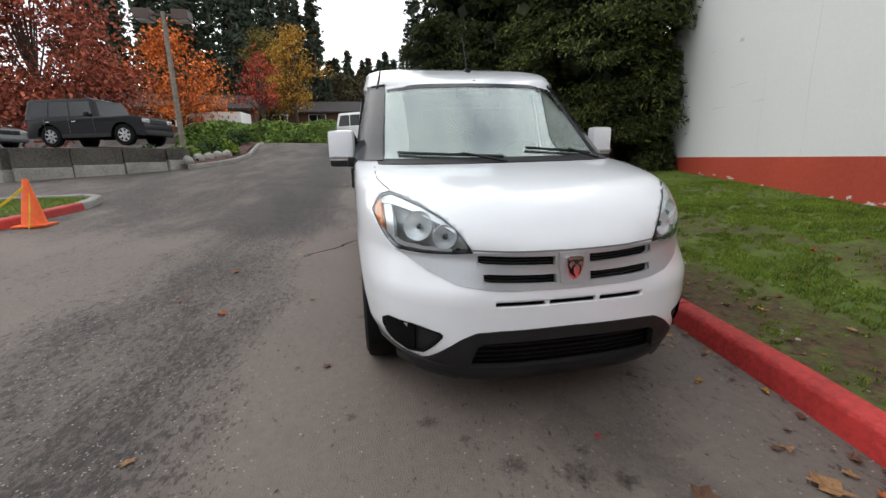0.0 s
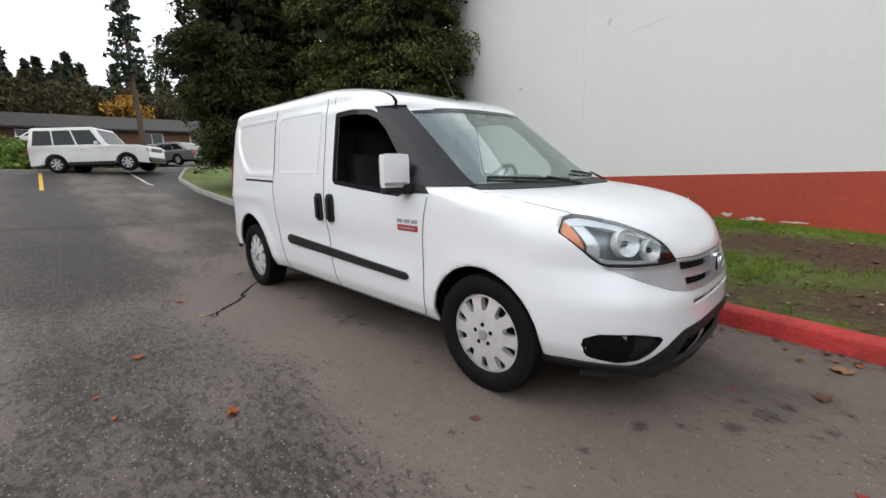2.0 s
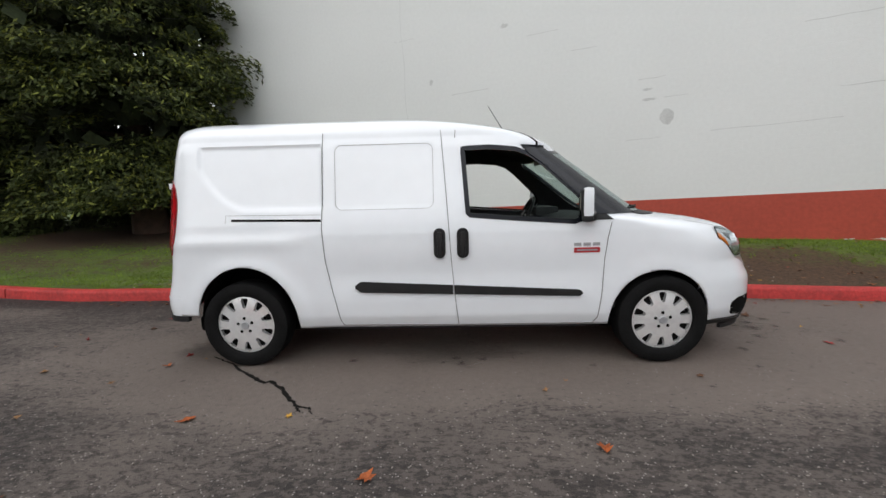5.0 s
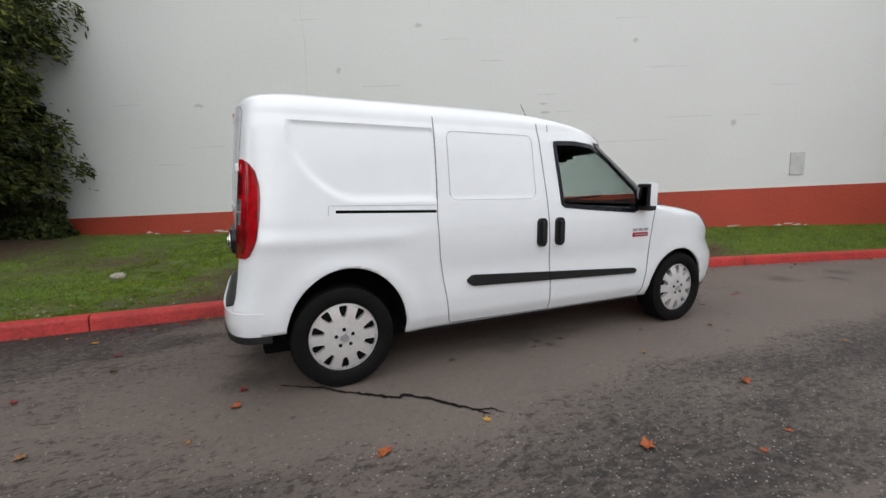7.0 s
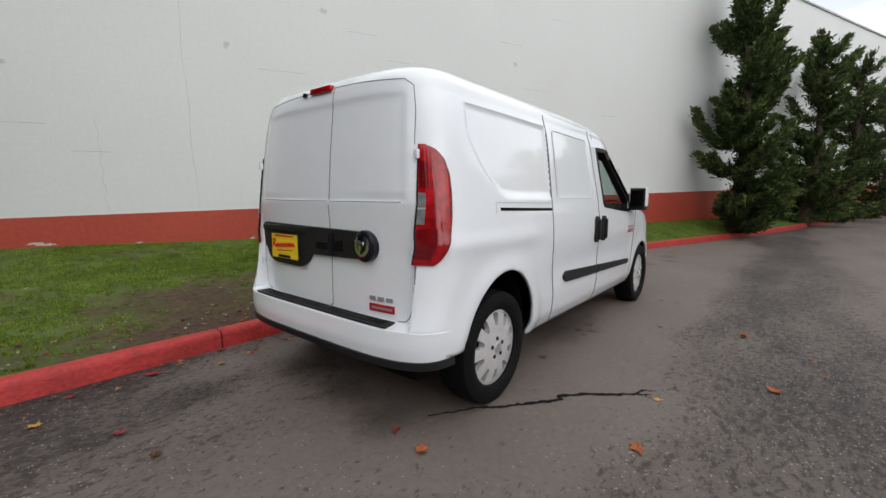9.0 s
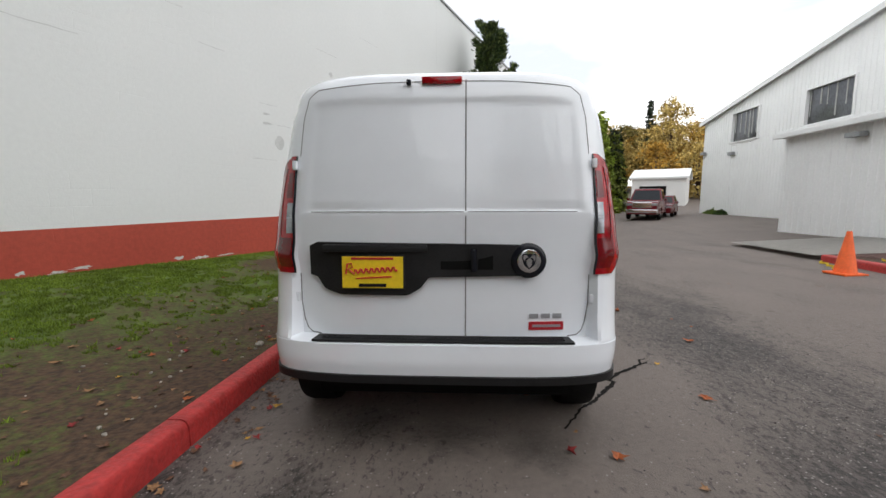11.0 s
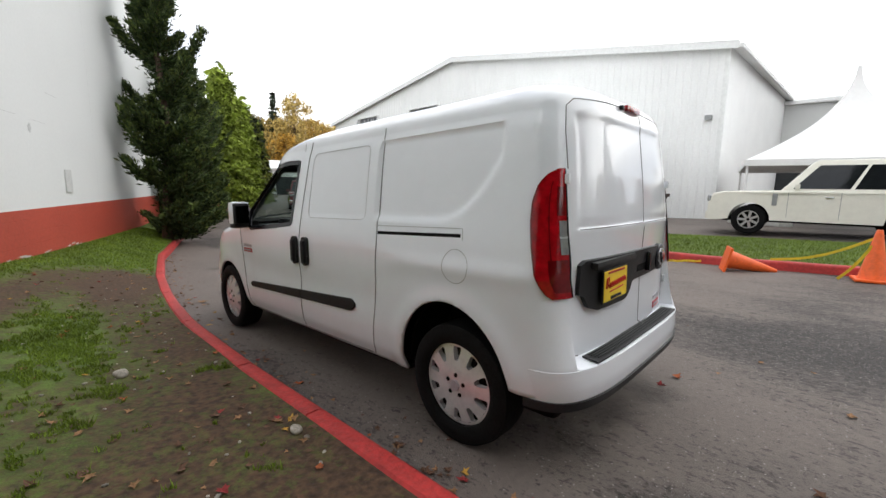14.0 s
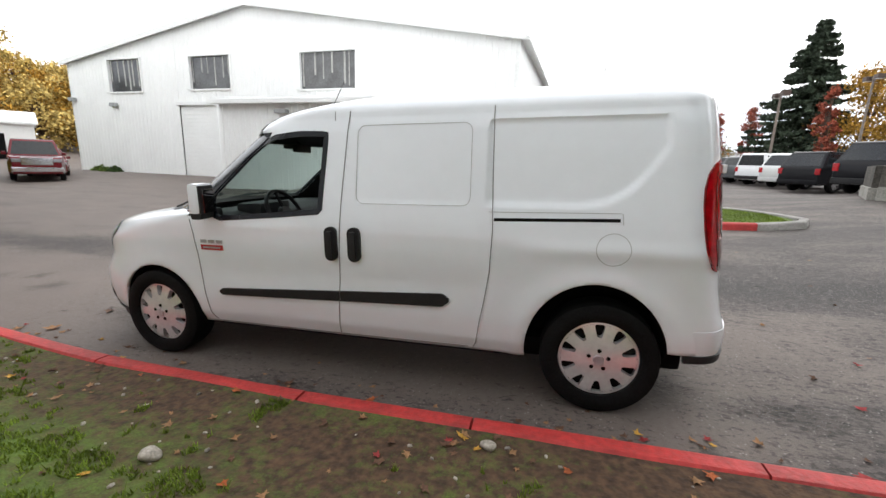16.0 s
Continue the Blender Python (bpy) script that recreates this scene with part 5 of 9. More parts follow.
# ---- the van's rear ----
SPLIT = -0.112
for s in (1, -1):
    strip_line("door_gap", [(s * 0.60, 0.5645), (s * 0.645, 0.570), (s * 0.668, 0.590), (s * 0.685, 0.635), (s * 0.698, 0.72), (s * 0.70, 0.86)], on_rear, 0.005, M_SEAM, van)
    strip_line("door_gap", [(s * 0.688, 1.43), (s * 0.675, 1.60), (s * 0.65, 1.71), (s * 0.60, 1.745)], on_rear, 0.0035, M_SEAM, van)
    for z in (0.745, 1.385):
        part("hinge", box((rear_x(0.70, z) - 0.012, s * 0.712, z), (0.022, 0.022, 0.045), 0.008), M_PAINT, van)
strip_line("door_gap", [(0.60, 1.745), (0.3, 1.765), (0.0, 1.77), (-0.3, 1.765), (-0.60, 1.745)], on_rear, 0.004, M_SEAM, van)
strip_line("door_gap", [(SPLIT, 0.555), (SPLIT, 1.775)], on_rear, 0.006, M_SEAM, van)
# thin dark strip draws the shade along the dish's lower crease; no gap here
for y0, y1 in ((SPLIT + 0.008, 0.632), (-0.632, SPLIT - 0.008)):
    strip_line("pressed_panel_edge", [(y0, 1.160), (y1, 1.160)], on_rear, 0.005, M_SEAM, van)


def handle_f(u, v):
    y = 0.635 - 1.075 * u
    lo = float(np.interp(y, [-0.44, 0.06, 0.10, 0.16, 0.48, 0.56, 0.60, 0.635], [0.862, 0.852, 0.80, 0.765, 0.765, 0.79, 0.85, 0.86]))
    hi = float(np.interp(y, [-0.44, -0.2, 0.60, 0.635], [1.005, 1.01, 1.018, 1.00]))
    z = lo + (hi - lo) * v
    return (rear_x(y, z), y, z)


bar = patch("door_handle_bar", handle_f, 60, 10, M_BLACK, van, off=0.022, thick=0.003, label="black door handle bar with plate housing")
bm = lathe([(0.0, 0.0), (0.082, 0.0), (0.082, -0.035), (0.076, -0.042), (0.06, -0.045), (0.0, -0.045)], 36, "x")
bmesh.ops.translate(bm, verts=bm.verts[:], vec=(-2.130, -0.404, 0.933))
part("emblem_boss", bm, M_GLOSSBLACK, bar, smooth=40)
bm = lathe([(0.0, -0.040), (0.048, -0.046), (0.054, -0.044), (0.054, -0.03)], 30, "x")
bmesh.ops.translate(bm, verts=bm.verts[:], vec=(-2.136, -0.404, 0.933))
em = part("emblem", bm, M_CHROME, bar, "round chrome emblem", smooth=40)
part("shield", prism([(-0.404, 0.893), (-0.380, 0.915), (-0.372, 0.945), (-0.374, 0.966), (-0.434, 0.966), (-0.436, 0.945), (-0.428, 0.915)], -2.186, -2.178, "x"), M_GLOSSBLACK, em)
for sd in (1, -1):
    part("shield_horn", prism([(-0.404 + sd * a, b) for a, b in ((0.004, 0.948), (0.012, 0.962), (0.026, 0.961), (0.029, 0.946), (0.020, 0.930), (0.019, 0.944), (0.012, 0.950))][::sd], -2.192, -2.184, "x"), M_CHROME, em)
part("shield_centre", prism([(-0.404 + a, b) for a, b in ((0.0, 0.900), (0.010, 0.916), (0.014, 0.936), (0.0, 0.950), (-0.014, 0.936), (-0.010, 0.916))], -2.193, -2.184, "x"), M_CHROME, em)
part("plate_hood", box((-2.1680, 0.315, 0.99), (0.035, 0.50, 0.035), 0.014), M_BLACK, bar, smooth=40)
# flat black plates on the bar in place of shaded hollows beside the grip
part("grip_recess", box((-2.1670, -0.075, 0.935), (0.006, 0.16, 0.09), 0.002), M_DARK, bar)
part("grip_recess", box((-2.1670, -0.205, 0.935), (0.006, 0.07, 0.09), 0.002), M_DARK, bar)
part("grip", box((-2.1780, -0.15, 0.935), (0.03, 0.03, 0.11), 0.01), M_GLOSSBLACK, bar)
plate = part("number_plate", box((-2.1750, 0.326, 0.876), (0.008, 0.29, 0.15), 0.003), M_PLATE, van, "yellow dealer plate in a black frame")
M_PLATERED = mat("plate_red_ink", (0.55, 0.02, 0.02), rough=0.5, vary=0.1)
part("plate_frame", box((-2.1720, 0.326, 0.876), (0.008, 0.305, 0.165), 0.003), M_BLACK, plate)
squig = [(0.452, 0.868), (0.444, 0.916), (0.425, 0.920), (0.420, 0.900), (0.440, 0.892), (0.412, 0.868)]
for k in range(1, 41):
    squig.append((0.412 - 0.0051 * k, 0.880 + 0.012 * math.sin(k * 1.25) + 0.00035 * k))
part("plate_stroke", sweep([(-2.1822, y, z) for y, z in squig], circle(0.0042, 6)), M_PLATERED, plate)
part("plate_line", box((-2.1805, 0.32, 0.852), (0.003, 0.17, 0.006), 0.0, Matrix.Rotation(radians(-3), 4, "X")), M_PLATERED, plate)
part("plate_caption", box((-2.1805, 0.326, 0.815), (0.003, 0.13, 0.016)), M_GLOSSBLACK, plate)
part("plate_caption", box((-2.1805, 0.326, 0.942), (0.003, 0.2, 0.010)), M_BADGERED, plate)
brk = part("high_brake_lamp", box((-2.098, 0.0, 1.770), (0.04, 0.19, 0.034), 0.012), M_REDLENS, van, "red high brake lamp", smooth=40)
part("rear_camera", box((-2.104, 0.155, 1.762), (0.03, 0.022, 0.026), 0.008), M_GLOSSBLACK, van)
for i in range(3):
    strip_line("badge_bar", [(-0.415 - i * 0.056, 0.665), (-0.458 - i * 0.056, 0.665)], on_rear, 0.022, M_GRILLE, van, off=0.004)
strip_line("badge_plate", [(-0.413, 0.617), (-0.58, 0.617)], on_rear, 0.04, M_BADGERED, van, off=0.004)
strip_line("badge_line", [(-0.43, 0.617), (-0.565, 0.617)], on_rear, 0.012, M_GRILLE, van, off=0.0055)


def bumper_f(u, v):
    """White rear bumper, wrapped round to the wheel arches, flush with the quarter panels."""
    a = (2 * u - 1) * math.pi / 2 * 0.968
    z = 0.402 + 0.146 * v
    w, xr = width_at(z), val(XR, z)
    c, s = abs(math.cos(a)), math.sin(a)
    return (xr + LR - LR * c ** (2 / PR), math.copysign(abs(s) ** (2 / QR), s) * w, z)


bump = patch("rear_bumper", bumper_f, 90, 8, M_PAINT, van, off=0.003, thick=0.004, label="white rear bumper")
patch("step_pad", lambda u, v: (-2.150 - 0.082 * v + 0.012 * (2 * u - 1) ** 4, (0.60 - 1.20 * u) * (1 + 0.02 * v), 0.5635 - 0.004 * v), 24, 3, M_BLACK, bump, off=0.005, thick=0.004, label="black ribbed step pad")
for k in range(4):
    patch("pad_rib", lambda u, v, k=k: (-2.163 - 0.016 * k - 0.005 * v + 0.012 * (2 * u - 1) ** 4, 0.57 - 1.14 * u, 0.5695), 16, 1, M_BLACK, bump, off=0.002, thick=0.002)
def rear_lip_f(u, v):
    a = (2 * u - 1) * math.pi / 2 * 0.968
    z = 0.366 + 0.040 * v
    w, xr = width_at(0.40), val(XR, 0.40)
    c, s = abs(math.cos(a)), math.sin(a)
    return (xr + LR - LR * c ** (2 / PR) + 0.010 * (1 - v) * c, math.copysign(abs(s) ** (2 / QR), s) * w, z)


patch("lower_lip", rear_lip_f, 90, 3, M_BLACK, bump, off=0.014, thick=0.02, label="black lower lip")

# roof aerial
aer = part("aerial_base", box((0.545, 0.03, 1.742), (0.08, 0.04, 0.03), 0.012), M_BLACK, van)
part("aerial", tube((0.545, 0.03, 1.75), (0.36, 0.035, 2.05), 0.0045, 0.0025, 8), M_BLACK, van, "thin black roof aerial")
strip_line("fuel_flap", [(-1.585 + 0.086 * math.cos(a), 0.968 + 0.086 * math.sin(a)) for a in np.linspace(0, 2 * math.pi, 25)[:-1]], on_side(1), 0.004, M_CREASE, van, closed=True, label="round fuel flap outline")

# ---- wheels ----
HUBS = ((1.5545, 0.326), (-1.5545, 0.326))


def wheel_at(x, y, z, s, parent, R=0.328, cover=0.205):
    """A tyre with tread shoulders, and a silver cover with ten slots; s says which way it faces."""
    bm = lathe([(0.215, -0.09), (0.235, -0.10), (0.285, -0.106), (R - 0.008, -0.09), (R, -0.06), (R, 0.06), (R - 0.008, 0.09), (0.285, 0.106), (0.235, 0.10), (0.222, 0.09), (0.222, 0.0)], 56)
    k = Matrix.Translation((x, y, z)) @ Matrix.Diagonal((1, s, 1, 1))
    kc = k @ Matrix.Diagonal((1.06, 1, 1.06, 1))
    bmesh.ops.transform(bm, matrix=k, verts=bm.verts[:])
    bmesh.ops.recalc_face_normals(bm, faces=bm.faces[:])
    wh = part("wheel", bm, M_RUBBER, parent, "black tyre with a ten-slot silver cover", smooth=35)
    bm = lathe([(0.0, 0.045), (0.21, 0.045), (0.21, 0.02), (0.0, 0.02)], 36)
    bmesh.ops.transform(bm, matrix=k, verts=bm.verts[:])
    bmesh.ops.recalc_face_normals(bm, faces=bm.faces[:])
    part("brake_backing", bm, M_DARK, wh)
    bm = bmesh.new()

    def P(r, a, d=None):
        dish = 0.098 - 0.022 * (r / 0.2) ** 2 if d is None else d
        return (r * math.cos(a), dish, r * math.sin(a))
    n = 10
    for i in range(n):
        a0, a1 = 2 * math.pi * i / n, 2 * math.pi * (i + 1) / n
        w = (a1 - a0)
        sl = [(0.124, 0.40), (0.130, 0.35), (0.145, 0.315), (0.178, 0.275), (0.189, 0.29), (0.194, 0.36)]
        edge_a = [(r, a0 + w * f) for r, f in sl]
        edge_b = [(r, a1 - w * f) for r, f in sl]
        # spoke left of the slot and right of it, hub web inside, rim outside
        for e, base in ((edge_a, a0), (edge_b, a1)):
            for (r0, t0), (r1, t1) in zip(e, e[1:]):
                bm.faces.new([bm.verts.new(P(*q)) for q in ((r0, base), (r1, base), (r1, t1), (r0, t0))])
                bm.faces.new([bm.verts.new(q) for q in (P(r0, t0), P(r1, t1), P(r1, t1, 0.05), P(r0, t0, 0.05))])
        m = 6
        for r0, r1 in ((0.0, 0.03), (0.03, 0.07), (0.07, 0.10), (0.10, 0.124)):
            for j in range(m):
                b0, b1 = a0 + w * j / m, a0 + w * (j + 1) / m
                bm.faces.new([bm.verts.new(P(*q)) for q in ((r0, b0), (r1, b0), (r1, b1), (r0, b1))] if r0 > 0 else [bm.verts.new(P(*q)) for q in ((0.0, b0), (r1, b0), (r1, b1))])
        for r0, r1 in ((0.194, 0.20), (0.20, 0.207)):
            for j in range(m):
                b0, b1 = a0 + w * j / m, a0 + w * (j + 1) / m
                bm.faces.new([bm.verts.new(P(*q)) for q in ((r0, b0), (r1, b0), (r1, b1), (r0, b1))])
        for r, (f0, f1) in ((0.124, (0.40, 0.60)), (0.194, (0.36, 0.64))):
            t0, t1 = a0 + w * f0, a0 + w * f1
            bm.faces.new([bm.verts.new(q) for q in (P(r, t0), P(r, t1), P(r, t1, 0.05), P(r, t0, 0.05))])
        for j in range(m):
            b0, b1 = a0 + w * j / m, a0 + w * (j + 1) / m
            bm.faces.new([bm.verts.new(q) for q in (P(0.207, b0), P(0.207, b1), P(0.214, b1, 0.06), P(0.214, b0, 0.06))])
    bmesh.ops.remove_doubles(bm, verts=bm.verts[:], dist=2e-4)
    bmesh.ops.transform(bm, matrix=kc, verts=bm.verts[:])
    bmesh.ops.recalc_face_normals(bm, faces=bm.faces[:])
    cov = part("wheel_cover", bm, M_SILVER, wh, "silver ten-slot wheel cover", smooth=35)
    for i in range(5):
        a = 2 * math.pi * (i + 0.3) / 5
        part("wheel_bolt", tube((x + 0.055 * math.cos(a), y + s * 0.092, z + 0.055 * math.sin(a)), (x + 0.055 * math.cos(a), y + s * 0.1, z + 0.055 * math.sin(a)), 0.014, 0.011, 8), M_DARK, wh)
    part("centre_cap", tube((x, y + s * 0.09, z), (x, y + s * 0.106, z), 0.034, 0.028, 16), M_GRILLE, wh)
    return wh


for hx, hz in HUBS:
    for s in (1, -1):
        wheel_at(hx, s * 0.745, hz, s, van)
for (hx, hz, r, rz), (ax, az) in zip(ARCH, HUBS):
    for s in (1, -1):
        bm = lathe([(r + 0.02, 0.0), (r + 0.02, 0.285), (r + 0.004, 0.285), (r + 0.004, 0.0)], 48)
        bmesh.ops.scale(bm, vec=(1, 1, rz / r), verts=bm.verts[:])
        bmesh.ops.delete(bm, geom=[v for v in bm.verts if v.co.z < -0.02], context="VERTS")
        bmesh.ops.transform(bm, matrix=Matrix.Translation((hx, s * 0.485, hz)) @ Matrix.Diagonal((1, s, 1, 1)), verts=bm.verts[:])
        bmesh.ops.recalc_face_normals(bm, faces=bm.faces[:])
        part("arch_liner", bm, M_DARK, van)
        part("arch_back", box((hx, s * 0.47, hz + 0.21), (2 * r + 0.02, 0.03, 0.46), 0.01), M_DARK, van)

# ---- the cab ----
part("cab_floor", box((0.3, 0, 0.42), (2.2, 1.5, 0.05)), M_INTERIOR, van)
bulk = part("bulkhead", box((-0.12, 0, 0.98), (0.03, 1.44, 1.1), 0.02), M_INTERIOR, van)
dash = bmesh.new()
add_prism(dash, [(0.86, 0.62), (0.80, 0.95), (0.86, 1.04), (1.02, 1.08), (1.30, 1.075), (1.48, 1.04), (1.30, 0.62)], -0.74, 0.74, "y")
bmesh.ops.bevel(dash, geom=dash.edges[:], offset=0.03, segments=2, profile=0.7, affect="EDGES")
dsh = part("dashboard", dash, M_INTERIOR, van, "dark grey dashboard", smooth=40)
part("binnacle", box((0.93, 0.37, 1.09), (0.22, 0.36, 0.09), 0.04), M_INTERIOR, dsh, smooth=40)
bm = bmesh.new()
n = 28
tor = [(0.185 + 0.016 * math.cos(b), 0.016 * math.sin(b)) for b in np.linspace(0, 2 * math.pi, 8, endpoint=False)]
rings = []
for i in range(n):
    a = 2 * math.pi * i / n
    rings.append([bm.verts.new((r * math.cos(a), r * math.sin(a), h)) for r, h in tor])
for i in range(n):
    for j in range(8):
        bm.faces.new((rings[i][j], rings[(i + 1) % n][j], rings[(i + 1) % n][(j + 1) % 8], rings[i][(j + 1) % 8]))
add_tube(bm, (0, 0, -0.02), (0, 0, 0.02), 0.06, 0.05, 14)
for a in (0, 180, 270):
    add_tube(bm, (0, 0, 0), (0.18 * math.cos(radians(a)), 0.18 * math.sin(radians(a)), 0), 0.016, 0.012, 6)
bmesh.ops.transform(bm, matrix=Matrix.Translation((0.74, 0.37, 1.05)) @ Matrix.Rotation(radians(-62), 4, "Y") @ Matrix.Rotation(radians(90), 4, "Z"), verts=bm.verts[:])
part("steering_wheel", bm, M_BLACK, van, "black steering wheel", smooth=40)
for y in (0.37, -0.37):
    bm = bmesh.new()
    add_box(bm, (0.30, y, 0.70), (0.50, 0.50, 0.16), 0.06)
    seat = part("seat", bm, M_INTERIOR, van, "dark grey cloth seat", smooth=45)
    part("backrest", box((0.03, y, 1.02), (0.14, 0.48, 0.62), 0.06, Matrix.Rotation(radians(-10), 4, "Y")), M_INTERIOR, seat, smooth=45)
    part("headrest", box((-0.02, y, 1.40), (0.09, 0.25, 0.17), 0.04), M_INTERIOR, seat, smooth=45)
part("rear_view_mirror", box((0.80, 0.0, 1.545), (0.03, 0.23, 0.065), 0.014), M_BLACK, van, "black interior mirror", smooth=40)
part("mirror_stalk", tube((0.80, 0, 1.57), (0.87, 0, 1.625), 0.01, 0.01, 8), M_BLACK, van)


# ---- plants ----
def leaf_mat(name, color, vary=0.5, island=0.45):
    m = mat(name, color, rough=0.75, vary=vary, scale=1.2, fine=14, island=island, spec=0.25)
    b = m.node_tree.nodes["Principled BSDF"]
    b.inputs["Subsurface Weight"].default_value = 0.0
    return m


M_BARK = mat("brown_bark", (0.085, 0.055, 0.04), rough=0.9, vary=0.4, scale=6, fine=40, bump=0.8, bumpscale=30)
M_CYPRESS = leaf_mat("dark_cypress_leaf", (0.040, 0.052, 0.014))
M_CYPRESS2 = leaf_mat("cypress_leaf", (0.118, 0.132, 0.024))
M_JUNIPER = leaf_mat("juniper_leaf", (0.042, 0.066, 0.022))
# darker leaf for the crown's inside: its inner shade is put into the colour
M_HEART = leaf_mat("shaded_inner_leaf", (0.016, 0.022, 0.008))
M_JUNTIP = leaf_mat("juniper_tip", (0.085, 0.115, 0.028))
M_IVY = leaf_mat("ivy_leaf", (0.115, 0.175, 0.035))
M_GOLD = leaf_mat("golden_green_leaf", (0.20, 0.26, 0.035))
# fir greens lifted, most in the far one: distance haze mixed into the colour
M_FIR = leaf_mat("fir_needle", (0.042, 0.058, 0.037))
M_FAR = leaf_mat("far_fir_needle", (0.058, 0.074, 0.046))
M_FAROLIVE = leaf_mat("far_olive_leaf", (0.075, 0.062, 0.028))
M_REDLEAF = leaf_mat("dark_red_leaf", (0.27, 0.07, 0.04))
M_ORANGELEAF = leaf_mat("orange_leaf", (0.55, 0.15, 0.03))
M_YELLOWLEAF = leaf_mat("yellow_leaf", (0.36, 0.20, 0.03))
# hill yellow washed out slightly, with haze mixed into it
M_HILLYELLOW = leaf_mat("pale_yellow_leaf", (0.50, 0.37, 0.12))
M_OLIVELEAF = leaf_mat("olive_leaf", (0.15, 0.12, 0.03))
M_BRIGHTRED = leaf_mat("bright_red_leaf", (0.36, 0.05, 0.03))
M_SHRUB = leaf_mat("shrub_leaf", (0.045, 0.085, 0.02))
M_LIME = leaf_mat("lime_shrub_leaf", (0.17, 0.24, 0.03))


def leaves(name, pts, size, rng, material, parent, aspect=2.0, label="", up=0.0, along=None):
    """Many small four-cornered leaves, one at each point, turned at random."""
    pts = np.asarray(pts, float)
    n = len(pts)
    u = rng.normal(size=(n, 3))
    u[:, 2] += up
    if along is not None:
        u = u * 0.55 + along
    u /= np.linalg.norm(u, axis=1)[:, None]
    w = rng.normal(size=(n, 3))
    v = np.cross(u, w)
    v /= np.linalg.norm(v, axis=1)[:, None] + 1e-9
    s = size * rng.uniform(0.6, 1.3, size=(n, 1))
    a, b = u * s * aspect / 2, v * s / 2
    vv = np.stack([pts - a, pts + b * 0.9 - a * 0.1, pts + a, pts - b * 0.9 + a * 0.1], 1).reshape(-1, 3)
    me = bpy.data.meshes.new(name)
    me.vertices.add(4 * n)
    me.vertices.foreach_set("co", vv.ravel())
    me.loops.add(4 * n)
    me.loops.foreach_set("vertex_index", np.arange(4 * n))
    me.polygons.add(n)
    me.polygons.foreach_set("loop_start", np.arange(0, 4 * n, 4))
    me.update(calc_edges=True)
    return part_mesh(name, me, material, parent, label)


def trunk_mesh(path, r0, r1, seg=9):
    bm = bmesh.new()
    pts = [Vector(p) for p in path]
    rings = []
    for i, p in enumerate(pts):
        t = i / (len(pts) - 1)
        r = r0 + (r1 - r0) * t
        if i == 0:
            r *= 1.35
        d = (pts[min(i + 1, len(pts) - 1)] - pts[max(0, i - 1)]).normalized()
        q = d.to_track_quat("Z", "Y")
        rings.append([bm.verts.new(p + q @ Vector((r * math.cos(2 * math.pi * k / seg), r * math.sin(2 * math.pi * k / seg), 0))) for k in range(seg)])
    for p, q in zip(rings, rings[1:]):
        for k in range(seg):
            bm.faces.new((p[k], p[(k + 1) % seg], q[(k + 1) % seg], q[k]))
    bm.faces.new(rings[-1])
    return bm


def add_limb(bm, path, r0, r1, seg=6):
    b2 = trunk_mesh(path, r0, r1, seg)
    me = bpy.data.meshes.new("limb")
    b2.to_mesh(me)
    b2.free()
    bm.from_mesh(me)
    bpy.data.meshes.remove(me)


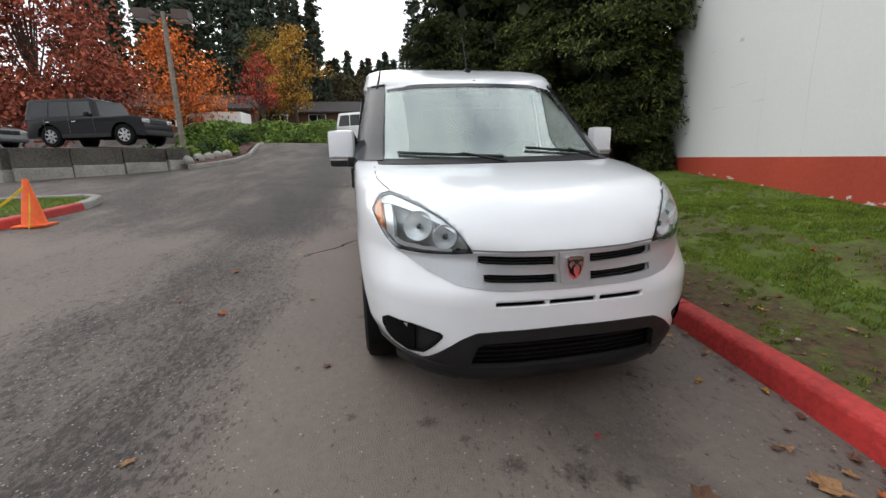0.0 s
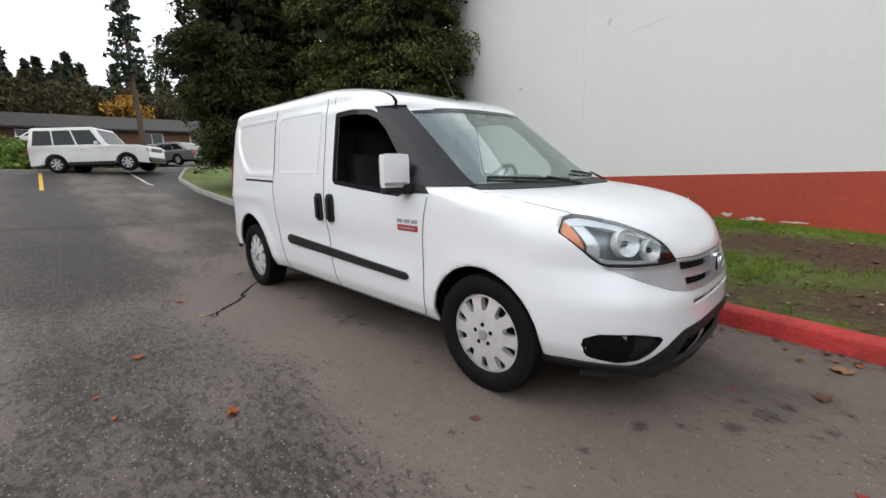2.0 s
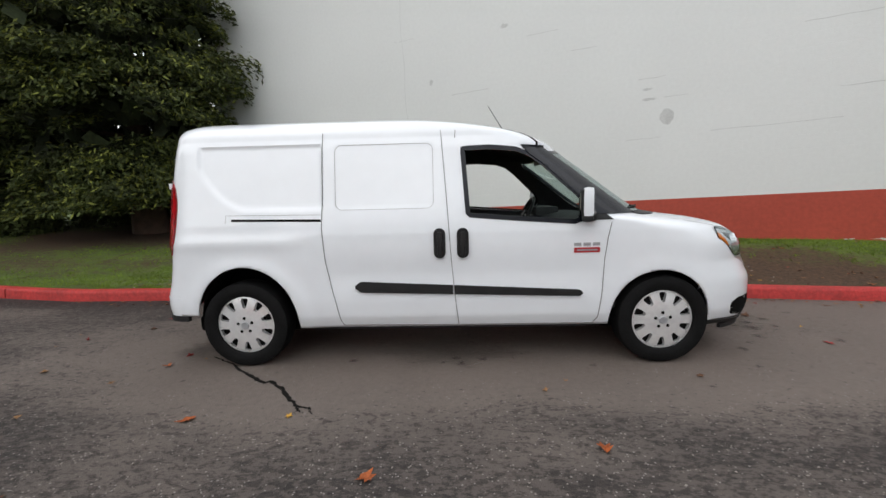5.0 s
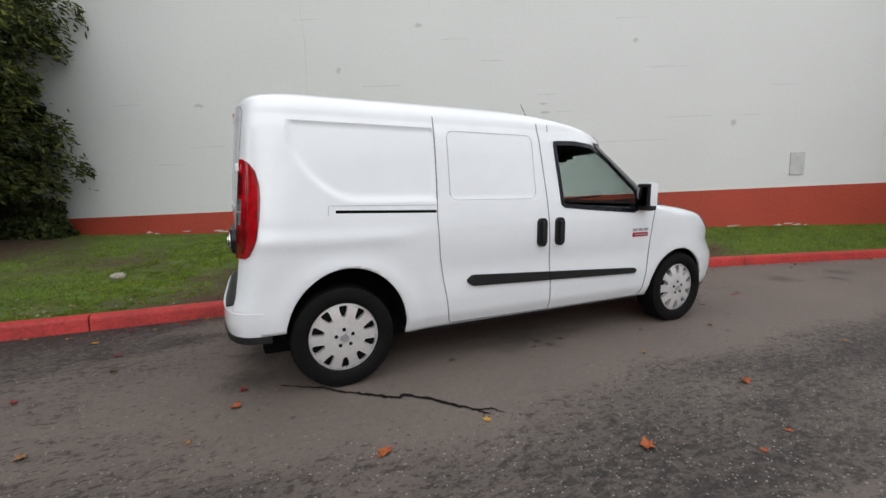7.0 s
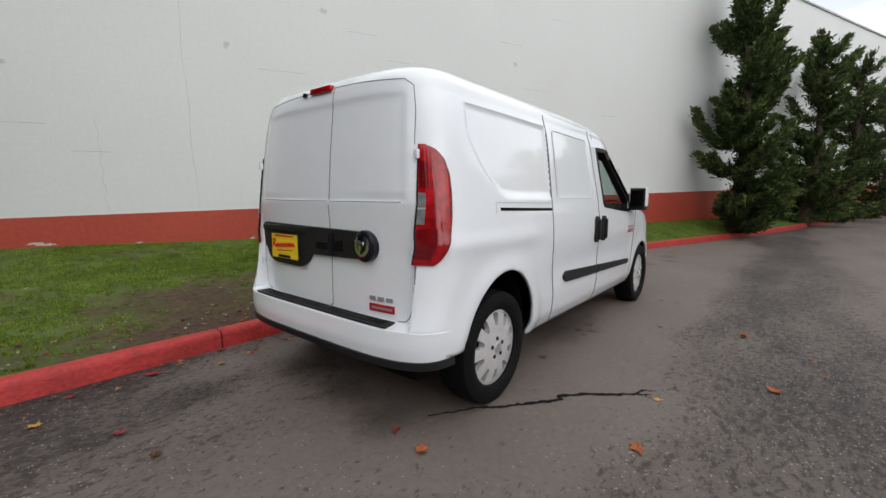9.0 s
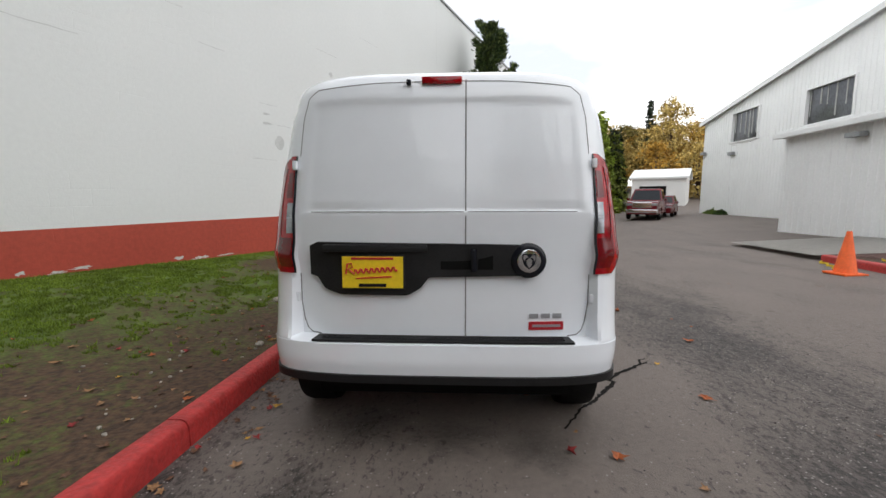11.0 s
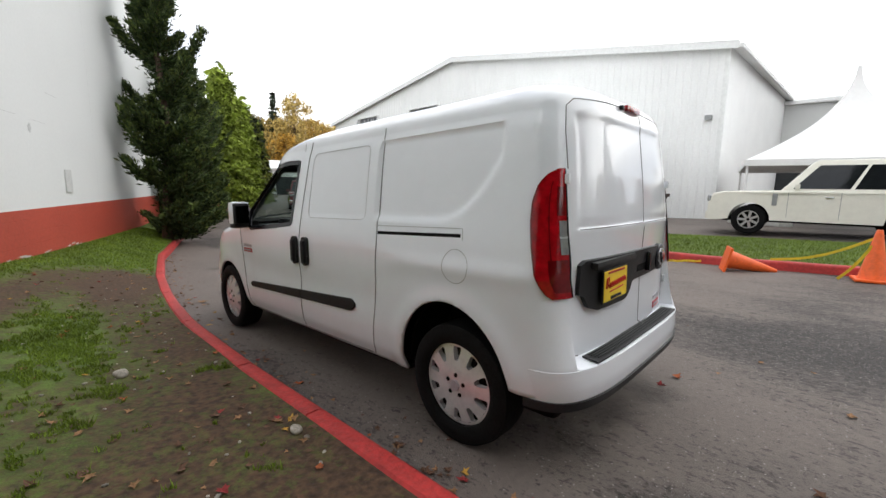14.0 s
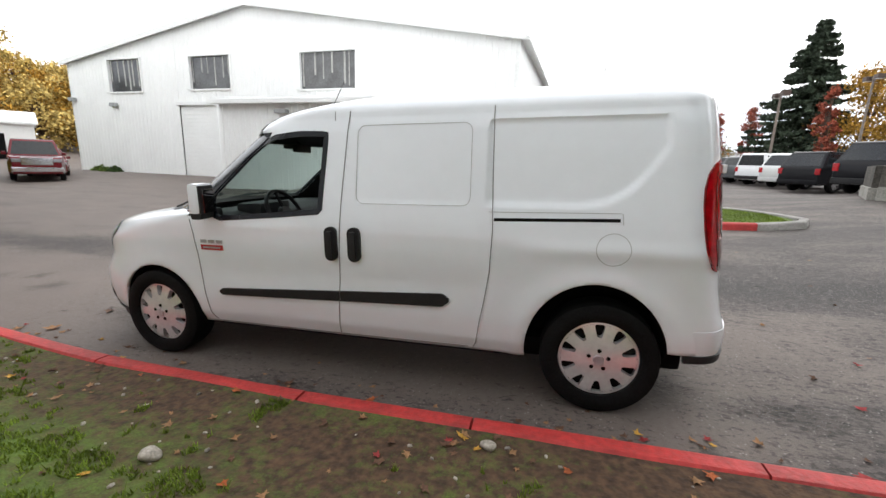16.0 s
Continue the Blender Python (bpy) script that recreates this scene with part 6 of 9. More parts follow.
def cypress(x, y, h, r, clear, seed, n, size, mats, label, z=None, group="", power=0.62, name="conifer"):
    """A dense conifer: upswept flat sprays set in lumps round a bare trunk foot."""
    rng = np.random.default_rng(seed)
    z0 = (lawn_z(x, y) if z is None else z) - 0.1
    t = thing(name, pose(x, y, z0), label, "tree", group)
    top = h - 0.3
    tb = trunk_mesh([(0.05 * math.sin(i), 0.05 * math.cos(i * 1.3), top * i / 7) for i in range(8)], 0.016 * h + 0.08, 0.04)
    pts, core, tips, dirs = [], [], [], []
    lumps = int(30 * h)
    for i in range(lumps):
        f = rng.uniform(0, 1) ** 1.2
        zz = clear + (h - clear) * f
        R = r * (1 - f) ** power * min(1.0, 0.62 + 2.2 * f) + 0.12
        a = rng.uniform(0, 2 * math.pi)
        R *= 0.82 + 0.50 * noise.noise((math.cos(a) * 2.0 + seed, math.sin(a) * 2.0, zz * 0.8))
        rr = R * rng.uniform(0.55, 1.0) ** 0.5
        c = np.array((rr * math.cos(a), rr * math.sin(a), zz - 0.15 * rr))
        k = max(4, int(n / lumps))
        wide = (0.24 + 0.014 * h) * rng.uniform(0.6, 1.3)
        out = np.array((math.cos(a), math.sin(a), 0.0))
        # a bough: sprays fan out from its foot and hang at their ends
        s1 = rng.uniform(-1, 1, k)
        d = np.outer(s1 * wide * 1.25, out) + np.outer(rng.normal(size=k) * wide * 0.75 * (1.1 - 0.4 * s1), (-math.sin(a), math.cos(a), 0))
        d[:, 2] += rng.normal(size=k) * wide * 0.20 - 0.35 * wide * (s1 + 0.4) ** 2
        pts.append(c + d)
        q = np.outer(np.ones(k), out * 0.9) + np.outer(rng.normal(size=k) * 0.5, (-math.sin(a), math.cos(a), 0))
        q[:, 2] -= 0.25 + 0.45 * s1
        dirs.append(q)
        # yellow-green outer tips; upper sprays get it too, as sunlight put into the colour
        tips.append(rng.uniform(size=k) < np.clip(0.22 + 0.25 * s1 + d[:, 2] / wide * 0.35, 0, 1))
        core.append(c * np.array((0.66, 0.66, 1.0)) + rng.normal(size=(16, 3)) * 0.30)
        if i % 7 == 0:
            add_limb(tb, [(0, 0, max(0.3, zz - 0.25 * rr)), tuple(c * np.array((0.6, 0.6, 1))), tuple(c)], 0.05, 0.012, 5)
    part("trunk", tb, M_BARK, t, "brown fibrous trunk with limbs", smooth=50)
    P, T, D = np.concatenate(pts), np.concatenate(tips), np.concatenate(dirs)
    ok = P[:, 2] > clear * 0.55
    P, T, D = P[ok], T[ok], D[ok]
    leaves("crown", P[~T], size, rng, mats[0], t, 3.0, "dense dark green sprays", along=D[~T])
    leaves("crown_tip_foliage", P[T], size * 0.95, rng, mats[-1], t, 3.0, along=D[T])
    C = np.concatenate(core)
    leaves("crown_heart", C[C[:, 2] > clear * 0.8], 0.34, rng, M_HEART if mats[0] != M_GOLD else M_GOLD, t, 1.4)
    return t


def juniper(x, y, h, seed, n, label):
    """A wind-swept juniper: a dense foot, then tiers of upswept plumes, ragged and open at the top."""
    rng = np.random.default_rng(seed)
    z0 = lawn_z(x, y) - 0.1
    t = thing("juniper", pose(x, y, z0), label, "tree", "junipers along the wall")
    tb = trunk_mesh([(0.10 * math.sin(i * 0.9), 0.08 * math.cos(i), h * 0.95 * i / 8) for i in range(9)], 0.15, 0.03)
    pts, tips, dirs = [], [], []
    arms = int(7.2 * h)
    for i in range(arms):
        f = (i + rng.uniform(0, 1)) / arms
        zz = 0.15 + (h - 0.9) * f
        a = rng.uniform(0, 2 * math.pi)
        L = (1.35 * (1 - f) ** 0.8 + 0.45) * rng.uniform(0.65, 1.05)
        if f > 0.5 and rng.uniform() < 0.22:
            L *= 1.75
        rise = rng.uniform(0.15, 0.5) + 0.45 * f
        path = []
        for k in range(7):
            s = k / 6
            path.append((L * s * math.cos(a + 0.4 * s), L * s * math.sin(a + 0.4 * s), zz + L * rise * s ** 2.2 - 0.10 * L * math.sin(math.pi * s)))
        add_limb(tb, path, 0.04, 0.008, 5)
        m = int(6 + 9 * L)
        for s in np.linspace(0.12, 1.0, m):
            c = np.array([np.interp(s, np.linspace(0, 1, 7), [p[j] for p in path]) for j in range(3)])
            k = max(5, int(n / arms / 12))
            w = 0.125 * (1.25 - 0.8 * s)
            d = rng.normal(size=(k, 3)) * np.array((w, w, w * 0.6))
            pts.append(c + d + np.array((0, 0, 0.03)))
            q = np.outer(np.ones(k), (math.cos(a + 0.4 * s) * 0.8, math.sin(a + 0.4 * s) * 0.8, 0.35 + rise * s)) + d * 3.0
            dirs.append(q)
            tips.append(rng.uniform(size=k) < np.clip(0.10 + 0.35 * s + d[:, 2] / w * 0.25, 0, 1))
    part("trunk", tb, M_BARK, t, smooth=50)
    P, T, D = np.concatenate(pts), np.concatenate(tips), np.concatenate(dirs)
    ok = P[:, 2] > 0.12
    P, T, D = P[ok], T[ok], D[ok]
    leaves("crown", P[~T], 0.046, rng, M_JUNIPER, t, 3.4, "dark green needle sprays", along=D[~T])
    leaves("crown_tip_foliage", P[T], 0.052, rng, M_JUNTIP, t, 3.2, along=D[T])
    return t


def fir(x, y, h, r, seed, n, size, mtl, label, z=None, bare=0.1, sparse=0.0, group="far firs"):
    """A spired fir: whorls of drooping boughs that shorten to the top."""
    rng = np.random.default_rng(seed)
    z0 = (float(ground_z(x, y)) if z is None else z) - 0.2
    t = thing("fir_tree", pose(x, y, z0), label, "tree", group)
    part("trunk", trunk_mesh([(0, 0, h * i / 6) for i in range(7)], 0.012 * h + 0.08, 0.03, 7), M_BARK, t)
    tiers = int(h * 1.5)
    pts = []
    per = max(6, n // (tiers * 8))
    for i in range(tiers):
        f = bare + (1 - bare) * (i + 0.5) / tiers
        zz = h * f
        for k in range(8):
            if rng.uniform() < sparse:
                continue
            a = rng.uniform(0, 2 * math.pi)
            L = (r * (1 - f) ** 0.8 + 0.15) * rng.uniform(0.55, 1.1)
            s = rng.uniform(0.1, 1, per)
            c = np.stack([L * s * math.cos(a), L * s * math.sin(a), zz - 0.25 * L * s + 0.12 * L * s ** 3], 1)
            pts.append(c + rng.normal(size=(per, 3)) * np.array((0.12, 0.12, 0.06)) * (0.5 + 0.03 * h))
    leaves("crown", np.concatenate(pts), size, rng, mtl, t, 2.0)
    return t


def broadleaf(x, y, h, r, seed, n, size, mtl, label, z=None, foot=0.25, group="", tall=1.0):
    """A broad crown of leaf clusters on forked limbs, uneven with gaps."""
    rng = np.random.default_rng(seed)
    z0 = (float(ground_z(x, y)) if z is None else z) - 0.2
    t = thing("broadleaf_tree", pose(x, y, z0), label, "tree", group)
    bm = trunk_mesh([(0.04 * i * rng.normal(), 0.04 * i * rng.normal(), h * 0.6 * i / 5) for i in range(6)], 0.018 * h + 0.05, 0.05, 8)
    pts = []
    k = 46
    for i in range(k):
        a, f = rng.uniform(0, 2 * math.pi), rng.uniform(0, 1)
        zz = h * (foot + (1 - foot) * f)
        R = r * math.sin(math.pi * (0.18 + 0.80 * f)) ** 0.7 * rng.uniform(0.3, 1.05)
        c = np.array((R * math.cos(a), R * math.sin(a), zz))
        add_limb(bm, [(0, 0, h * (foot * 0.8 + 0.4 * f * (1 - foot))), tuple(c * np.array((0.5, 0.5, 0.96))), tuple(c)], 0.05, 0.01, 4)
        pts.append(c + rng.normal(size=(int(2.2 * n) // k, 3)) * np.array((1, 1, 0.75)) * r * 0.17)
    part("trunk", bm, M_BARK, t, "trunk with forked limbs")
    leaves("crown", np.concatenate(pts), size * 0.62, rng, mtl, t, 1.5)
    return t


def shrub(x, y, r, h, seed, n, size, mtl, label, z=None, name="shrub"):
    rng = np.random.default_rng(seed)
    z0 = (float(ground_z(x, y)) if z is None else z) - 0.05
    t = thing(name, pose(x, y, z0), label, "shrub")
    d = rng.normal(size=(n, 3))
    d /= np.linalg.norm(d, axis=1)[:, None]
    d[:, 2] = np.abs(d[:, 2])
    rad = np.array([0.8 + 0.3 * noise.noise((q[0] * 2 + seed, q[1] * 2, q[2] * 2)) for q in d]) * rng.uniform(0.6, 1.0, n)
    P = d * rad[:, None] * np.array((r, r, h))
    bm = bmesh.new()
    for i in range(7):
        a = 2 * math.pi * i / 7
        add_limb(bm, [(0, 0, 0), (0.3 * r * math.cos(a), 0.3 * r * math.sin(a), 0.4 * h), (0.6 * r * math.cos(a), 0.6 * r * math.sin(a), 0.7 * h)], 0.02, 0.006, 5)
    part("stems", bm, M_BARK, t)
    leaves("foliage", P, size, rng, mtl, t, 1.6)
    return t


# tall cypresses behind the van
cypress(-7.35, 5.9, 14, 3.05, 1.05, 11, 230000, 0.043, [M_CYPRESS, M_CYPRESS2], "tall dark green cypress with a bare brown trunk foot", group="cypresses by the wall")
cypress(-12.3, 3.4, 15, 2.5, 1.2, 12, 150000, 0.052, [M_CYPRESS, M_CYPRESS], "tall very dark cypress on the lawn", group="cypresses by the wall")
cypress(-11.6, 6.3, 14, 2.8, 1.2, 13, 60000, 0.085, [M_CYPRESS, M_CYPRESS], "tall dark cypress behind the others", group="cypresses by the wall")
for i, (x, y, r, h) in enumerate(((-6.6, 8.0, 0.9, 1.4), (-5.5, 6.35, 0.6, 0.95), (-7.7, 7.6, 1.0, 1.5), (-9.2, 7.2, 1.1, 1.5), (-10.2, 5.6, 1.0, 1.3), (-9.0, 8.6, 1.2, 1.7))):
    shrub(x, y, r, h, 30 + i, 5200, 0.06, M_CYPRESS, "dark green shrub under the cypress", z=lawn_z(x, y))
# junipers along the wall
for i, (x, h, n) in enumerate(((11.6, 8.3, 62000), (16.2, 6.9, 28000), (19.4, 6.6, 14000), (23.0, 6.3, 11000))):
    juniper(x, 3.55 - 0.39 * x, h, 50 + i, n, "dark green ragged juniper with upswept arms by the wall")
for i, (x, y, h, r) in enumerate(((29.0, -8.6, 9.5, 2.3), (33.5, -11.4, 8.3, 2.1), (37.5, -14.2, 7.6, 2.0))):
    cypress(x, y, h, r, 0.2, 70 + i, 16000, 0.13, [M_GOLD, M_GOLD] if i < 2 else [M_CYPRESS2, M_GOLD], "yellow-green columnar conifer beside the road", z=-0.4, group="columnar conifers", power=0.8)

# trees far behind the van
broadleaf(-23.2, -17.7, 9.5, 4.2, 80, 7000, 0.26, M_REDLEAF, "dark red maple above the car park", z=2.6, foot=0.12)
broadleaf(-31.7, -14.1, 7.6, 3.4, 81, 2600, 0.26, M_ORANGELEAF, "orange autumn tree behind the lamp post", z=3.0, foot=0.2)
broadleaf(-43.6, -7.4, 9.4, 3.2, 82, 2400, 0.28, M_YELLOWLEAF, "yellow and orange autumn tree by the long building", foot=0.25)
broadleaf(-35.2, -9.1, 6.6, 2.0, 83, 600, 0.25, M_BRIGHTRED, "small bright red tree", foot=0.3)
broadleaf(-46.3, -10.5, 9.5, 3.2, 84, 3600, 0.28, M_OLIVELEAF, "olive brown tree behind the building", foot=0.15)
for i, (x, y, h, r, s) in enumerate(((-40.6, -24.5, 26, 3.8, 0.3), (-37, -30, 25, 4.0, 0.3), (-46.5, -13.6, 27, 3.8, 0.1), (-51.0, -19.4, 30, 4.2, 0.05), (-48, -26, 28, 3.6, 0.4), (-57.4, -9.6, 27, 2.8, 0.35), (-61.8, -6.7, 22, 2.3, 0.4), (-53, -14, 25, 3.4, 0.2))):
    fir(x, y, h, r, 90 + i, 5200, 0.36, M_FIR, "tall dark fir behind the car park", bare=0.12, sparse=s)
fir(-38.6, 4.7, 14.5, 2.3, 99, 2600, 0.26, M_FIR, "thin ragged fir with a bare lower trunk", bare=0.42, sparse=0.4)
rf = random.Random(8)
for i in range(16):
    y = -35 + i * 1.8
    fir(-64 - rf.uniform(0, 9), y + rf.uniform(-1, 1), rf.uniform(20, 29) - max(0, y + 14) * 0.55, rf.uniform(3.0, 4.2), 700 + i, 1500, 0.55, M_FAR if i % 3 else M_FIR, "tall dark fir in the wood behind the houses", bare=0.02)
for i in range(54):
    y = -32 + i * 1.25
    fir(-92 + rf.uniform(-9, 9), y + rf.uniform(-1, 1), rf.uniform(8.5, 13.5), rf.uniform(2.4, 3.4), 120 + i, 900, 0.62, (M_FAR, M_FIR, M_FAROLIVE, M_FAR)[i % 4], "distant green fir on the skyline", bare=0.0)
for i, (x, y) in enumerate(((-76, 9.9), (-74, 2.0), (-78, 15), (-75, -4), (-79, 6), (-80, 11), (-82, -1))):
    broadleaf(x, y, 8 if i else 7, 3.0, 160 + i, 1100, 0.5, M_YELLOWLEAF if i == 0 else M_FAROLIVE, "distant yellow autumn tree" if i == 0 else "distant olive brown autumn tree", foot=0.1)

# closed wood behind the houses
for i in range(34):
    y = -34 + i * 2.1
    fir(-86 + rf.uniform(-4, 4), y + rf.uniform(-0.8, 0.8), rf.uniform(8.5, 12.0), rf.uniform(3.0, 3.8), 300 + i, 1000, 0.62, (M_FAR, M_FAROLIVE, M_FAR)[i % 3], "green fir in the closed wood behind the houses", bare=0.0)
    broadleaf(-84 + rf.uniform(-3, 3), y + 1.0, rf.uniform(6.0, 8.5), 3.2, 340 + i, 700, 0.6, (M_FAROLIVE, M_FAR, M_FAR)[i % 3], "olive green tree in the closed wood", foot=0.02)

# wooded hill beyond the warehouse
rh = random.Random(5)
for i in range(58):
    x, y = 56 + rh.uniform(0, 40), -23 - rh.uniform(0, 30)
    broadleaf(x, y, rh.uniform(6, 10), rh.uniform(2.6, 4.0), 200 + i, 1100, 0.48, rh.choice((M_HILLYELLOW, M_HILLYELLOW, M_HILLYELLOW, M_OLIVELEAF, M_YELLOWLEAF)), "yellow autumn tree on the hill", z=1.0 + (x - 58) * 0.18 + (-26 - y) * 0.06, foot=0.05, group="trees on the hill")
fir(72, -32, 15, 2.2, 240, 1500, 0.4, M_FIR, "dark fir on the hill", z=3.0)
broadleaf(66, -33, 14.5, 3.2, 241, 2000, 0.45, M_HILLYELLOW, "tall yellow autumn tree on the hill", z=2.5)

# trees beyond the sales lot
fir(-29.2, -57.8, 16.2, 7.2, 250, 26000, 0.38, M_FIR, "big dark fir beyond the car lot", z=2.4, bare=0.03)
broadleaf(-26.9, -48.6, 7.4, 1.1, 251, 1500, 0.26, M_REDLEAF, "slim red-brown tree in the car lot", z=2.4, foot=0.10)
broadleaf(-23.5, -69.0, 7.0, 1.2, 252, 1200, 0.3, M_REDLEAF, "slim red-brown tree in the car lot", z=2.6, foot=0.10)
broadleaf(-29.5, -73.4, 8.2, 1.5, 258, 1400, 0.3, M_REDLEAF, "slim red-brown tree in the car lot", z=2.6, foot=0.10)
broadleaf(-33.0, -53.8, 9.6, 4.0, 253, 4200, 0.30, M_YELLOWLEAF, "yellow autumn tree beyond the car lot", z=2.4, foot=0.15)
for i, (x, y) in enumerate(((-38, -57), (-43, -52), (-27, -84), (-20, -88), (-14, -92), (-24, -80))):
    broadleaf(x, y, 8 if i < 2 else 5.5, 3.5, 254 + i, 1500, 0.4, (M_YELLOWLEAF, M_OLIVELEAF, M_OLIVELEAF, M_YELLOWLEAF, M_OLIVELEAF, M_ORANGELEAF)[i], "autumn tree beyond the car lot", z=2.2, foot=0.15)


# ---- other vehicles ----
def car_paint(name, c, metal=0.0):
    dark = max(c) < 0.05
    return mat(name, c, rough=0.25, vary=0.04, coat=0.05 if dark else 0.25, spec=0.15 if dark else 0.3, metal=metal)


M_CREAM = car_paint("cream_car_paint", (0.80, 0.78, 0.69))
M_CARBLACK = car_paint("black_car_paint", (0.012, 0.012, 0.014))
M_CARSILVER = car_paint("pale_silver_paint", (0.62, 0.63, 0.62), 0.2)
M_CARWHITE = car_paint("white_car_body_paint", (0.75, 0.76, 0.77))
M_CARRED = car_paint("dark_red_paint", (0.13, 0.010, 0.014))
M_CARBLUE = car_paint("blue_car_paint", (0.02, 0.06, 0.22))
M_CARGREY = car_paint("grey_car_paint", (0.10, 0.105, 0.11), 0.3)
M_RIM = mat("alloy_rim", (0.6, 0.6, 0.61), rough=0.3, metal=0.8, vary=0.06)


def simple_wheel(parent, x, y, z, s, R):
    w = 0.11
    bm = lathe([(R * 0.62, -w), (R * 0.9, -w), (R, -w * 0.6), (R, w * 0.6), (R * 0.9, w), (R * 0.62, w), (R * 0.60, 0.0)], 28)
    k = Matrix.Translation((x, y, z)) @ Matrix.Diagonal((1, s, 1, 1))
    bmesh.ops.transform(bm, matrix=k, verts=bm.verts[:])
    bmesh.ops.recalc_face_normals(bm, faces=bm.faces[:])
    wh = part("wheel", bm, M_RUBBER, parent, smooth=40)
    bm = lathe([(0.0, 0.02), (R * 0.6, 0.02), (R * 0.6, 0.0), (0.0, 0.0)], 24)
    bmesh.ops.transform(bm, matrix=k, verts=bm.verts[:])
    bmesh.ops.recalc_face_normals(bm, faces=bm.faces[:])
    part("wheel_well", bm, M_DARK, wh)
    bm = bmesh.new()
    for i in range(7):
        a = 2 * math.pi * i / 7
        add_box(bm, (0.34 * R * math.cos(a), 0.075, 0.34 * R * math.sin(a)), (0.50 * R, 0.04, 0.15 * R), 0.0, Matrix.Rotation(-a, 4, "Y"))
    for i in range(24):
        a0, a1 = 2 * math.pi * i / 24, 2 * math.pi * (i + 1) / 24
        q = [(R * f * math.cos(a), 0.09, R * f * math.sin(a)) for f, a in ((0.56, a0), (0.64, a0), (0.64, a1), (0.56, a1))]
        bm.faces.new([bm.verts.new(v) for v in q])
    bmesh.ops.transform(bm, matrix=k, verts=bm.verts[:])
    part("rim", bm, M_RIM, wh)
    return wh


def car(name, m, label, L, W, H, paint, wheelbase, R, belt, hood, cabin, category="car", group="", cladding=False, bed=None, detail=True):
    """A car with its nose to +x: lower body, cabin with tumblehome, glass, lamps, wheels.
    hood: height of the bonnet; cabin: x of screen foot, screen head, tail head, tail foot, as shares of the length from the nose."""
    t = thing(name, m, label, category, group)
    f, r = L / 2, -L / 2
    zb = R * 0.85
    x = [f - c * L for c in cabin]
    if bed:
        top = [(r, belt - 0.02)]
    else:
        top = [(r + 0.02, belt)]
    prof = [(f - 0.04, zb), (f, zb + 0.12), (f - 0.02, hood - 0.22), (f - 0.10, hood - 0.06), (f - 0.35, hood), (x[0], belt), (r + 0.06, belt), (r, belt - 0.12), (r, zb + 0.1), (r + 0.05, zb)]
    bm = bmesh.new()
    # wheel arches are part of the outline
    ax = [f - (L - wheelbase) * 0.45, f - (L - wheelbase) * 0.45 - wheelbase]
    low = []
    for cx in (ax[1], ax[0]):
        low += [(cx + R * 1.16 * math.cos(a), max(zb, R + R * 1.16 * math.sin(a))) for a in np.linspace(math.pi, 0, 13)]
    poly = prof[:-1] + [prof[-1]] + low
    add_prism(bm, poly, -W / 2, W / 2, "y")
    sharp = [e for e in bm.edges if abs(abs(e.verts[0].co.y) - W / 2) < 1e-4 and abs(e.verts[0].co.y - e.verts[1].co.y) < 1e-4 and max(e.verts[0].co.z, e.verts[1].co.z) > R * 2.35]
    bmesh.ops.bevel(bm, geom=sharp, offset=0.07, segments=3, profile=0.6, affect="EDGES")
    for v in bm.verts:
        if v.co.x > f - 0.5:
            v.co.y *= 1 - 0.16 * smoothstep(f - 0.5, f, v.co.x)
        if v.co.x < r + 0.3:
            v.co.y *= 1 - 0.08 * smoothstep(r + 0.3, r, v.co.x)
    body = part("body", bm, paint, t, smooth=30)
    ztop = H

    def side_y(z):
        return W / 2 * (1 - 0.04) - (z - belt) / (ztop - belt) * W * 0.09
    cab = [(x[0], belt - 0.05), (x[1], ztop - 0.05), (x[1] - 0.12, ztop), (x[2] + 0.1, ztop), (x[2], ztop - 0.05), (x[3], belt - 0.05)]
    bm = bmesh.new()
    add_prism(bm, cab, -W / 2, W / 2, "y")
    for v in bm.verts:
        v.co.y = math.copysign(side_y(v.co.z), v.co.y)
    bmesh.ops.bevel(bm, geom=[e for e in bm.edges if e.verts[0].co.z > belt or e.verts[1].co.z > belt], offset=0.05, segments=2, profile=0.6, affect="EDGES")
    part("cabin", bm, paint, body, smooth=35)

    def edge(z, a, b):
        return a[0] + (b[0] - a[0]) * (z - a[1]) / (b[1] - a[1])
    z0, z1 = belt + 0.04, ztop - 0.13
    xa = lambda z: edge(z, cab[0], cab[1]) - 0.16
    xb = lambda z: edge(z, cab[5], cab[4]) + 0.14
    span0, span1 = (xb(z0), xa(z0)), (xb(z1), xa(z1))
    cutsx = [0.0, 0.31, 0.64, 1.0] if not bed else [0.0, 0.45, 1.0]
    for s in (1, -1):
        for c0, c1 in zip(cutsx, cutsx[1:]):
            g = 0.012
            q = [(span0[0] + (span0[1] - span0[0]) * (c0 + g), z0), (span0[0] + (span0[1] - span0[0]) * (c1 - g), z0), (span1[0] + (span1[1] - span1[0]) * (c1 - g), z1), (span1[0] + (span1[1] - span1[0]) * (c0 + g), z1)]
            bm = bmesh.new()
            add_prism(bm, q, s * 1.0, s * 1.03, "y")
            for v in bm.verts:
                v.co.y = s * (side_y(v.co.z) + (0.006 if abs(v.co.y) > 1.01 else -0.02))
            part("side_window", bm, M_DARKGLASS, body)
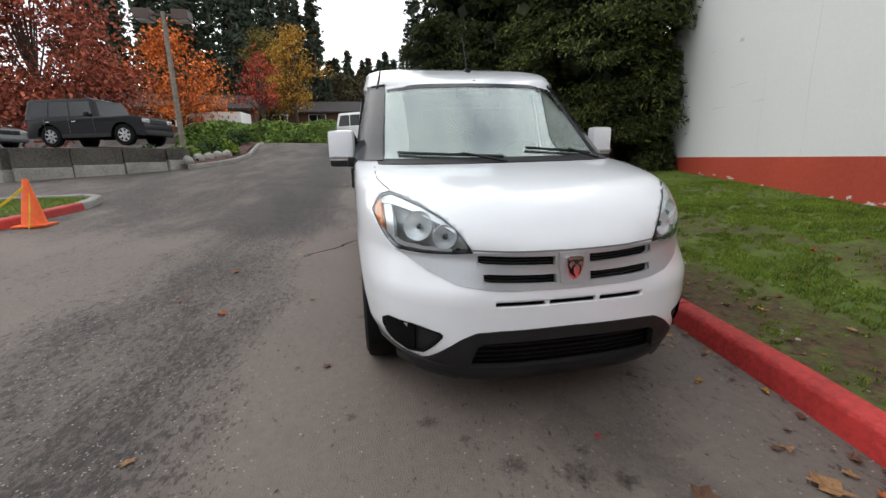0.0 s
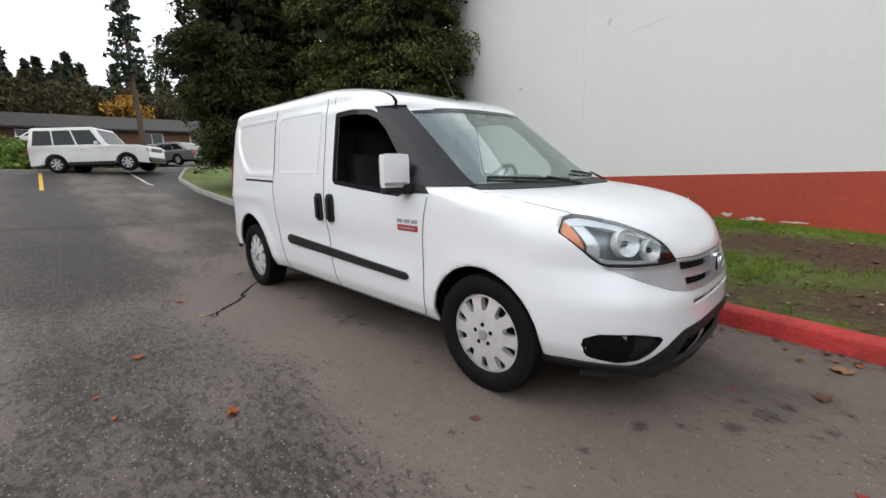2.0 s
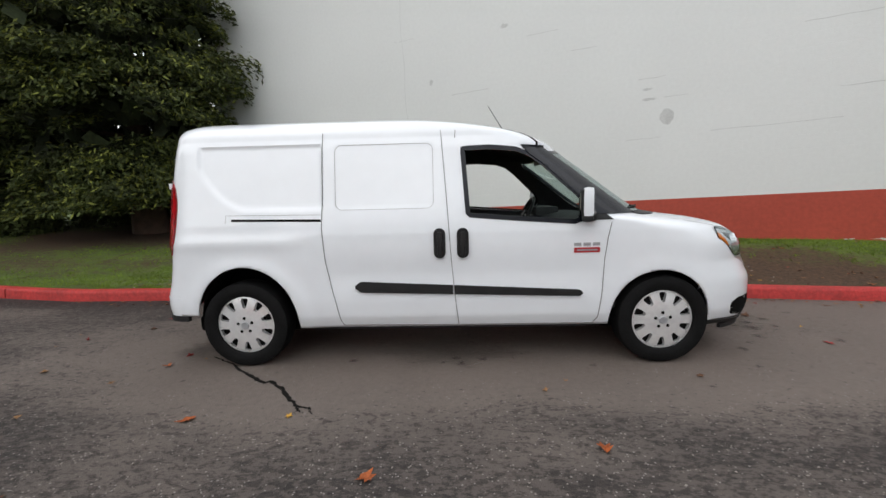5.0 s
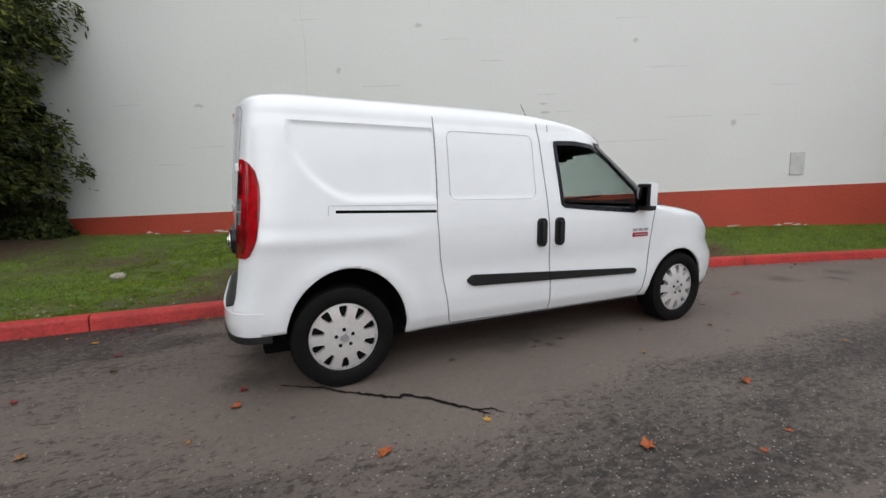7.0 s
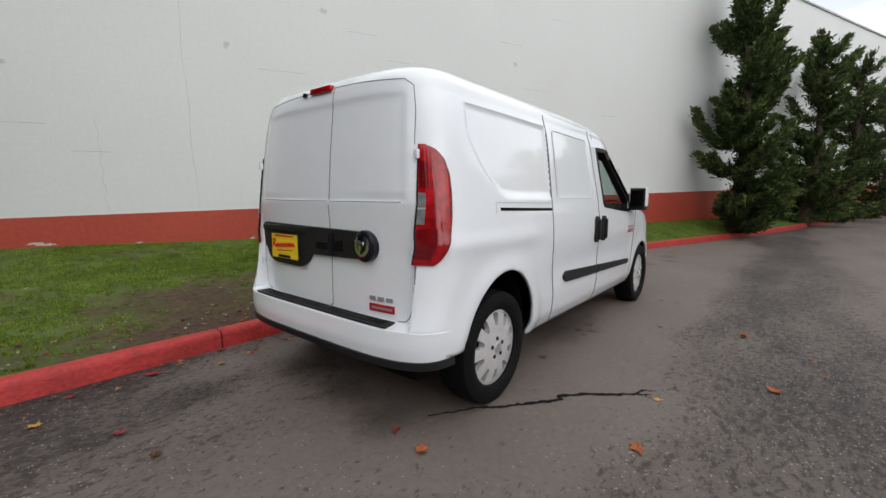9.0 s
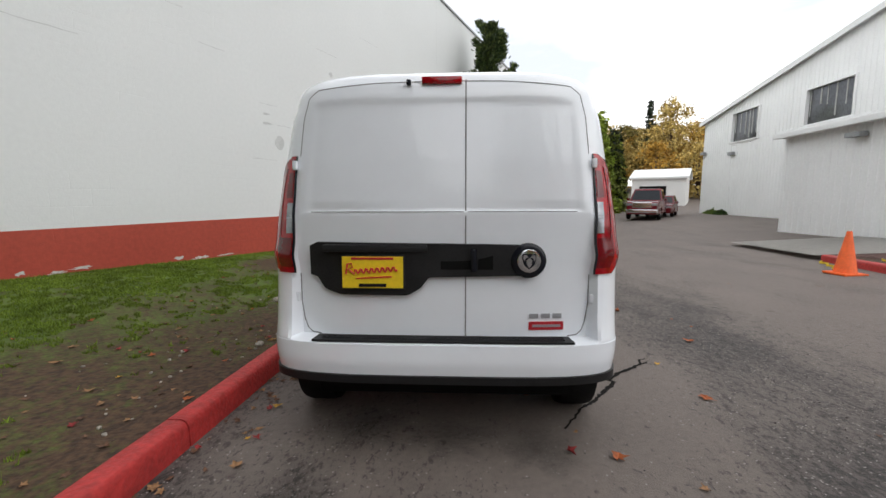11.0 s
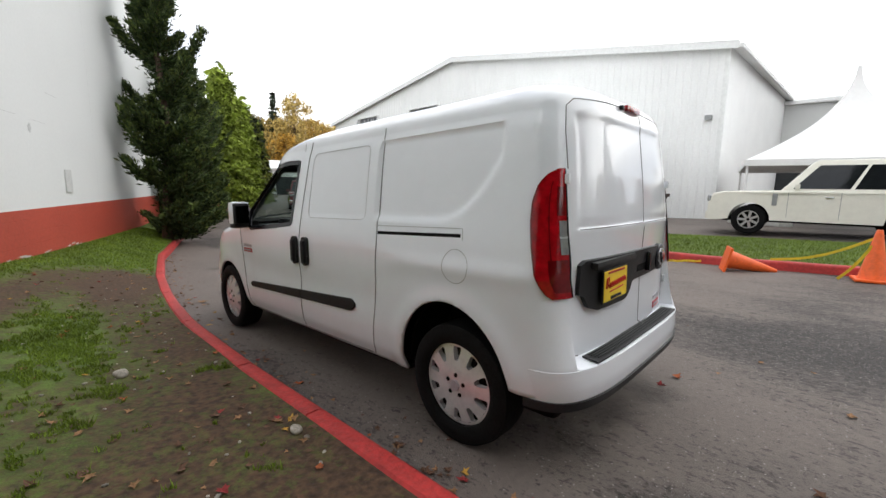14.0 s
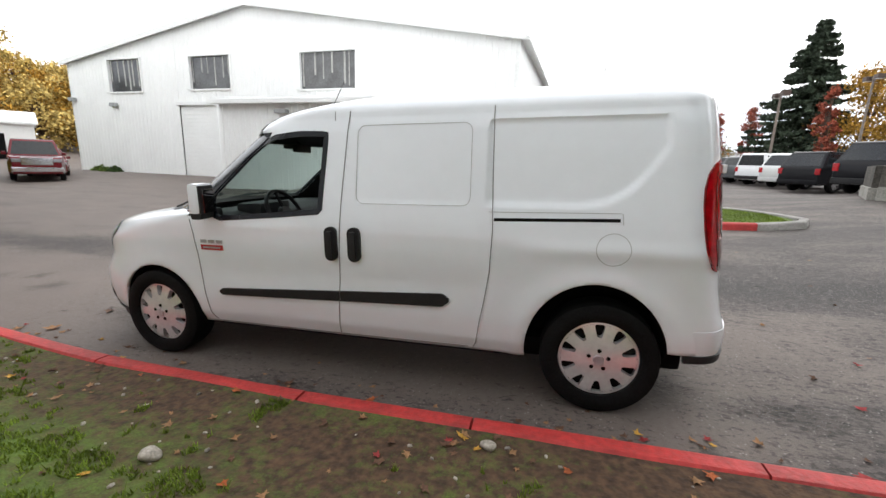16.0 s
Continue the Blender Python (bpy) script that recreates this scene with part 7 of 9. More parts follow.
    for (p, q, nm) in ((cab[0], cab[1], "windscreen"), (cab[5], cab[4], "rear_window")):
        bm = bmesh.new()
        sg = 1 if nm == "windscreen" else -1
        pts = []
        for zz in (z0, z1 + 0.02):
            for yy in (-1, 1):
                pts.append((edge(zz, p, q) + sg * 0.008, yy * (side_y(zz) - 0.10), zz))
        v = [bm.verts.new(c) for c in pts]
        w2 = [bm.verts.new((c[0] - sg * 0.03, c[1], c[2])) for c in pts]
        for a in ((0, 1, 3, 2),):
            bm.faces.new([v[i] for i in a]), bm.faces.new([w2[i] for i in a[::-1]])
        for a, b in ((0, 1), (1, 3), (3, 2), (2, 0)):
            bm.faces.new((v[a], v[b], w2[b], w2[a]))
        bmesh.ops.recalc_face_normals(bm, faces=bm.faces[:])
        part(nm, bm, M_DARKGLASS, body)
    for s in (1, -1):
        yy = s * W * 0.36
        part("head_lamp", box((f - 0.03, s * W * 0.345, hood - 0.20), (0.10, W * 0.16, 0.15), 0.03), M_CLEARLENS, body)
        part("tail_lamp", box((r + 0.01, s * W * 0.42, belt - 0.20), (0.06, W * 0.10, 0.26), 0.02), M_REDLENS, body)
        part("wing_mirror", box((x[0] - 0.35, s * (W / 2 + 0.08), belt + 0.08), (0.10, 0.18, 0.15), 0.04), paint, body)
        if detail:
            for dx in (0.0, 1.0):
                part("door_handle", box((x[0] - 0.95 - dx, s * (W / 2 + 0.004), belt - 0.16), (0.16, 0.025, 0.03), 0.008), M_CHROME, body)
            for dx in (x[0] - 0.2, x[0] - 1.15, x[0] - 2.1):
                part("door_gap", box((dx, s * W / 2, (belt + zb) / 2 + 0.05), (0.008, 0.004, belt - zb - 0.2)), M_SEAM, body)
        if cladding:
            part("sill_cladding", box(((ax[0] + ax[1]) / 2, s * (W / 2 + 0.003), zb + 0.06), (wheelbase - 2.4 * R, 0.03, 0.14), 0.01), M_BLACK, body)
    part("front_bumper", box((f - 0.02, 0, zb + 0.13), (0.12, W * 0.84, 0.2), 0.04), M_BLACK if cladding else paint, body, smooth=40)
    part("rear_bumper", box((r + 0.02, 0, zb + 0.13), (0.12, W * 0.92, 0.2), 0.04), M_BLACK if cladding else paint, body, smooth=40)
    part("grille", box((f - 0.02, 0, hood - 0.22), (0.06, W * 0.5, 0.17), 0.02), M_GLOSSBLACK, body)
    if bed:
        part("load_bed", box((r + bed / 2 + 0.12, 0, belt + 0.005), (bed, W * 0.8, 0.03)), M_DARK, body)
    part("underside", box((0, 0, zb + 0.05), (L * 0.86, W * 0.7, 0.1)), M_DARK, body)
    for cx in ax:
        for s in (1, -1):
            simple_wheel(t, cx, s * (W / 2 - 0.13), R, s, R)
    return t


def stand(x, y, heading, dz=0.0, z=None):
    return pose(x, y, (float(ground_z(x, y)) if z is None else z) + dz, 0, 0, heading)


SUVCAB = (0.30, 0.42, 0.95, 0.985)
# cream SUV in front of the tent: wheels at (-1.0, -11.2) and (-3.9, -10.7), nose to +x
suv = car("suv", stand(-2.7, -11.9, 4, 0.0), "cream white luxury SUV with silver alloy wheels parked by the tent", 4.97, 1.96, 1.86, M_CREAM, 2.88, 0.375, 1.13, 1.10, SUVCAB)
for s in (1, -1):
    part("fender_vent", box((1.05, s * 0.985, 0.90), (0.10, 0.012, 0.30), 0.01), M_DOORGREY, suv)
jeep = car("off_roader", pose(-15.4, -10.9, 1.93, 0, 0, 78), "black boxy off-roader parked above the retaining wall", 4.55, 1.87, 1.78, M_CARBLACK, 2.85, 0.40, 1.08, 1.10, (0.36, 0.41, 0.97, 0.99), cladding=True)
xt = car("suv", stand(-21.3, 0.1, 56), "pale silver SUV standing on the road along the ivy bank", 4.54, 1.85, 1.9, M_CARSILVER, 2.7, 0.37, 1.12, 1.10, (0.33, 0.44, 0.97, 0.99), cladding=True)
pick = car("pickup_truck", stand(24.6, -12.3, 150), "dark red pickup truck with chrome grille facing the road", 5.8, 2.0, 1.95, M_CARRED, 3.6, 0.40, 1.18, 1.16, (0.28, 0.38, 0.60, 0.63), bed=1.9, category="truck")
part("chrome_grille", box((2.89, 0, 0.92), (0.05, 1.1, 0.34), 0.03), M_CHROME, pick)
part("chrome_bumper", box((2.93, 0, 0.55), (0.12, 1.8, 0.22), 0.05), M_CHROME, pick)
car("car", stand(27.6, -14.6, 150), "dark red parked car behind the pickup", 4.6, 1.8, 1.5, M_CARRED, 2.7, 0.32, 0.92, 0.90, (0.30, 0.44, 0.80, 0.93), detail=False)
car("car", stand(-17.0, -17.2, 80, z=1.98), "dark car parked above the retaining wall", 4.5, 1.8, 1.45, M_CARGREY, 2.65, 0.32, 0.9, 0.88, (0.30, 0.44, 0.80, 0.95), detail=False)
car("sedan", stand(-48, -0.5, 95), "pale parked sedan beyond the ivy bank", 4.5, 1.8, 1.42, M_CARSILVER, 2.65, 0.32, 0.9, 0.86, (0.30, 0.44, 0.78, 0.94), detail=False)
car("sedan", stand(-27.8, 4.2, 214), "dark blue-grey sedan on the road beside the ivy bank", 4.6, 1.8, 1.40, M_CARGREY, 2.7, 0.32, 0.88, 0.86, (0.28, 0.45, 0.76, 0.95), detail=False)
# rows of stock in the sales lot
rc = random.Random(3)
ROW = [(-12.9, -15.0, M_CARBLACK), (-13.6, -20.3, M_CARBLACK), (-14.0, -23.4, M_CARSILVER), (-14.0, -26.4, M_CARWHITE), (-14.1, -29.4, M_CARGREY), (-14.0, -32.4, M_CARBLACK), (-14.0, -35.4, M_CARBLACK), (-14.1, -38.5, M_CARBLUE), (-14.0, -41.6, M_CARBLACK), (-14.1, -44.7, M_CARGREY), (-14.2, -47.8, M_CARBLACK), (-14.2, -51, M_CARSILVER)]
ROW += [(-25.5 - 0.2 * i, -33.0 - 3.1 * i, (M_CARWHITE, M_CARSILVER, M_CARGREY, M_CARWHITE, M_CARBLACK, M_CARSILVER)[i]) for i in range(6)]
CARNAMES = {M_CARBLACK: "black", M_CARSILVER: "pale silver", M_CARGREY: "dark grey", M_CARBLUE: "blue", M_CARWHITE: "white"}
for i, (x, y, pt) in enumerate(ROW):
    boxy = pt == M_CARWHITE
    car("suv", stand(x, y, 212 + rc.uniform(-3, 3)), CARNAMES[pt] + " SUV parked in a row of the car lot", 4.6, 1.86, 1.84 if boxy else rc.choice((1.68, 1.72, 1.78)), pt, 2.75, 0.37, 1.1, 1.08, (0.33, 0.40, 0.97, 0.99) if boxy else (0.30, 0.43, 0.90, 0.985), group="cars in the lot", cladding=boxy or i % 3 == 0, detail=False)

# ---- white peaked tent ----
M_CANVAS = mat("white_canvas", (0.80, 0.80, 0.79), rough=0.7, vary=0.03, bump=0.05)
tent = thing("tent", pose(-2.9, -17.5, float(ground_z(-2.9, -17.5)), 0, 0, 10), "white peaked canvas tent on white poles", "tent")
bm = bmesh.new()
HS, EH, PH = 2.9, 2.12, 5.3
rings = []
for i in range(13):
    s = i / 12
    a = HS * (1 - s) ** 2.0 + 0.05 * s
    zz = EH + (PH - EH) * s
    ring = []
    for k in range(32):
        e = k // 8
        f = (k % 8) / 8
        c = [(-1, -1), (1, -1), (1, 1), (-1, 1), (-1, -1)]
        px, py = c[e][0] + (c[e + 1][0] - c[e][0]) * f, c[e][1] + (c[e + 1][1] - c[e][1]) * f
        sag = 0.10 * math.sin(math.pi * f) * (1 - s)
        ring.append(bm.verts.new((px * a, py * a, zz + sag * 0.0 - sag)))
    rings.append(ring)
for p, q in zip(rings, rings[1:]):
    for k in range(32):
        bm.faces.new((p[k], p[(k + 1) % 32], q[(k + 1) % 32], q[k]))
bm.faces.new(rings[-1])
part("canopy", bm, M_CANVAS, tent, "white canvas canopy", smooth=60)
bm = bmesh.new()
for e in range(4):
    m4 = Matrix.Rotation(radians(90 * e), 4, "Z")
    add_box(bm, m4 @ Vector((0, HS, EH - 0.09)), (2 * HS, 0.02, 0.20) if e % 2 == 0 else (0.02, 2 * HS, 0.20))
part("valance", bm, M_CANVAS, tent)
for sx in (-1, 1):
    for sy in (-1, 1):
        part("pole", tube((sx * HS * 0.97, sy * HS * 0.97, 0), (sx * HS * 0.97, sy * HS * 0.97, EH), 0.04, 0.04, 10), M_CANVAS, tent)
# pale building wings behind the tent
M_PALE = mat("pale_grey_siding", (0.55, 0.56, 0.55), rough=0.6, vary=0.06, scale=0.5)
wing = thing("showroom", pose(3.0, -37.0, 0.6), "low pale grey building behind the tent", "building")
part("wall", box((0, 0, 2.6), (11.2, 9, 7.6)), M_PALE, wing)
part("roof", box((0, 0, 6.5), (11.7, 9.6, 0.25), 0.03), M_TRIM, wing)
for k in range(3):
    part("window", box((-3.6 + k * 3.4, 4.52, 1.6), (2.2, 0.06, 1.6), 0.02), M_DARKGLASS, wing)
    part("window_sill", box((-3.6 + k * 3.4, 4.56, 0.76), (2.3, 0.14, 0.08), 0.01), M_TRIM, wing)
gate = thing("sales_office", pose(-10.2, -54.0, 1.4, 0, 0, 30), "small pale office with a thin flat roof", "building")
part("wall", box((0, 0, 2.6), (3.8, 3.2, 6.6)), M_PALE, gate)
part("roof", box((0, 0, 6.1), (5.6, 4.6, 0.22), 0.03), M_TRIM, gate)
part("window", box((0, 1.62, 5.2), (2.8, 0.06, 0.7), 0.02), M_DARKGLASS, gate)

# ---- low brown houses behind the car park ----
M_BROWNROOF = mat("brown_shingle_roof", (0.042, 0.036, 0.034), rough=0.95, vary=0.3, scale=2, fine=20, bump=0.4)
M_BRICKWALL = mat("brown_brick_wall", (0.12, 0.06, 0.036), rough=0.85, vary=0.25, fine=18, bump=0.2)
M_TANWALL = mat("tan_gable_boards", (0.42, 0.27, 0.13), rough=0.8, vary=0.15)
M_WHITEPAINT = mat("white_paint", (0.75, 0.75, 0.73), rough=0.5, vary=0.05)


def long_house(x, y, heading, L, D, eave, ridge, label, z, seed):
    t = thing("long_house", pose(x, y, z, 0, 0, heading), label, "house")
    part("wall", box((0, 0, eave / 2 - 0.5), (L, D, eave + 1.0)), M_BRICKWALL, t)
    for s in (1, -1):
        part("roof", prism([(0, ridge), (s * (D / 2 + 0.7), eave - 0.12), (s * (D / 2 + 0.7), eave + 0.06), (0, ridge + 0.18)], -L / 2 - 0.5, L / 2 + 0.5, "x"), M_BROWNROOF, t)
    for e in (1, -1):
        part("gable", prism([(-D / 2, eave - 0.1), (D / 2, eave - 0.1), (0, ridge)], e * L / 2, e * (L / 2 + 0.06), "x"), M_TANWALL, t)
    r2 = random.Random(seed)
    k = int(L / 4.5)
    for i in range(k):
        u = -L / 2 + (i + 0.5) * L / k
        if i % 3 == 1:
            w = part("porch", box((u, -D / 2 - 0.5, eave - 0.35), (2.8, 1.0, 0.12)), M_WHITEPAINT, t)
            for du in (-1.3, -0.45, 0.45, 1.3):
                part("post", box((u + du, -D / 2 - 0.95, eave / 2 - 0.4), (0.09, 0.09, eave - 0.1)), M_WHITEPAINT, w)
            part("door", box((u, -D / 2 - 0.02, 1.0), (1.6, 0.06, 2.0)), M_DARKGLASS, t)
        else:
            w = part("window", box((u, -D / 2 - 0.02, 1.45), (2.0, 0.06, 1.15)), M_DARKGLASS, t)
            bm = bmesh.new()
            for c, sz in (((u, -D / 2 - 0.05, 0.84), (2.2, 0.1, 0.08)), ((u, -D / 2 - 0.05, 2.06), (2.2, 0.1, 0.08)), ((u - 1.05, -D / 2 - 0.05, 1.45), (0.08, 0.1, 1.2)), ((u + 1.05, -D / 2 - 0.05, 1.45), (0.08, 0.1, 1.2)), ((u, -D / 2 - 0.05, 1.45), (0.06, 0.08, 1.2))):
                add_box(bm, c, sz)
            part("window_frame", bm, M_WHITEPAINT, w)
    return t


long_house(-41.0, -21.0, 90 + 10, 20, 8, 2.3, 3.9, "long low brown brick house with a tan gable", 3.8, 1)
long_house(-58.0, -1.5, 90, 34, 8, 2.3, 4.0, "long low brown brick house with white porches", 5.2, 2)
long_house(-55.0, 27.0, 84, 20, 8, 2.3, 4.0, "long low brown brick house with white porches", 4.9, 3)
wbox = thing("box_trailer", pose(-33.6, -12.2, 3.0, 0, 0, 84), "white box trailer parked by the brown house", "trailer")
part("box", box((0, 0, 1.25), (4.6, 2.2, 1.9), 0.05), M_WHITEPAINT, wbox)
for u in (-0.5, 0.5):
    simple_wheel(wbox, u, -1.02, 0.3, -1, 0.3)
    simple_wheel(wbox, u, 1.02, 0.3, 1, 0.3)
white_shop = thing("white_garage", pose(52, -25.5, 0.0, 0, 0, -30), "small white garage with a dark opening far down the road", "garage")
part("wall", box((0, 0, 1.6), (7, 6, 4.2)), M_WHITEPAINT, white_shop)
part("roof", prism([(-3.9, 3.5), (0, 4.6), (3.9, 3.5), (3.9, 3.7), (0, 4.85), (-3.9, 3.7)], -3.3, 3.3, "y"), M_TRIM, white_shop)
# black slab on the solid wall stands for the garage's unlit inside
part("opening", box((-3.45, 0.6, 1.2), (0.2, 3.0, 2.8)), M_DARK, white_shop)

# ---- retaining wall, upper car park, planting bed ----
M_DARKCONC = mat("stained_dark_concrete", (0.075, 0.068, 0.058), rough=0.9, vary=0.55, scale=1.3, fine=20, bump=0.5, bumpscale=30)
M_BLOCK = mat("grey_stone_block", (0.30, 0.29, 0.26), rough=0.9, vary=0.3, scale=2.5, fine=25, bump=0.6, bumpscale=30)
RW = [(-11.2, -13.6), (-10.4, -12.4), (-9.2, -10.0), (-10.8, -8.15), (-11.7, -7.35), (-12.6, -7.0)]
rwall = thing("retaining_wall", Matrix.Identity(4), "stained dark concrete retaining wall on pale blocks", "retaining wall", kind="structure")
for a, b in zip(RW, RW[1:]):
    d = Vector((b[0] - a[0], b[1] - a[1], 0))
    n = max(1, round(d.length / 1.25))
    for i in range(n):
        p, q = Vector((*a, 0)) + d * (i / n), Vector((*a, 0)) + d * ((i + 1) / n)
        c = (p + q) / 2
        g = float(ground_z(c.x, c.y))
        rot = Matrix.Rotation(math.atan2(d.y, d.x), 4, "Z")
        part("base_block", box((c.x, c.y, g + 0.12), ((q - p).length - 0.02, 0.45, 0.36), 0.03, rot), M_BLOCK, rwall)
        part("wall_panel", box((c.x, c.y, (g + 0.3 + 1.68) / 2), ((q - p).length - 0.012, 0.36, 1.68 - g - 0.3), 0.015, rot), M_DARKCONC, rwall)
upper = bmesh.new()
edge_a = [upper.verts.new((x - 0.1, y - 0.05, 1.62)) for x, y in RW]
edge_b = [upper.verts.new((x - 9.0, y - 1.5 - 0.5 * i, 2.12)) for i, (x, y) in enumerate(RW)]
edge_c = [upper.verts.new((x - 20.0, y - 2.5 - 0.8 * i, 2.7)) for i, (x, y) in enumerate(RW)]
for p, q in ((edge_a, edge_b), (edge_b, edge_c)):
    for i in range(len(RW) - 1):
        upper.faces.new((p[i], p[i + 1], q[i + 1], q[i]))
upper_lot = part("upper_car_park", upper, M_ASPHALT)
tagged(upper_lot, "upper asphalt car park behind the retaining wall", "car park", kind="structure")
bedpts = [(-12.0, -6.75), (-13.2, -6.25), (-14.4, -6.0), (-17, -6.1), (-20, -6.4), (-23.6, -6.8)]
kerb("kerb_bed", [(x, y) for x, y in bedpts][::-1], [2, 4, 6, 8, 10], lambda x, y: M_KERBGREY, "weathered grey kerb round the planting bed", h=0.16)
bedm = bmesh.new()
M_MULCH = mat("dark_red_mulch", (0.07, 0.03, 0.022), rough=0.95, vary=0.5, scale=3, fine=60, bump=0.8)
front = [bedm.verts.new((x, y - 0.1, float(ground_z(x, y)) + 0.13)) for x, y in bedpts]
back = [bedm.verts.new((x - 0.2, y - 1.9 + 0.3 * i * 0.1, max(float(ground_z(x, y)) + 0.3, 1.7))) for i, (x, y) in enumerate(bedpts)]
for i in range(len(bedpts) - 1):
    bedm.faces.new((front[i], front[i + 1], back[i + 1], back[i]))
tagged(part("planting_bed", bedm, M_MULCH), "planting bed of dark bark mulch", "planting bed", kind="structure")
rb = random.Random(6)
for i in range(15):
    u = i / 14
    x, y = float(np.interp(u * 5, range(6), [p[0] for p in bedpts])), float(np.interp(u * 5, range(6), [p[1] for p in bedpts]))
    y -= rb.uniform(0.6, 1.4)
    r = rb.uniform(0.45, 0.8)
    lime = i in (1, 4, 8)
    shrub(x, y, r, r * rb.uniform(0.8, 1.05), 300 + i, 900, 0.085, M_LIME if lime else M_SHRUB, "lime green clipped shrub in the planting bed" if lime else "round dark green shrub in the planting bed", z=float(ground_z(x, y)) + 0.25)
for i in range(5):
    x, y = -12.4 - i * 0.8, -6.75 + 0.1 * i
    bm = bmesh.new()
    bmesh.ops.create_icosphere(bm, subdivisions=2, radius=0.2 + 0.05 * rb.random(), matrix=Matrix.Translation((x, y - 0.15, float(ground_z(x, y)) + 0.22)))
    for v in bm.verts:
        v.co += Vector((0.06, 0.06, 0.05)) * noise.noise(v.co * 4)
    tagged(part("boulder", bm, M_BLOCK, smooth=60), "grey boulder at the edge of the planting bed", "boulder", "boulders")

# ivy bank and far kerb behind the car park
hedge = thing("ivy_bank", Matrix.Identity(4), "long low bank of green ivy behind the car park", "hedge", kind="stuff")
rng = np.random.default_rng(77)
n = 26000
n = 44000
hy = rng.uniform(-13, 3.4, n)
hx = -26.9 - rng.uniform(0, 5.5, n) - 0.5 * smoothstep(0.0, 1.0, 0.5)
end = np.clip((3.4 - hy) / 2.2, 0.25, 1)
hz = 2.3 + (np.interp(hx, [-33, -30, -28.4, -27.1], [3.75, 4.0, 3.5, 2.45]) - 2.3) * end ** 0.6 + 0.16 * np.sin(hy * 1.7 + hx) + rng.normal(size=n) * 0.08
leaves("ivy", np.stack([hx, hy, hz], 1), 0.20, rng, M_IVY, hedge, 1.3)
bm = bmesh.new()
q = [[bm.verts.new((x, y, z)) for y in (-13, 2.6)] for x, z in ((-27.0, 2.2), (-28.4, 3.3), (-30, 3.85), (-33, 3.6), (-33.2, 2.6))]
for a, b in zip(q, q[1:]):
    bm.faces.new((a[0], a[1], b[1], b[0]))
part("bank", bm, M_LAWN, hedge)
kerb("kerb_far", [(-22.9, y) for y in np.arange(14, -7, -1.0)], [3, 6, 9, 12, 15, 18], lambda x, y: M_KERBGREY, "grey concrete kerb at the far edge of the car park")
shrub(-32.0, 1.0, 1.5, 1.5, 340, 2200, 0.13, M_IVY, "rounded green shrub on the bank", z=3.6)

# painted bay lines
M_YELLOWLINE = mat("yellow_road_paint", (0.62, 0.38, 0.05), rough=0.8, vary=0.25, fine=30)
M_WHITELINE = mat("worn_white_road_paint", (0.5, 0.5, 0.48), rough=0.8, vary=0.4, fine=30)


def line_on_road(name, a, b, w, m, label):
    bm = bmesh.new()
    d = Vector((b[0] - a[0], b[1] - a[1]))
    nrm = Vector((-d.y, d.x)).normalized() * w / 2
    k = 10
    rows = []
    for i in range(k + 1):
        c = Vector(a) + d * (i / k)
        rows.append([bm.verts.new((*(c + nrm * s), float(ground_z(*(c + nrm * s))) + 0.006)) for s in (1, -1)])
    for p, q in zip(rows, rows[1:]):
        bm.faces.new((p[0], p[1], q[1], q[0]))
    return tagged(part(name, bm, m), label, "road marking", kind="structure")


line_on_road("bay_line", (-16.2, -2.15), (-21.8, -2.0), 0.11, M_YELLOWLINE, "yellow painted parking bay line")
line_on_road("bay_line", (-16.5, 1.0), (-21.8, 0.9), 0.10, M_WHITELINE, "worn white painted parking line")
line_on_road("bay_line", (-22.2, -6), (-22.2, 3.0), 0.09, M_WHITELINE, "worn white line along the far kerb")

# ---- lamp posts and poles ----
M_POLE = mat("weathered_pole", (0.20, 0.17, 0.14), rough=0.8, vary=0.3, fine=20)
M_LAMPBOX = mat("brown_lamp_housing", (0.07, 0.045, 0.035), rough=0.6, vary=0.2)


def lamp_post(x, y, z, h, label, head=0.55, wood=False):
    t = thing("lamp_post", pose(x, y, z), label, "lamp post", "lamp posts")
    part("post", tube((0, 0, -0.2), (0, 0, h), 0.10, 0.075, 12), M_POLE, t)
    part("cross_arm", box((0, 0, h - 0.1), (0.08, 1.1, 0.08), 0.01), M_LAMPBOX, t)
    for s in (1, -1):
        lp = part("lamp_head", box((0, s * 0.62, h - 0.12), (0.5, head, 0.34), 0.04), M_LAMPBOX, t)
        part("lens", box((0, s * 0.62, h - 0.30), (0.4, head * 0.8, 0.02)), M_WHITEPAINT, lp)
    return t


lamp_post(-13.85, -7.5, 1.6, 4.9, "tall pole with two brown box lamps above the planting bed")
lamp_post(-16.4, -33.8, 1.0, 6.0, "tall lamp pole in the car lot", 0.5)
lamp_post(-24.0, -38.0, 1.4, 7.4, "tall lamp pole in the car lot", 0.5)
lamp_post(-13.0, -52.0, 1.4, 6.5, "tall lamp pole in the car lot", 0.5)

# ---- cones, tape ----
M_CONE = mat("orange_cone_plastic", (0.85, 0.13, 0.02), rough=0.5, vary=0.12, fine=30)
M_TAPE = mat("yellow_barrier_tape", (0.75, 0.55, 0.03), rough=0.5, vary=0.15)


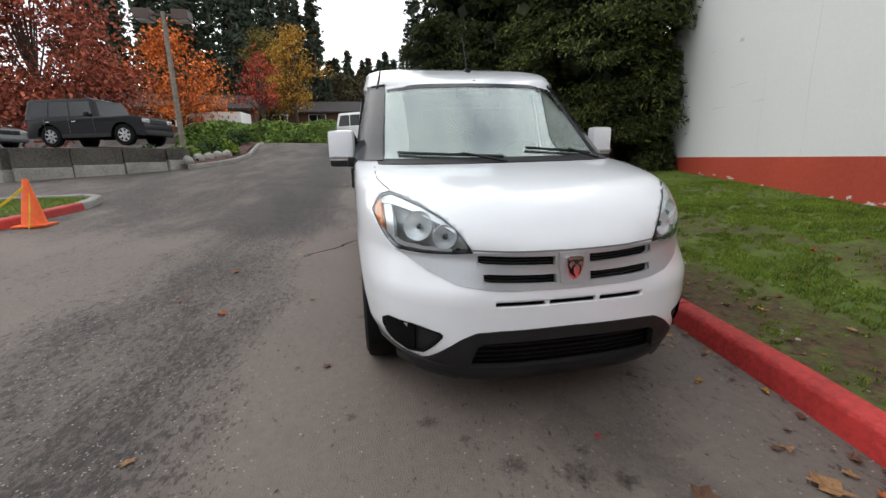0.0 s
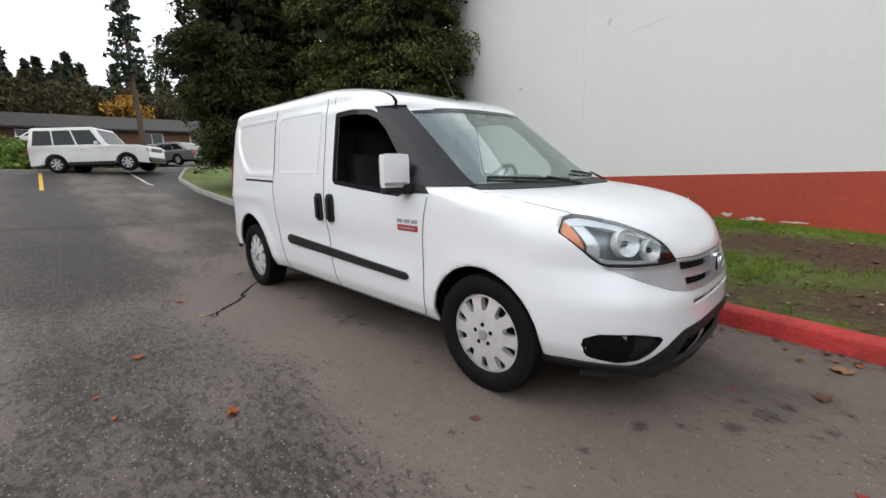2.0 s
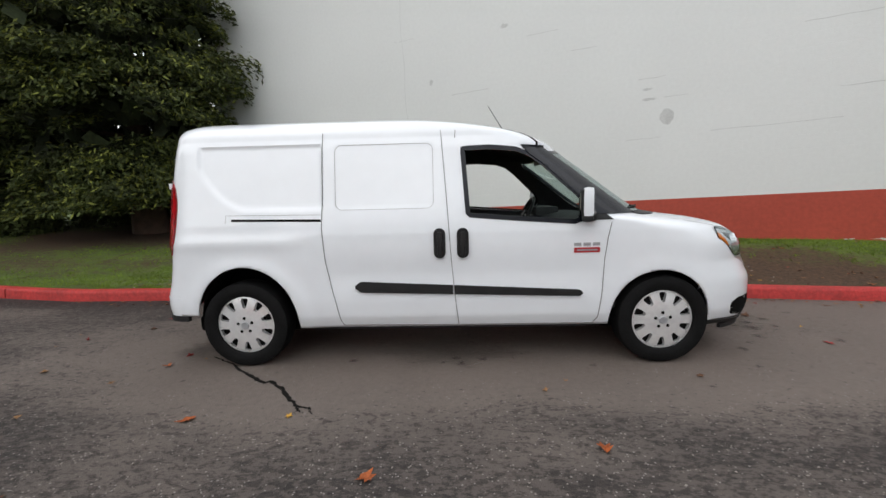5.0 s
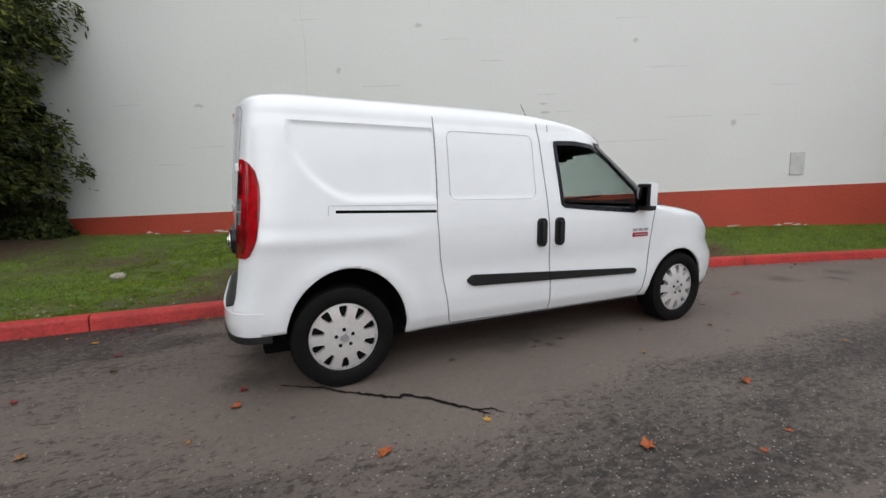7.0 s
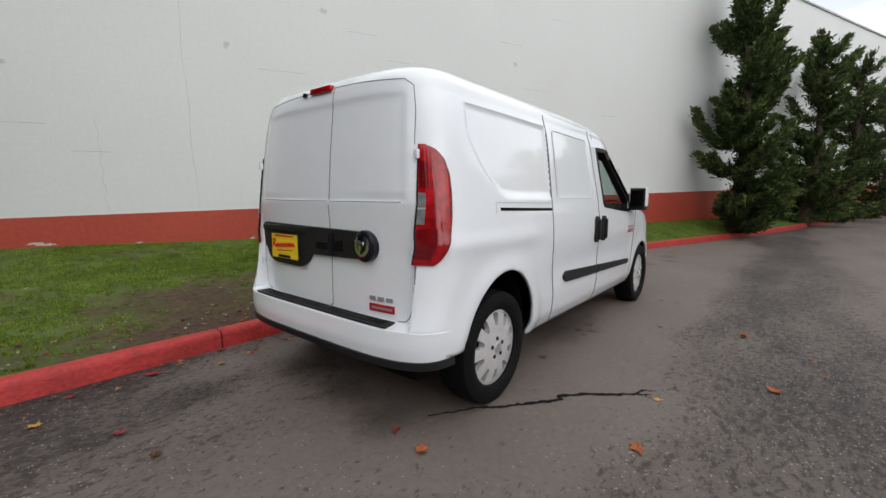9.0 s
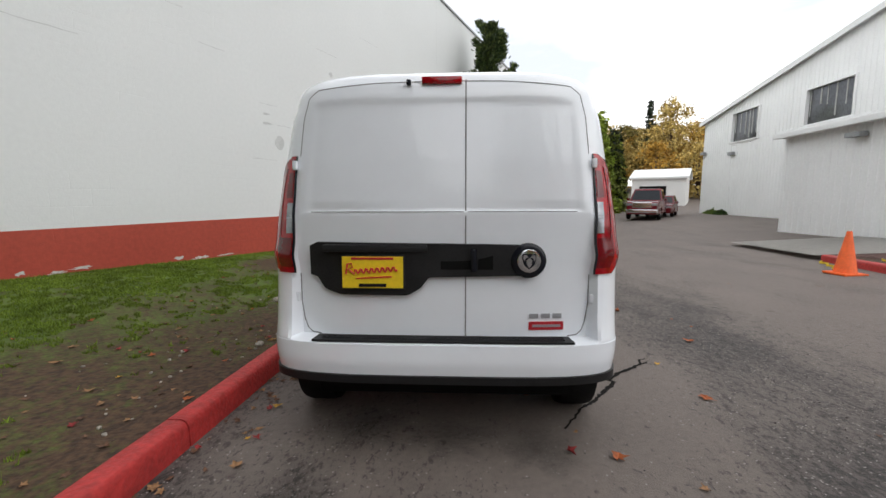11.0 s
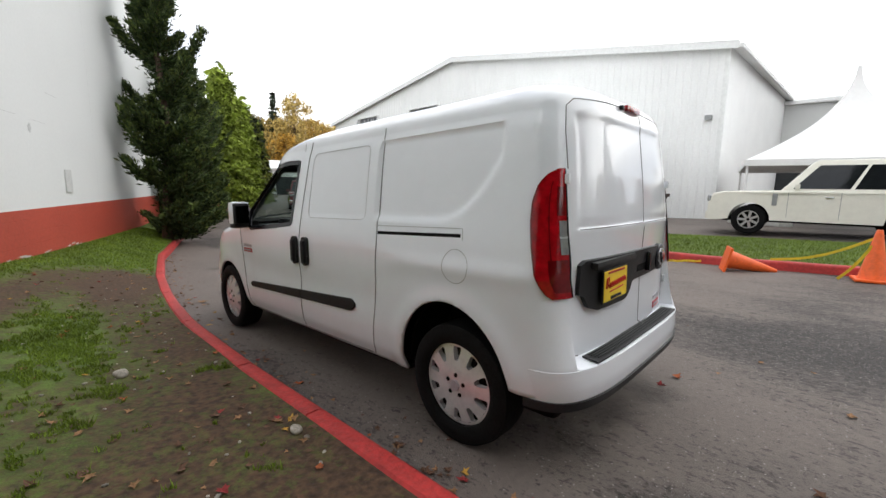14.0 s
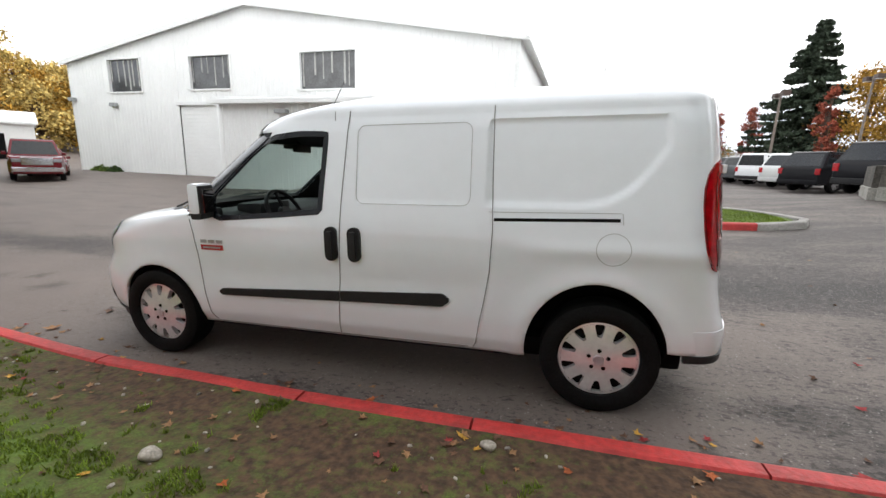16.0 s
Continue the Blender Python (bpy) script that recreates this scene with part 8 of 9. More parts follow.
def cone(m, label):
    t = thing("traffic_cone", m, label, "traffic cone", "cones along the kerb")
    bm = lathe([(0.165, 0.03), (0.15, 0.06), (0.035, 0.70), (0.028, 0.715), (0.0, 0.715)], 24, "z")
    part("cone_body", bm, M_CONE, t, smooth=40)
    part("base_plate", box((0, 0, 0.018), (0.40, 0.40, 0.036), 0.015), M_CONE, t)
    return t


def at_road(x, y, dz=0.0):
    return (x, y, float(ground_z(x, y)) + dz)


cone(pose(*at_road(-3.35, -5.75), 0, 0, 8), "upright orange traffic cone at the kerb")
cone(pose(*at_road(0.17, -5.97), 0, 0, 20), "upright orange traffic cone with tape at the kerb")
cone(pose(*at_road(3.05, -6.35), 0, 0, 5), "upright orange traffic cone by the path")
cone(pose(*at_road(-1.65, -5.60, 0.19), 0, 102, 199), "orange traffic cone fallen on its side")


def tape(pts, label):
    bm = sweep(pts, [(-0.002, -0.018), (-0.002, 0.018), (0.002, 0.018), (0.002, -0.018)])
    return tagged(part("barrier_tape", bm, M_TAPE), label, "barrier tape", "barrier tapes")


def sag(a, b, drop, n=14, wob=0.0):
    a, b = Vector(a), Vector(b)
    return [tuple(a.lerp(b, i / n) - Vector((0, 0, drop * math.sin(math.pi * i / n))) + Vector((0, wob * math.sin(i * 1.7), 0))) for i in range(n + 1)]


tape(sag(at_road(-3.35, -5.75, 0.62), at_road(-2.2, -6.0, 0.17), 0.10), "yellow barrier tape hanging from a cone")
tape(sag(at_road(0.17, -5.97, 0.50), at_road(1.4, -7.0, 0.30), 0.12), "yellow barrier tape tied to a cone")
tape(sag(at_road(0.17, -5.97, 0.45), at_road(0.3, -5.86, 0.02), 0.0), "loose end of yellow barrier tape")
tape(sag(at_road(1.4, -7.0, 0.30), at_road(3.6, -7.4, 0.16), 0.14, wob=0.03), "yellow barrier tape lying on the bed")
tape(sag(at_road(3.05, -6.35, 0.04), at_road(4.6, -7.2, 0.02), 0.0, wob=0.06), "yellow barrier tape lying on the path")
tape(sag(at_road(-3.3, -5.7, 0.5), at_road(-3.0, -5.6, 0.02), 0.05), "loose end of yellow barrier tape")
tape(sag(at_road(-1.3, -5.7, 0.10), at_road(-0.3, -5.65, 0.02), 0.0, wob=0.05), "yellow barrier tape on the ground")

# ---- path, beds and machines by the annex ----
pathm = bmesh.new()
pq = [(4.9, -7.35), (8.6, -7.9), (9.4, -12.2), (5.0, -12.05)]
vs = [pathm.verts.new((x, y, float(ground_z(x, y)) + 0.10)) for x, y in pq]
pathm.faces.new(vs)
bmesh.ops.solidify(pathm, geom=pathm.faces[:], thickness=0.2)
tagged(part("concrete_path", pathm, mat("pale_concrete", (0.42, 0.40, 0.37), rough=0.85, vary=0.12, fine=30, bump=0.2)), "pale concrete path to the grey door", "path", kind="structure")
for q in ([(2.2, -8.0), (4.8, -7.6), (4.95, -12.1), (2.4, -11.0)],):
    bm = bmesh.new()
    bm.faces.new([bm.verts.new((x, y, float(ground_z(x, y)) + 0.12)) for x, y in q])
    tagged(part("mulch_bed", bm, M_MULCH), "bed of dark red bark mulch", "planting bed", kind="structure")
M_GALV = mat("galvanised_sheet", (0.62, 0.63, 0.60), rough=0.45, metal=0.5, vary=0.15, fine=25)
ac = thing("air_conditioner", pose(4.32, -12.05, float(ground_z(4.3, -12)) + 0.02, 0, 0, -112), "long galvanised air conditioning unit on the ground", "air conditioner")
part("casing", box((1.05, 0, 0.60), (2.0, 0.95, 0.95), 0.02), M_GALV, ac)
part("lid", box((1.05, 0, 1.10), (2.1, 1.05, 0.05), 0.01), M_GALV, ac)
for k in range(9):
    part("fin", box((0.03, -0.42 + k * 0.105, 0.60), (0.03, 0.05, 0.88)), M_DOORGREY, ac)
for k, u in enumerate((0.55, 1.05, 1.6)):
    part("exhaust_stub", tube((u, -0.1, 1.12), (u, -0.1, 1.30 + 0.05 * k), 0.12, 0.12, 14), M_GALV, ac)
part("fan_opening", tube((0.55, -0.485, 0.42), (0.55, -0.5, 0.42), 0.17, 0.17, 20), M_DOORGREY, ac)
for k in range(4):
    part("pipe", tube((0.9 + k * 0.33, -0.52, 0.15), (0.9 + k * 0.33, -0.52, 0.85 - 0.1 * k), 0.03, 0.03, 8), M_GALV, ac)
part("skid", box((1.05, 0, 0.06), (2.2, 1.0, 0.12)), M_TRIM, ac)
tf = thing("trailer_frame", pose(2.75, -14.5, float(ground_z(2.75, -14.5)) + 0.12, 0, 0, 240), "rusty black trailer frame beside the warehouse", "trailer frame")
M_RUST = mat("rusty_black_steel", (0.05, 0.035, 0.03), rough=0.7, vary=0.5, fine=25)
for y in (-0.5, 0.5):
    part("rail", box((0, y, 0.95), (1.9, 0.08, 0.12)), M_RUST, tf)
    part("leg", tube((-0.85, y, 0.95), (-0.4, y, 0.0), 0.05, 0.05, 8), M_RUST, tf)
    part("leg", tube((0.85, y, 0.95), (0.3, y, 0.0), 0.05, 0.05, 8), M_RUST, tf)
for x in (-0.85, 0, 0.85):
    part("cross_bar", box((x, 0, 0.95), (0.08, 1.0, 0.08)), M_RUST, tf)
part("draw_bar", box((0.3, 0, 0.25), (1.8, 0.12, 0.1)), M_RUST, tf)
for i in range(5):
    x, y = -0.2 - 0.35 * i, -16.2 + 0.3 * i
    part_ = box((0, 0, 0.15), (0.5, 0.35, 0.3), 0.05, Matrix.Rotation(i, 4, "Z"))
    bmesh.ops.translate(part_, verts=part_.verts[:], vec=at_road(x, y))
    tagged(part("scrap_heap", part_, M_GALV), "dull grey scrap lying by the warehouse wall", "scrap", "scrap by the wall")
pst = thing("marker_post", pose(26.2, -7.1, -0.45), "short reddish wooden post beside the road", "post")
part("shaft", box((0, 0, 0.7), (0.16, 0.16, 1.5), 0.02, Matrix.Rotation(radians(4), 4, "X")), mat("red_brown_wood", (0.22, 0.07, 0.04), rough=0.8, vary=0.3), pst)
for i, (x, y, r) in enumerate(((31.2, -20.3, 0.7), (30.2, -19.8, 0.5), (29.4, -19.9, 0.6))):
    shrub(x, y, r, r * 0.9, 360 + i, 700, 0.11, M_IVY if i != 2 else M_SHRUB, "low weeds at the corner of the warehouse")


# ---- marks on the block wall ----
M_PATCH = mat("grey_wall_patch", (0.56, 0.57, 0.56), rough=0.8, vary=0.12, scale=6, fine=40, bump=0.4)
M_CRACK = mat("dark_hairline", (0.42, 0.42, 0.41), rough=0.9, vary=0.3)
M_CHIP = mat("bare_white_chip", (0.60, 0.58, 0.55), rough=0.9, vary=0.15, fine=30, bump=0.3)


def on_wall(x, z, out=0.0):
    """Wall-frame place of a world x and z on the painted face."""
    u = (x - CORNER[0]) / math.cos(radians(WALL_ANG))
    return (u, -out, z)


def blob(cx, cz, rx, rz, seed, material, name, parent, out=0.004, rough_edge=0.25, n=22):
    r = random.Random(seed)
    bm = bmesh.new()
    u, _, z = on_wall(cx, cz)
    pts = []
    for i in range(n):
        a = 2 * math.pi * i / n
        k = 1 + rough_edge * r.uniform(-1, 1)
        pts.append((u + rx * k * math.cos(a), z + rz * k * math.sin(a)))
    add_prism(bm, pts, -out, 0.01, "y")
    return part(name, bm, material, parent)


patch_ring = blob(3.58, 2.31, 0.105, 0.125, 1, M_PATCH, "filled_hole", building, rough_edge=0.08)
hatch = part("wall_hatch", box((on_wall(8.2, 0)[0], -0.012, 1.44), (0.30, 0.03, 0.44), 0.006), M_PATCH, building, "small grey hatch cover")
rwm = random.Random(12)


def wall_crack(pts, w, material=M_CRACK):
    bm = bmesh.new()
    rows = []
    for i, (x, z) in enumerate(pts):
        u, _, zz = on_wall(x, z)
        ww = w * (0.4 + 0.6 * rwm.random())
        rows.append((u, zz, ww))
    steep = abs(pts[-1][1] - pts[0][1]) > abs(pts[-1][0] - pts[0][0])
    vs = []
    for u, z, ww in rows:
        d = (ww, 0) if steep else (0, ww)
        vs.append((bm.verts.new((u + d[0], -0.0025, z + d[1])), bm.verts.new((u - d[0], -0.0025, z - d[1]))))
    for a, b in zip(vs, vs[1:]):
        bm.faces.new((a[0], a[1], b[1], b[0]))
    return part("wall_crack", bm, material, building)


for x0, z0, L in ((4.15, 2.02, 1.5), (3.0, 1.99, 0.5), (5.6, 2.45, 0.9), (6.9, 2.44, 0.6), (1.5, 4.0, 0.5), (3.2, 2.95, 0.35), (3.55, 2.62, 0.3), (0.1, 3.2, 0.7), (-3.0, 2.2, 0.6), (-3.6, 1.9, 0.5), (-2.2, 1.85, 0.4), (5.2, 3.4, 0.8), (7.6, 3.0, 0.5), (2.2, 3.6, 0.4), (-1.0, 4.4, 0.4), (4.6, 4.3, 0.6), (6.0, 5.0, 0.7), (-4.2, 3.0, 0.5)):
    wall_crack([(x0 + L * i / 8, z0 + rwm.uniform(-0.006, 0.006)) for i in range(9)], 0.003)
for xx, za, zb in ((-0.85, 1.0, 7.5), (-1.9, 1.0, 2.3), (9.9, 1.0, 7.5)):
    wall_crack([(xx + 0.015 * math.sin(i * 1.3), za + (zb - za) * i / 24) for i in range(25)], 0.004, M_PATCH)
for i, (x, z, rx, rz) in enumerate(((1.12, 4.25, 0.06, 0.035), (-2.75, 2.95, 0.09, 0.03), (3.35, 2.62, 0.10, 0.02), (3.3, 2.78, 0.07, 0.02), (6.9, 2.3, 0.05, 0.06), (-0.3, 3.5, 0.04, 0.05), (5.0, 3.9, 0.05, 0.04))):
    blob(x, z, rx, rz, 20 + i, M_PATCH, "paint_scar", building, rough_edge=0.5)
for i in range(24):
    x = rwm.uniform(-5.5, 9.5)
    z = lawn_z(x, wall_y(x) - 0.1)
    blob(x, z + rwm.uniform(-0.01, 0.06), rwm.uniform(0.03, 0.13), rwm.uniform(0.008, 0.022), 60 + i, M_CHIP, "flaked_paint", building, out=0.007, rough_edge=0.6, n=16)
for i in range(9):
    x = rwm.uniform(-5, 9)
    for k in range(3):
        z = 0.97 - 0.2032 * (k + 1)
        wall_crack([(x + 1.6 * j / 8, z + rwm.uniform(-0.004, 0.004)) for j in range(9)], 0.004, mat("dark_red_joint", (0.30, 0.04, 0.025), rough=0.8, vary=0.2) if i == 0 and k == 0 else bpy.data.materials["dark_red_joint"])

# ---- crack and stains on the road ----
M_ROADCRACK = mat("open_road_crack", (0.012, 0.011, 0.010), rough=0.95, vary=0.3, spec=0.1)


def road_crack(pts, w, label, seed):
    r = random.Random(seed)
    bm = bmesh.new()
    dense = []
    for a, b in zip(pts, pts[1:]):
        for i in range(8):
            t = i / 8
            dense.append((a[0] + (b[0] - a[0]) * t + r.uniform(-0.007, 0.007), a[1] + (b[1] - a[1]) * t + r.uniform(-0.007, 0.007)))
    rows = []
    for i, (x, y) in enumerate(dense):
        p, q = dense[max(0, i - 1)], dense[min(len(dense) - 1, i + 1)]
        d = Vector((q[0] - p[0], q[1] - p[1])).normalized()
        ww = w * r.uniform(0.5, 1.0) * math.sin(math.pi * (0.12 + 0.8 * i / len(dense)))
        rows.append([bm.verts.new((x + s * d.y * ww, y - s * d.x * ww, float(ground_z(x, y)) + 0.003)) for s in (1, -1)])
    for a, b in zip(rows, rows[1:]):
        bm.faces.new((a[0], a[1], b[1], b[0]))
    return tagged(part("road_crack", bm, M_ROADCRACK), label, "road crack", kind="structure")


road_crack([(-1.93, -0.63), (-1.69, -0.78), (-1.59, -0.88), (-1.43, -1.01), (-1.29, -1.11), (-1.26, -1.08), (-1.12, -1.21), (-1.01, -1.35), (-0.93, -1.43), (-0.85, -1.45), (-0.80, -1.54)], 0.019, "jagged dark crack in the asphalt", 1)
road_crack([(-0.95, -1.42), (-0.92, -1.47), (-0.88, -1.50)], 0.008, "thin side crack in the asphalt", 2)
road_crack([(-9, -6.0), (-8.2, -3.2), (-7.4, -0.6), (-7.0, 1.2)], 0.03, "long dark paving joint across the road", 3)


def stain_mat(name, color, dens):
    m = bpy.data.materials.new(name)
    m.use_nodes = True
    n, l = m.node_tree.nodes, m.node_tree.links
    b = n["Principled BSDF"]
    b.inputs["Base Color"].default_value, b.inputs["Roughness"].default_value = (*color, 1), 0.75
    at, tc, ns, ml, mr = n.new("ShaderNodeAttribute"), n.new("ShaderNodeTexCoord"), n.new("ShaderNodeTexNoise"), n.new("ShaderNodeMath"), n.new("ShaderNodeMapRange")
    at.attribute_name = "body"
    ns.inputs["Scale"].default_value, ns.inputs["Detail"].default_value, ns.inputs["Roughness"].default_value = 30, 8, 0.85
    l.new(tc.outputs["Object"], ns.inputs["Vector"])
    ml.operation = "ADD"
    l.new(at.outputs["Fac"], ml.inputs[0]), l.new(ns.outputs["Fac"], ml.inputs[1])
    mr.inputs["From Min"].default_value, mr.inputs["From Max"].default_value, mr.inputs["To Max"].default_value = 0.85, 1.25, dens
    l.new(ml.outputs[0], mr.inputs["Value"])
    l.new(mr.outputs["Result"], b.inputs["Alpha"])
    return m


M_OIL = stain_mat("oil_stain", (0.022, 0.019, 0.017), 0.8)
M_SOFTBLOTCH = stain_mat("soft_dark_blotch", (0.040, 0.037, 0.034), 0.55)


def stain(x, y, r, seed, m=None, sx=1.0):
    rr = random.Random(seed)
    bm = bmesh.new()
    lay = bm.verts.layers.float.new("body")
    c = bm.verts.new((x, y, float(ground_z(x, y)) + 0.0045))
    c[lay] = 0.58
    rings = []
    for k, f in ((0.5, 0.42), (1.0, 0.0)):
        ring = []
        for i in range(18):
            a = 2 * math.pi * i / 18
            q = r * k * (1 + 0.38 * rr.uniform(-1, 1))
            px, py = x + sx * q * math.cos(a), y + q * math.sin(a)
            v = bm.verts.new((px, py, float(ground_z(px, py)) + 0.0045))
            v[lay] = f
            ring.append(v)
        rings.append(ring)
    for i in range(18):
        j = (i + 1) % 18
        bm.faces.new((c, rings[0][i], rings[0][j]))
        bm.faces.new((rings[0][i], rings[1][i], rings[1][j], rings[0][j]))
    return tagged(part("oil_stain", bm, m or M_OIL), "dark blotch on the asphalt", "oil stain", "stains under the van", kind="structure")


rst = random.Random(9)
for i, (x, y, r) in enumerate(((2.31, -0.56, 0.075), (2.62, -0.28, 0.09), (2.72, -0.05, 0.11), (2.78, 0.1, 0.08), (2.45, -0.42, 0.05), (2.95, -0.02, 0.07), (3.0, 0.22, 0.06), (2.6, 0.02, 0.06), (0.04, -0.69, 0.07), (0.08, -0.80, 0.08), (-0.06, -0.78, 0.05), (0.25, -0.72, 0.06), (-0.76, -0.73, 0.07), (-1.9, -1.07, 0.035), (1.05, -0.85, 0.05), (2.2, -0.9, 0.05), (3.2, -0.4, 0.08), (3.35, 0.4, 0.08), (1.7, -1.2, 0.04))):
    stain(x, y, r, 400 + i)
for i in range(34):
    x, y = rst.uniform(-4.5, 4.5), rst.uniform(-3.6, 1.1)
    stain(x, y, rst.uniform(0.025, 0.09), 450 + i, M_SOFTBLOTCH, rst.uniform(0.8, 1.6))
# larger soft dark blotches under the van, behind it and ahead of it
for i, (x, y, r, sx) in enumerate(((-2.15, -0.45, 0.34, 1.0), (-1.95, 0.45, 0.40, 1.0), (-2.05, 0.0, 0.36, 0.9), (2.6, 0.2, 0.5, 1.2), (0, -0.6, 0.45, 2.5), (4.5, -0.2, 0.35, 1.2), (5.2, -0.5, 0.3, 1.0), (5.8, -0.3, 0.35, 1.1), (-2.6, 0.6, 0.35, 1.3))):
    stain(x, y, r, 540 + i, M_SOFTBLOTCH, sx)

# ---- fallen leaves, pebbles, grass ----
LEAFCOLORS = [("tan_leaf", (0.26, 0.14, 0.065)), ("orange_fallen_leaf", (0.32, 0.085, 0.025)), ("red_fallen_leaf", (0.26, 0.03, 0.03)), ("brown_fallen_leaf", (0.11, 0.055, 0.032)), ("yellow_fallen_leaf", (0.45, 0.25, 0.04))]
M_LEAVES = [mat(n_, c_, rough=0.7, vary=0.35, scale=20, fine=90, spec=0.3) for n_, c_ in LEAFCOLORS]


def leaf_outline():
    """A five-lobed maple leaf in the unit square."""
    tips = [(0, 1.0), (38, 0.55), (68, 0.95), (100, 0.42), (128, 0.72), (165, 0.3), (180, 0.5), (195, 0.3), (232, 0.72), (260, 0.42), (292, 0.95), (322, 0.55)]
    return [(r * math.sin(radians(a)), r * math.cos(radians(a))) for a, r in tips]


def leaf_bm(bm, x, y, z, s, rot, r):
    fold, curl = r.uniform(-0.5, 0.5), r.uniform(0, 2.4)
    c = bm.verts.new((x, y, z + 0.35 * s * r.uniform(0.02, 0.12)))
    ring = []
    for u, v in leaf_outline():
        cu, cv = u * math.cos(rot) - v * math.sin(rot), u * math.sin(rot) + v * math.cos(rot)
        k = r.uniform(0.65, 1.15)
        ring.append(bm.verts.new((x + k * cu * s + fold * cv * s, y + k * cv * s, z + s * r.uniform(0.02, 0.20) + 0.22 * s * abs(u) * curl)))
    for i in range(len(ring)):
        bm.faces.new((c, ring[i], ring[(i + 1) % len(ring)]))


def surface_z(x, y):
    k = kerb_y(x)
    if y > k + 0.13:
        return lawn_z(x, y)
    if y > k:
        return float(ground_z(x, y)) + 0.142
    return float(ground_z(x, y))


rl = random.Random(21)
# single leaves that stand out on the road
for i, (x, y, ci, s) in enumerate(((-0.35, -2.09, 1, 0.085), (-1.52, -1.59, 1, 0.085), (0.79, -1.86, 1, 0.08), (-2.2, -0.81, 1, 0.07), (-0.94, -1.55, 4, 0.05), (-2.15, -0.6, 2, 0.06), (2.95, 0.75, 0, 0.13), (3.25, 0.85, 0, 0.09), (2.9, 0.30, 3, 0.09), (3.05, -0.45, 2, 0.07), (2.55, 0.12, 2, 0.04), (3.15, -0.05, 4, 0.035),
                                   (-2.7, 1.12, 2, 0.09), (-2.35, 0.95, 0, 0.05), (-3.3, 0.85, 4, 0.07), (-3.05, 0.45, 2, 0.06), (-2.1, 0.98, 2, 0.045), (-3.1, -0.9, 0, 0.06), (-2.4, -1.1, 0, 0.05), (-2.6, -1.55, 0, 0.05), (0.35, 1.05, 3, 0.08), (-0.25, 1.08, 1, 0.06), (-3.4, -0.2, 2, 0.05), (0.4, -2.3, 1, 0.04), (0.1, -2.35, 1, 0.04), (-3.0, 0.1, 3, 0.06))):
    bm = bmesh.new()
    leaf_bm(bm, 0, 0, 0, s * 0.72, rl.uniform(0, 6.28), rl)
    ob = part("fallen_leaf", bm, M_LEAVES[ci])
    ob.location = (x, y, surface_z(x, y) + 0.004)
    tagged(ob, LEAFCOLORS[ci][0].split("_")[0] + " maple leaf lying flat on the asphalt", "leaf", "fallen leaves")
groups = [bmesh.new() for _ in M_LEAVES]
for i in range(700):
    if i < 410:
        x = rl.uniform(-4.5, 6.5)
        y = kerb_y(x) + 0.14 + abs(rl.gauss(0, 1.1))
        if y > wall_y(x) - 0.1:
            continue
    elif i < 660:
        x = rl.uniform(-5, 9)
        y = kerb_y(x) - 0.02 - abs(rl.gauss(0, 0.16))
    else:
        x, y = rl.uniform(-7, 6), rl.uniform(-5.5, 1.0)
    s = rl.uniform(0.014, 0.042) if i < 660 else rl.uniform(0.015, 0.04)
    ci = rl.choices(range(5), (6, 1.2, 1, 7, 0.5))[0]
    leaf_bm(groups[ci], x, y, surface_z(x, y) + 0.004, s, rl.uniform(0, 6.28), rl)
litter = thing("leaf_litter", Matrix.Identity(4), "scattered small brown and orange fallen leaves", "leaves", kind="stuff")
for g, m in zip(groups, M_LEAVES):
    part("leaf_scatter", g, m, litter)
# pebbles and bits of paper on the soil
M_PEBBLE = mat("pale_pebble", (0.30, 0.27, 0.23), rough=0.8, vary=0.4, scale=30, fine=80, island=0.5)
bm = bmesh.new()
for i in range(150):
    x = rl.uniform(-4.5, 4)
    y = kerb_y(x) + 0.16 + abs(rl.gauss(0, 0.7))
    if y > wall_y(x) - 0.1:
        continue
    r = rl.uniform(0.005, 0.014)
    mm = Matrix.Translation((x, y, surface_z(x, y) + r * 0.3)) @ Matrix.Rotation(rl.uniform(0, 6), 4, "Z") @ Matrix.Diagonal((1.3, 0.9, 0.6, 1))
    bmesh.ops.create_icosphere(bm, subdivisions=1, radius=r, matrix=mm)
pebbles = thing("gravel", Matrix.Identity(4), "scattered pale pebbles on bare soil", "gravel", kind="stuff")
part("pebble_scatter", bm, M_PEBBLE, pebbles, smooth=60)
for i, (x, y, r) in enumerate(((-3.58, 2.79, 0.065), (-1.03, 1.50, 0.03), (0.35, 2.0, 0.04))):
    bm = bmesh.new()
    bmesh.ops.create_icosphere(bm, subdivisions=3, radius=r)
    for v in bm.verts:
        v.co = Vector((v.co.x * 1.3, v.co.y, v.co.z * 0.75)) + v.normal * 0.25 * r * noise.noise(v.co * 25 + Vector((i, 0, 0)))
    ob = part("stone", bm, M_PEBBLE, smooth=60)
    ob.location = (x, y, surface_z(x, y) + r * 0.45)
    tagged(ob, "smooth pale stone lying on the bare soil", "stone", "stones on the bank")

M_BLADE = mat("grass_blade", (0.140, 0.200, 0.024), rough=0.8, vary=0.4, scale=1.5, fine=8, island=0.35, spec=0.2)


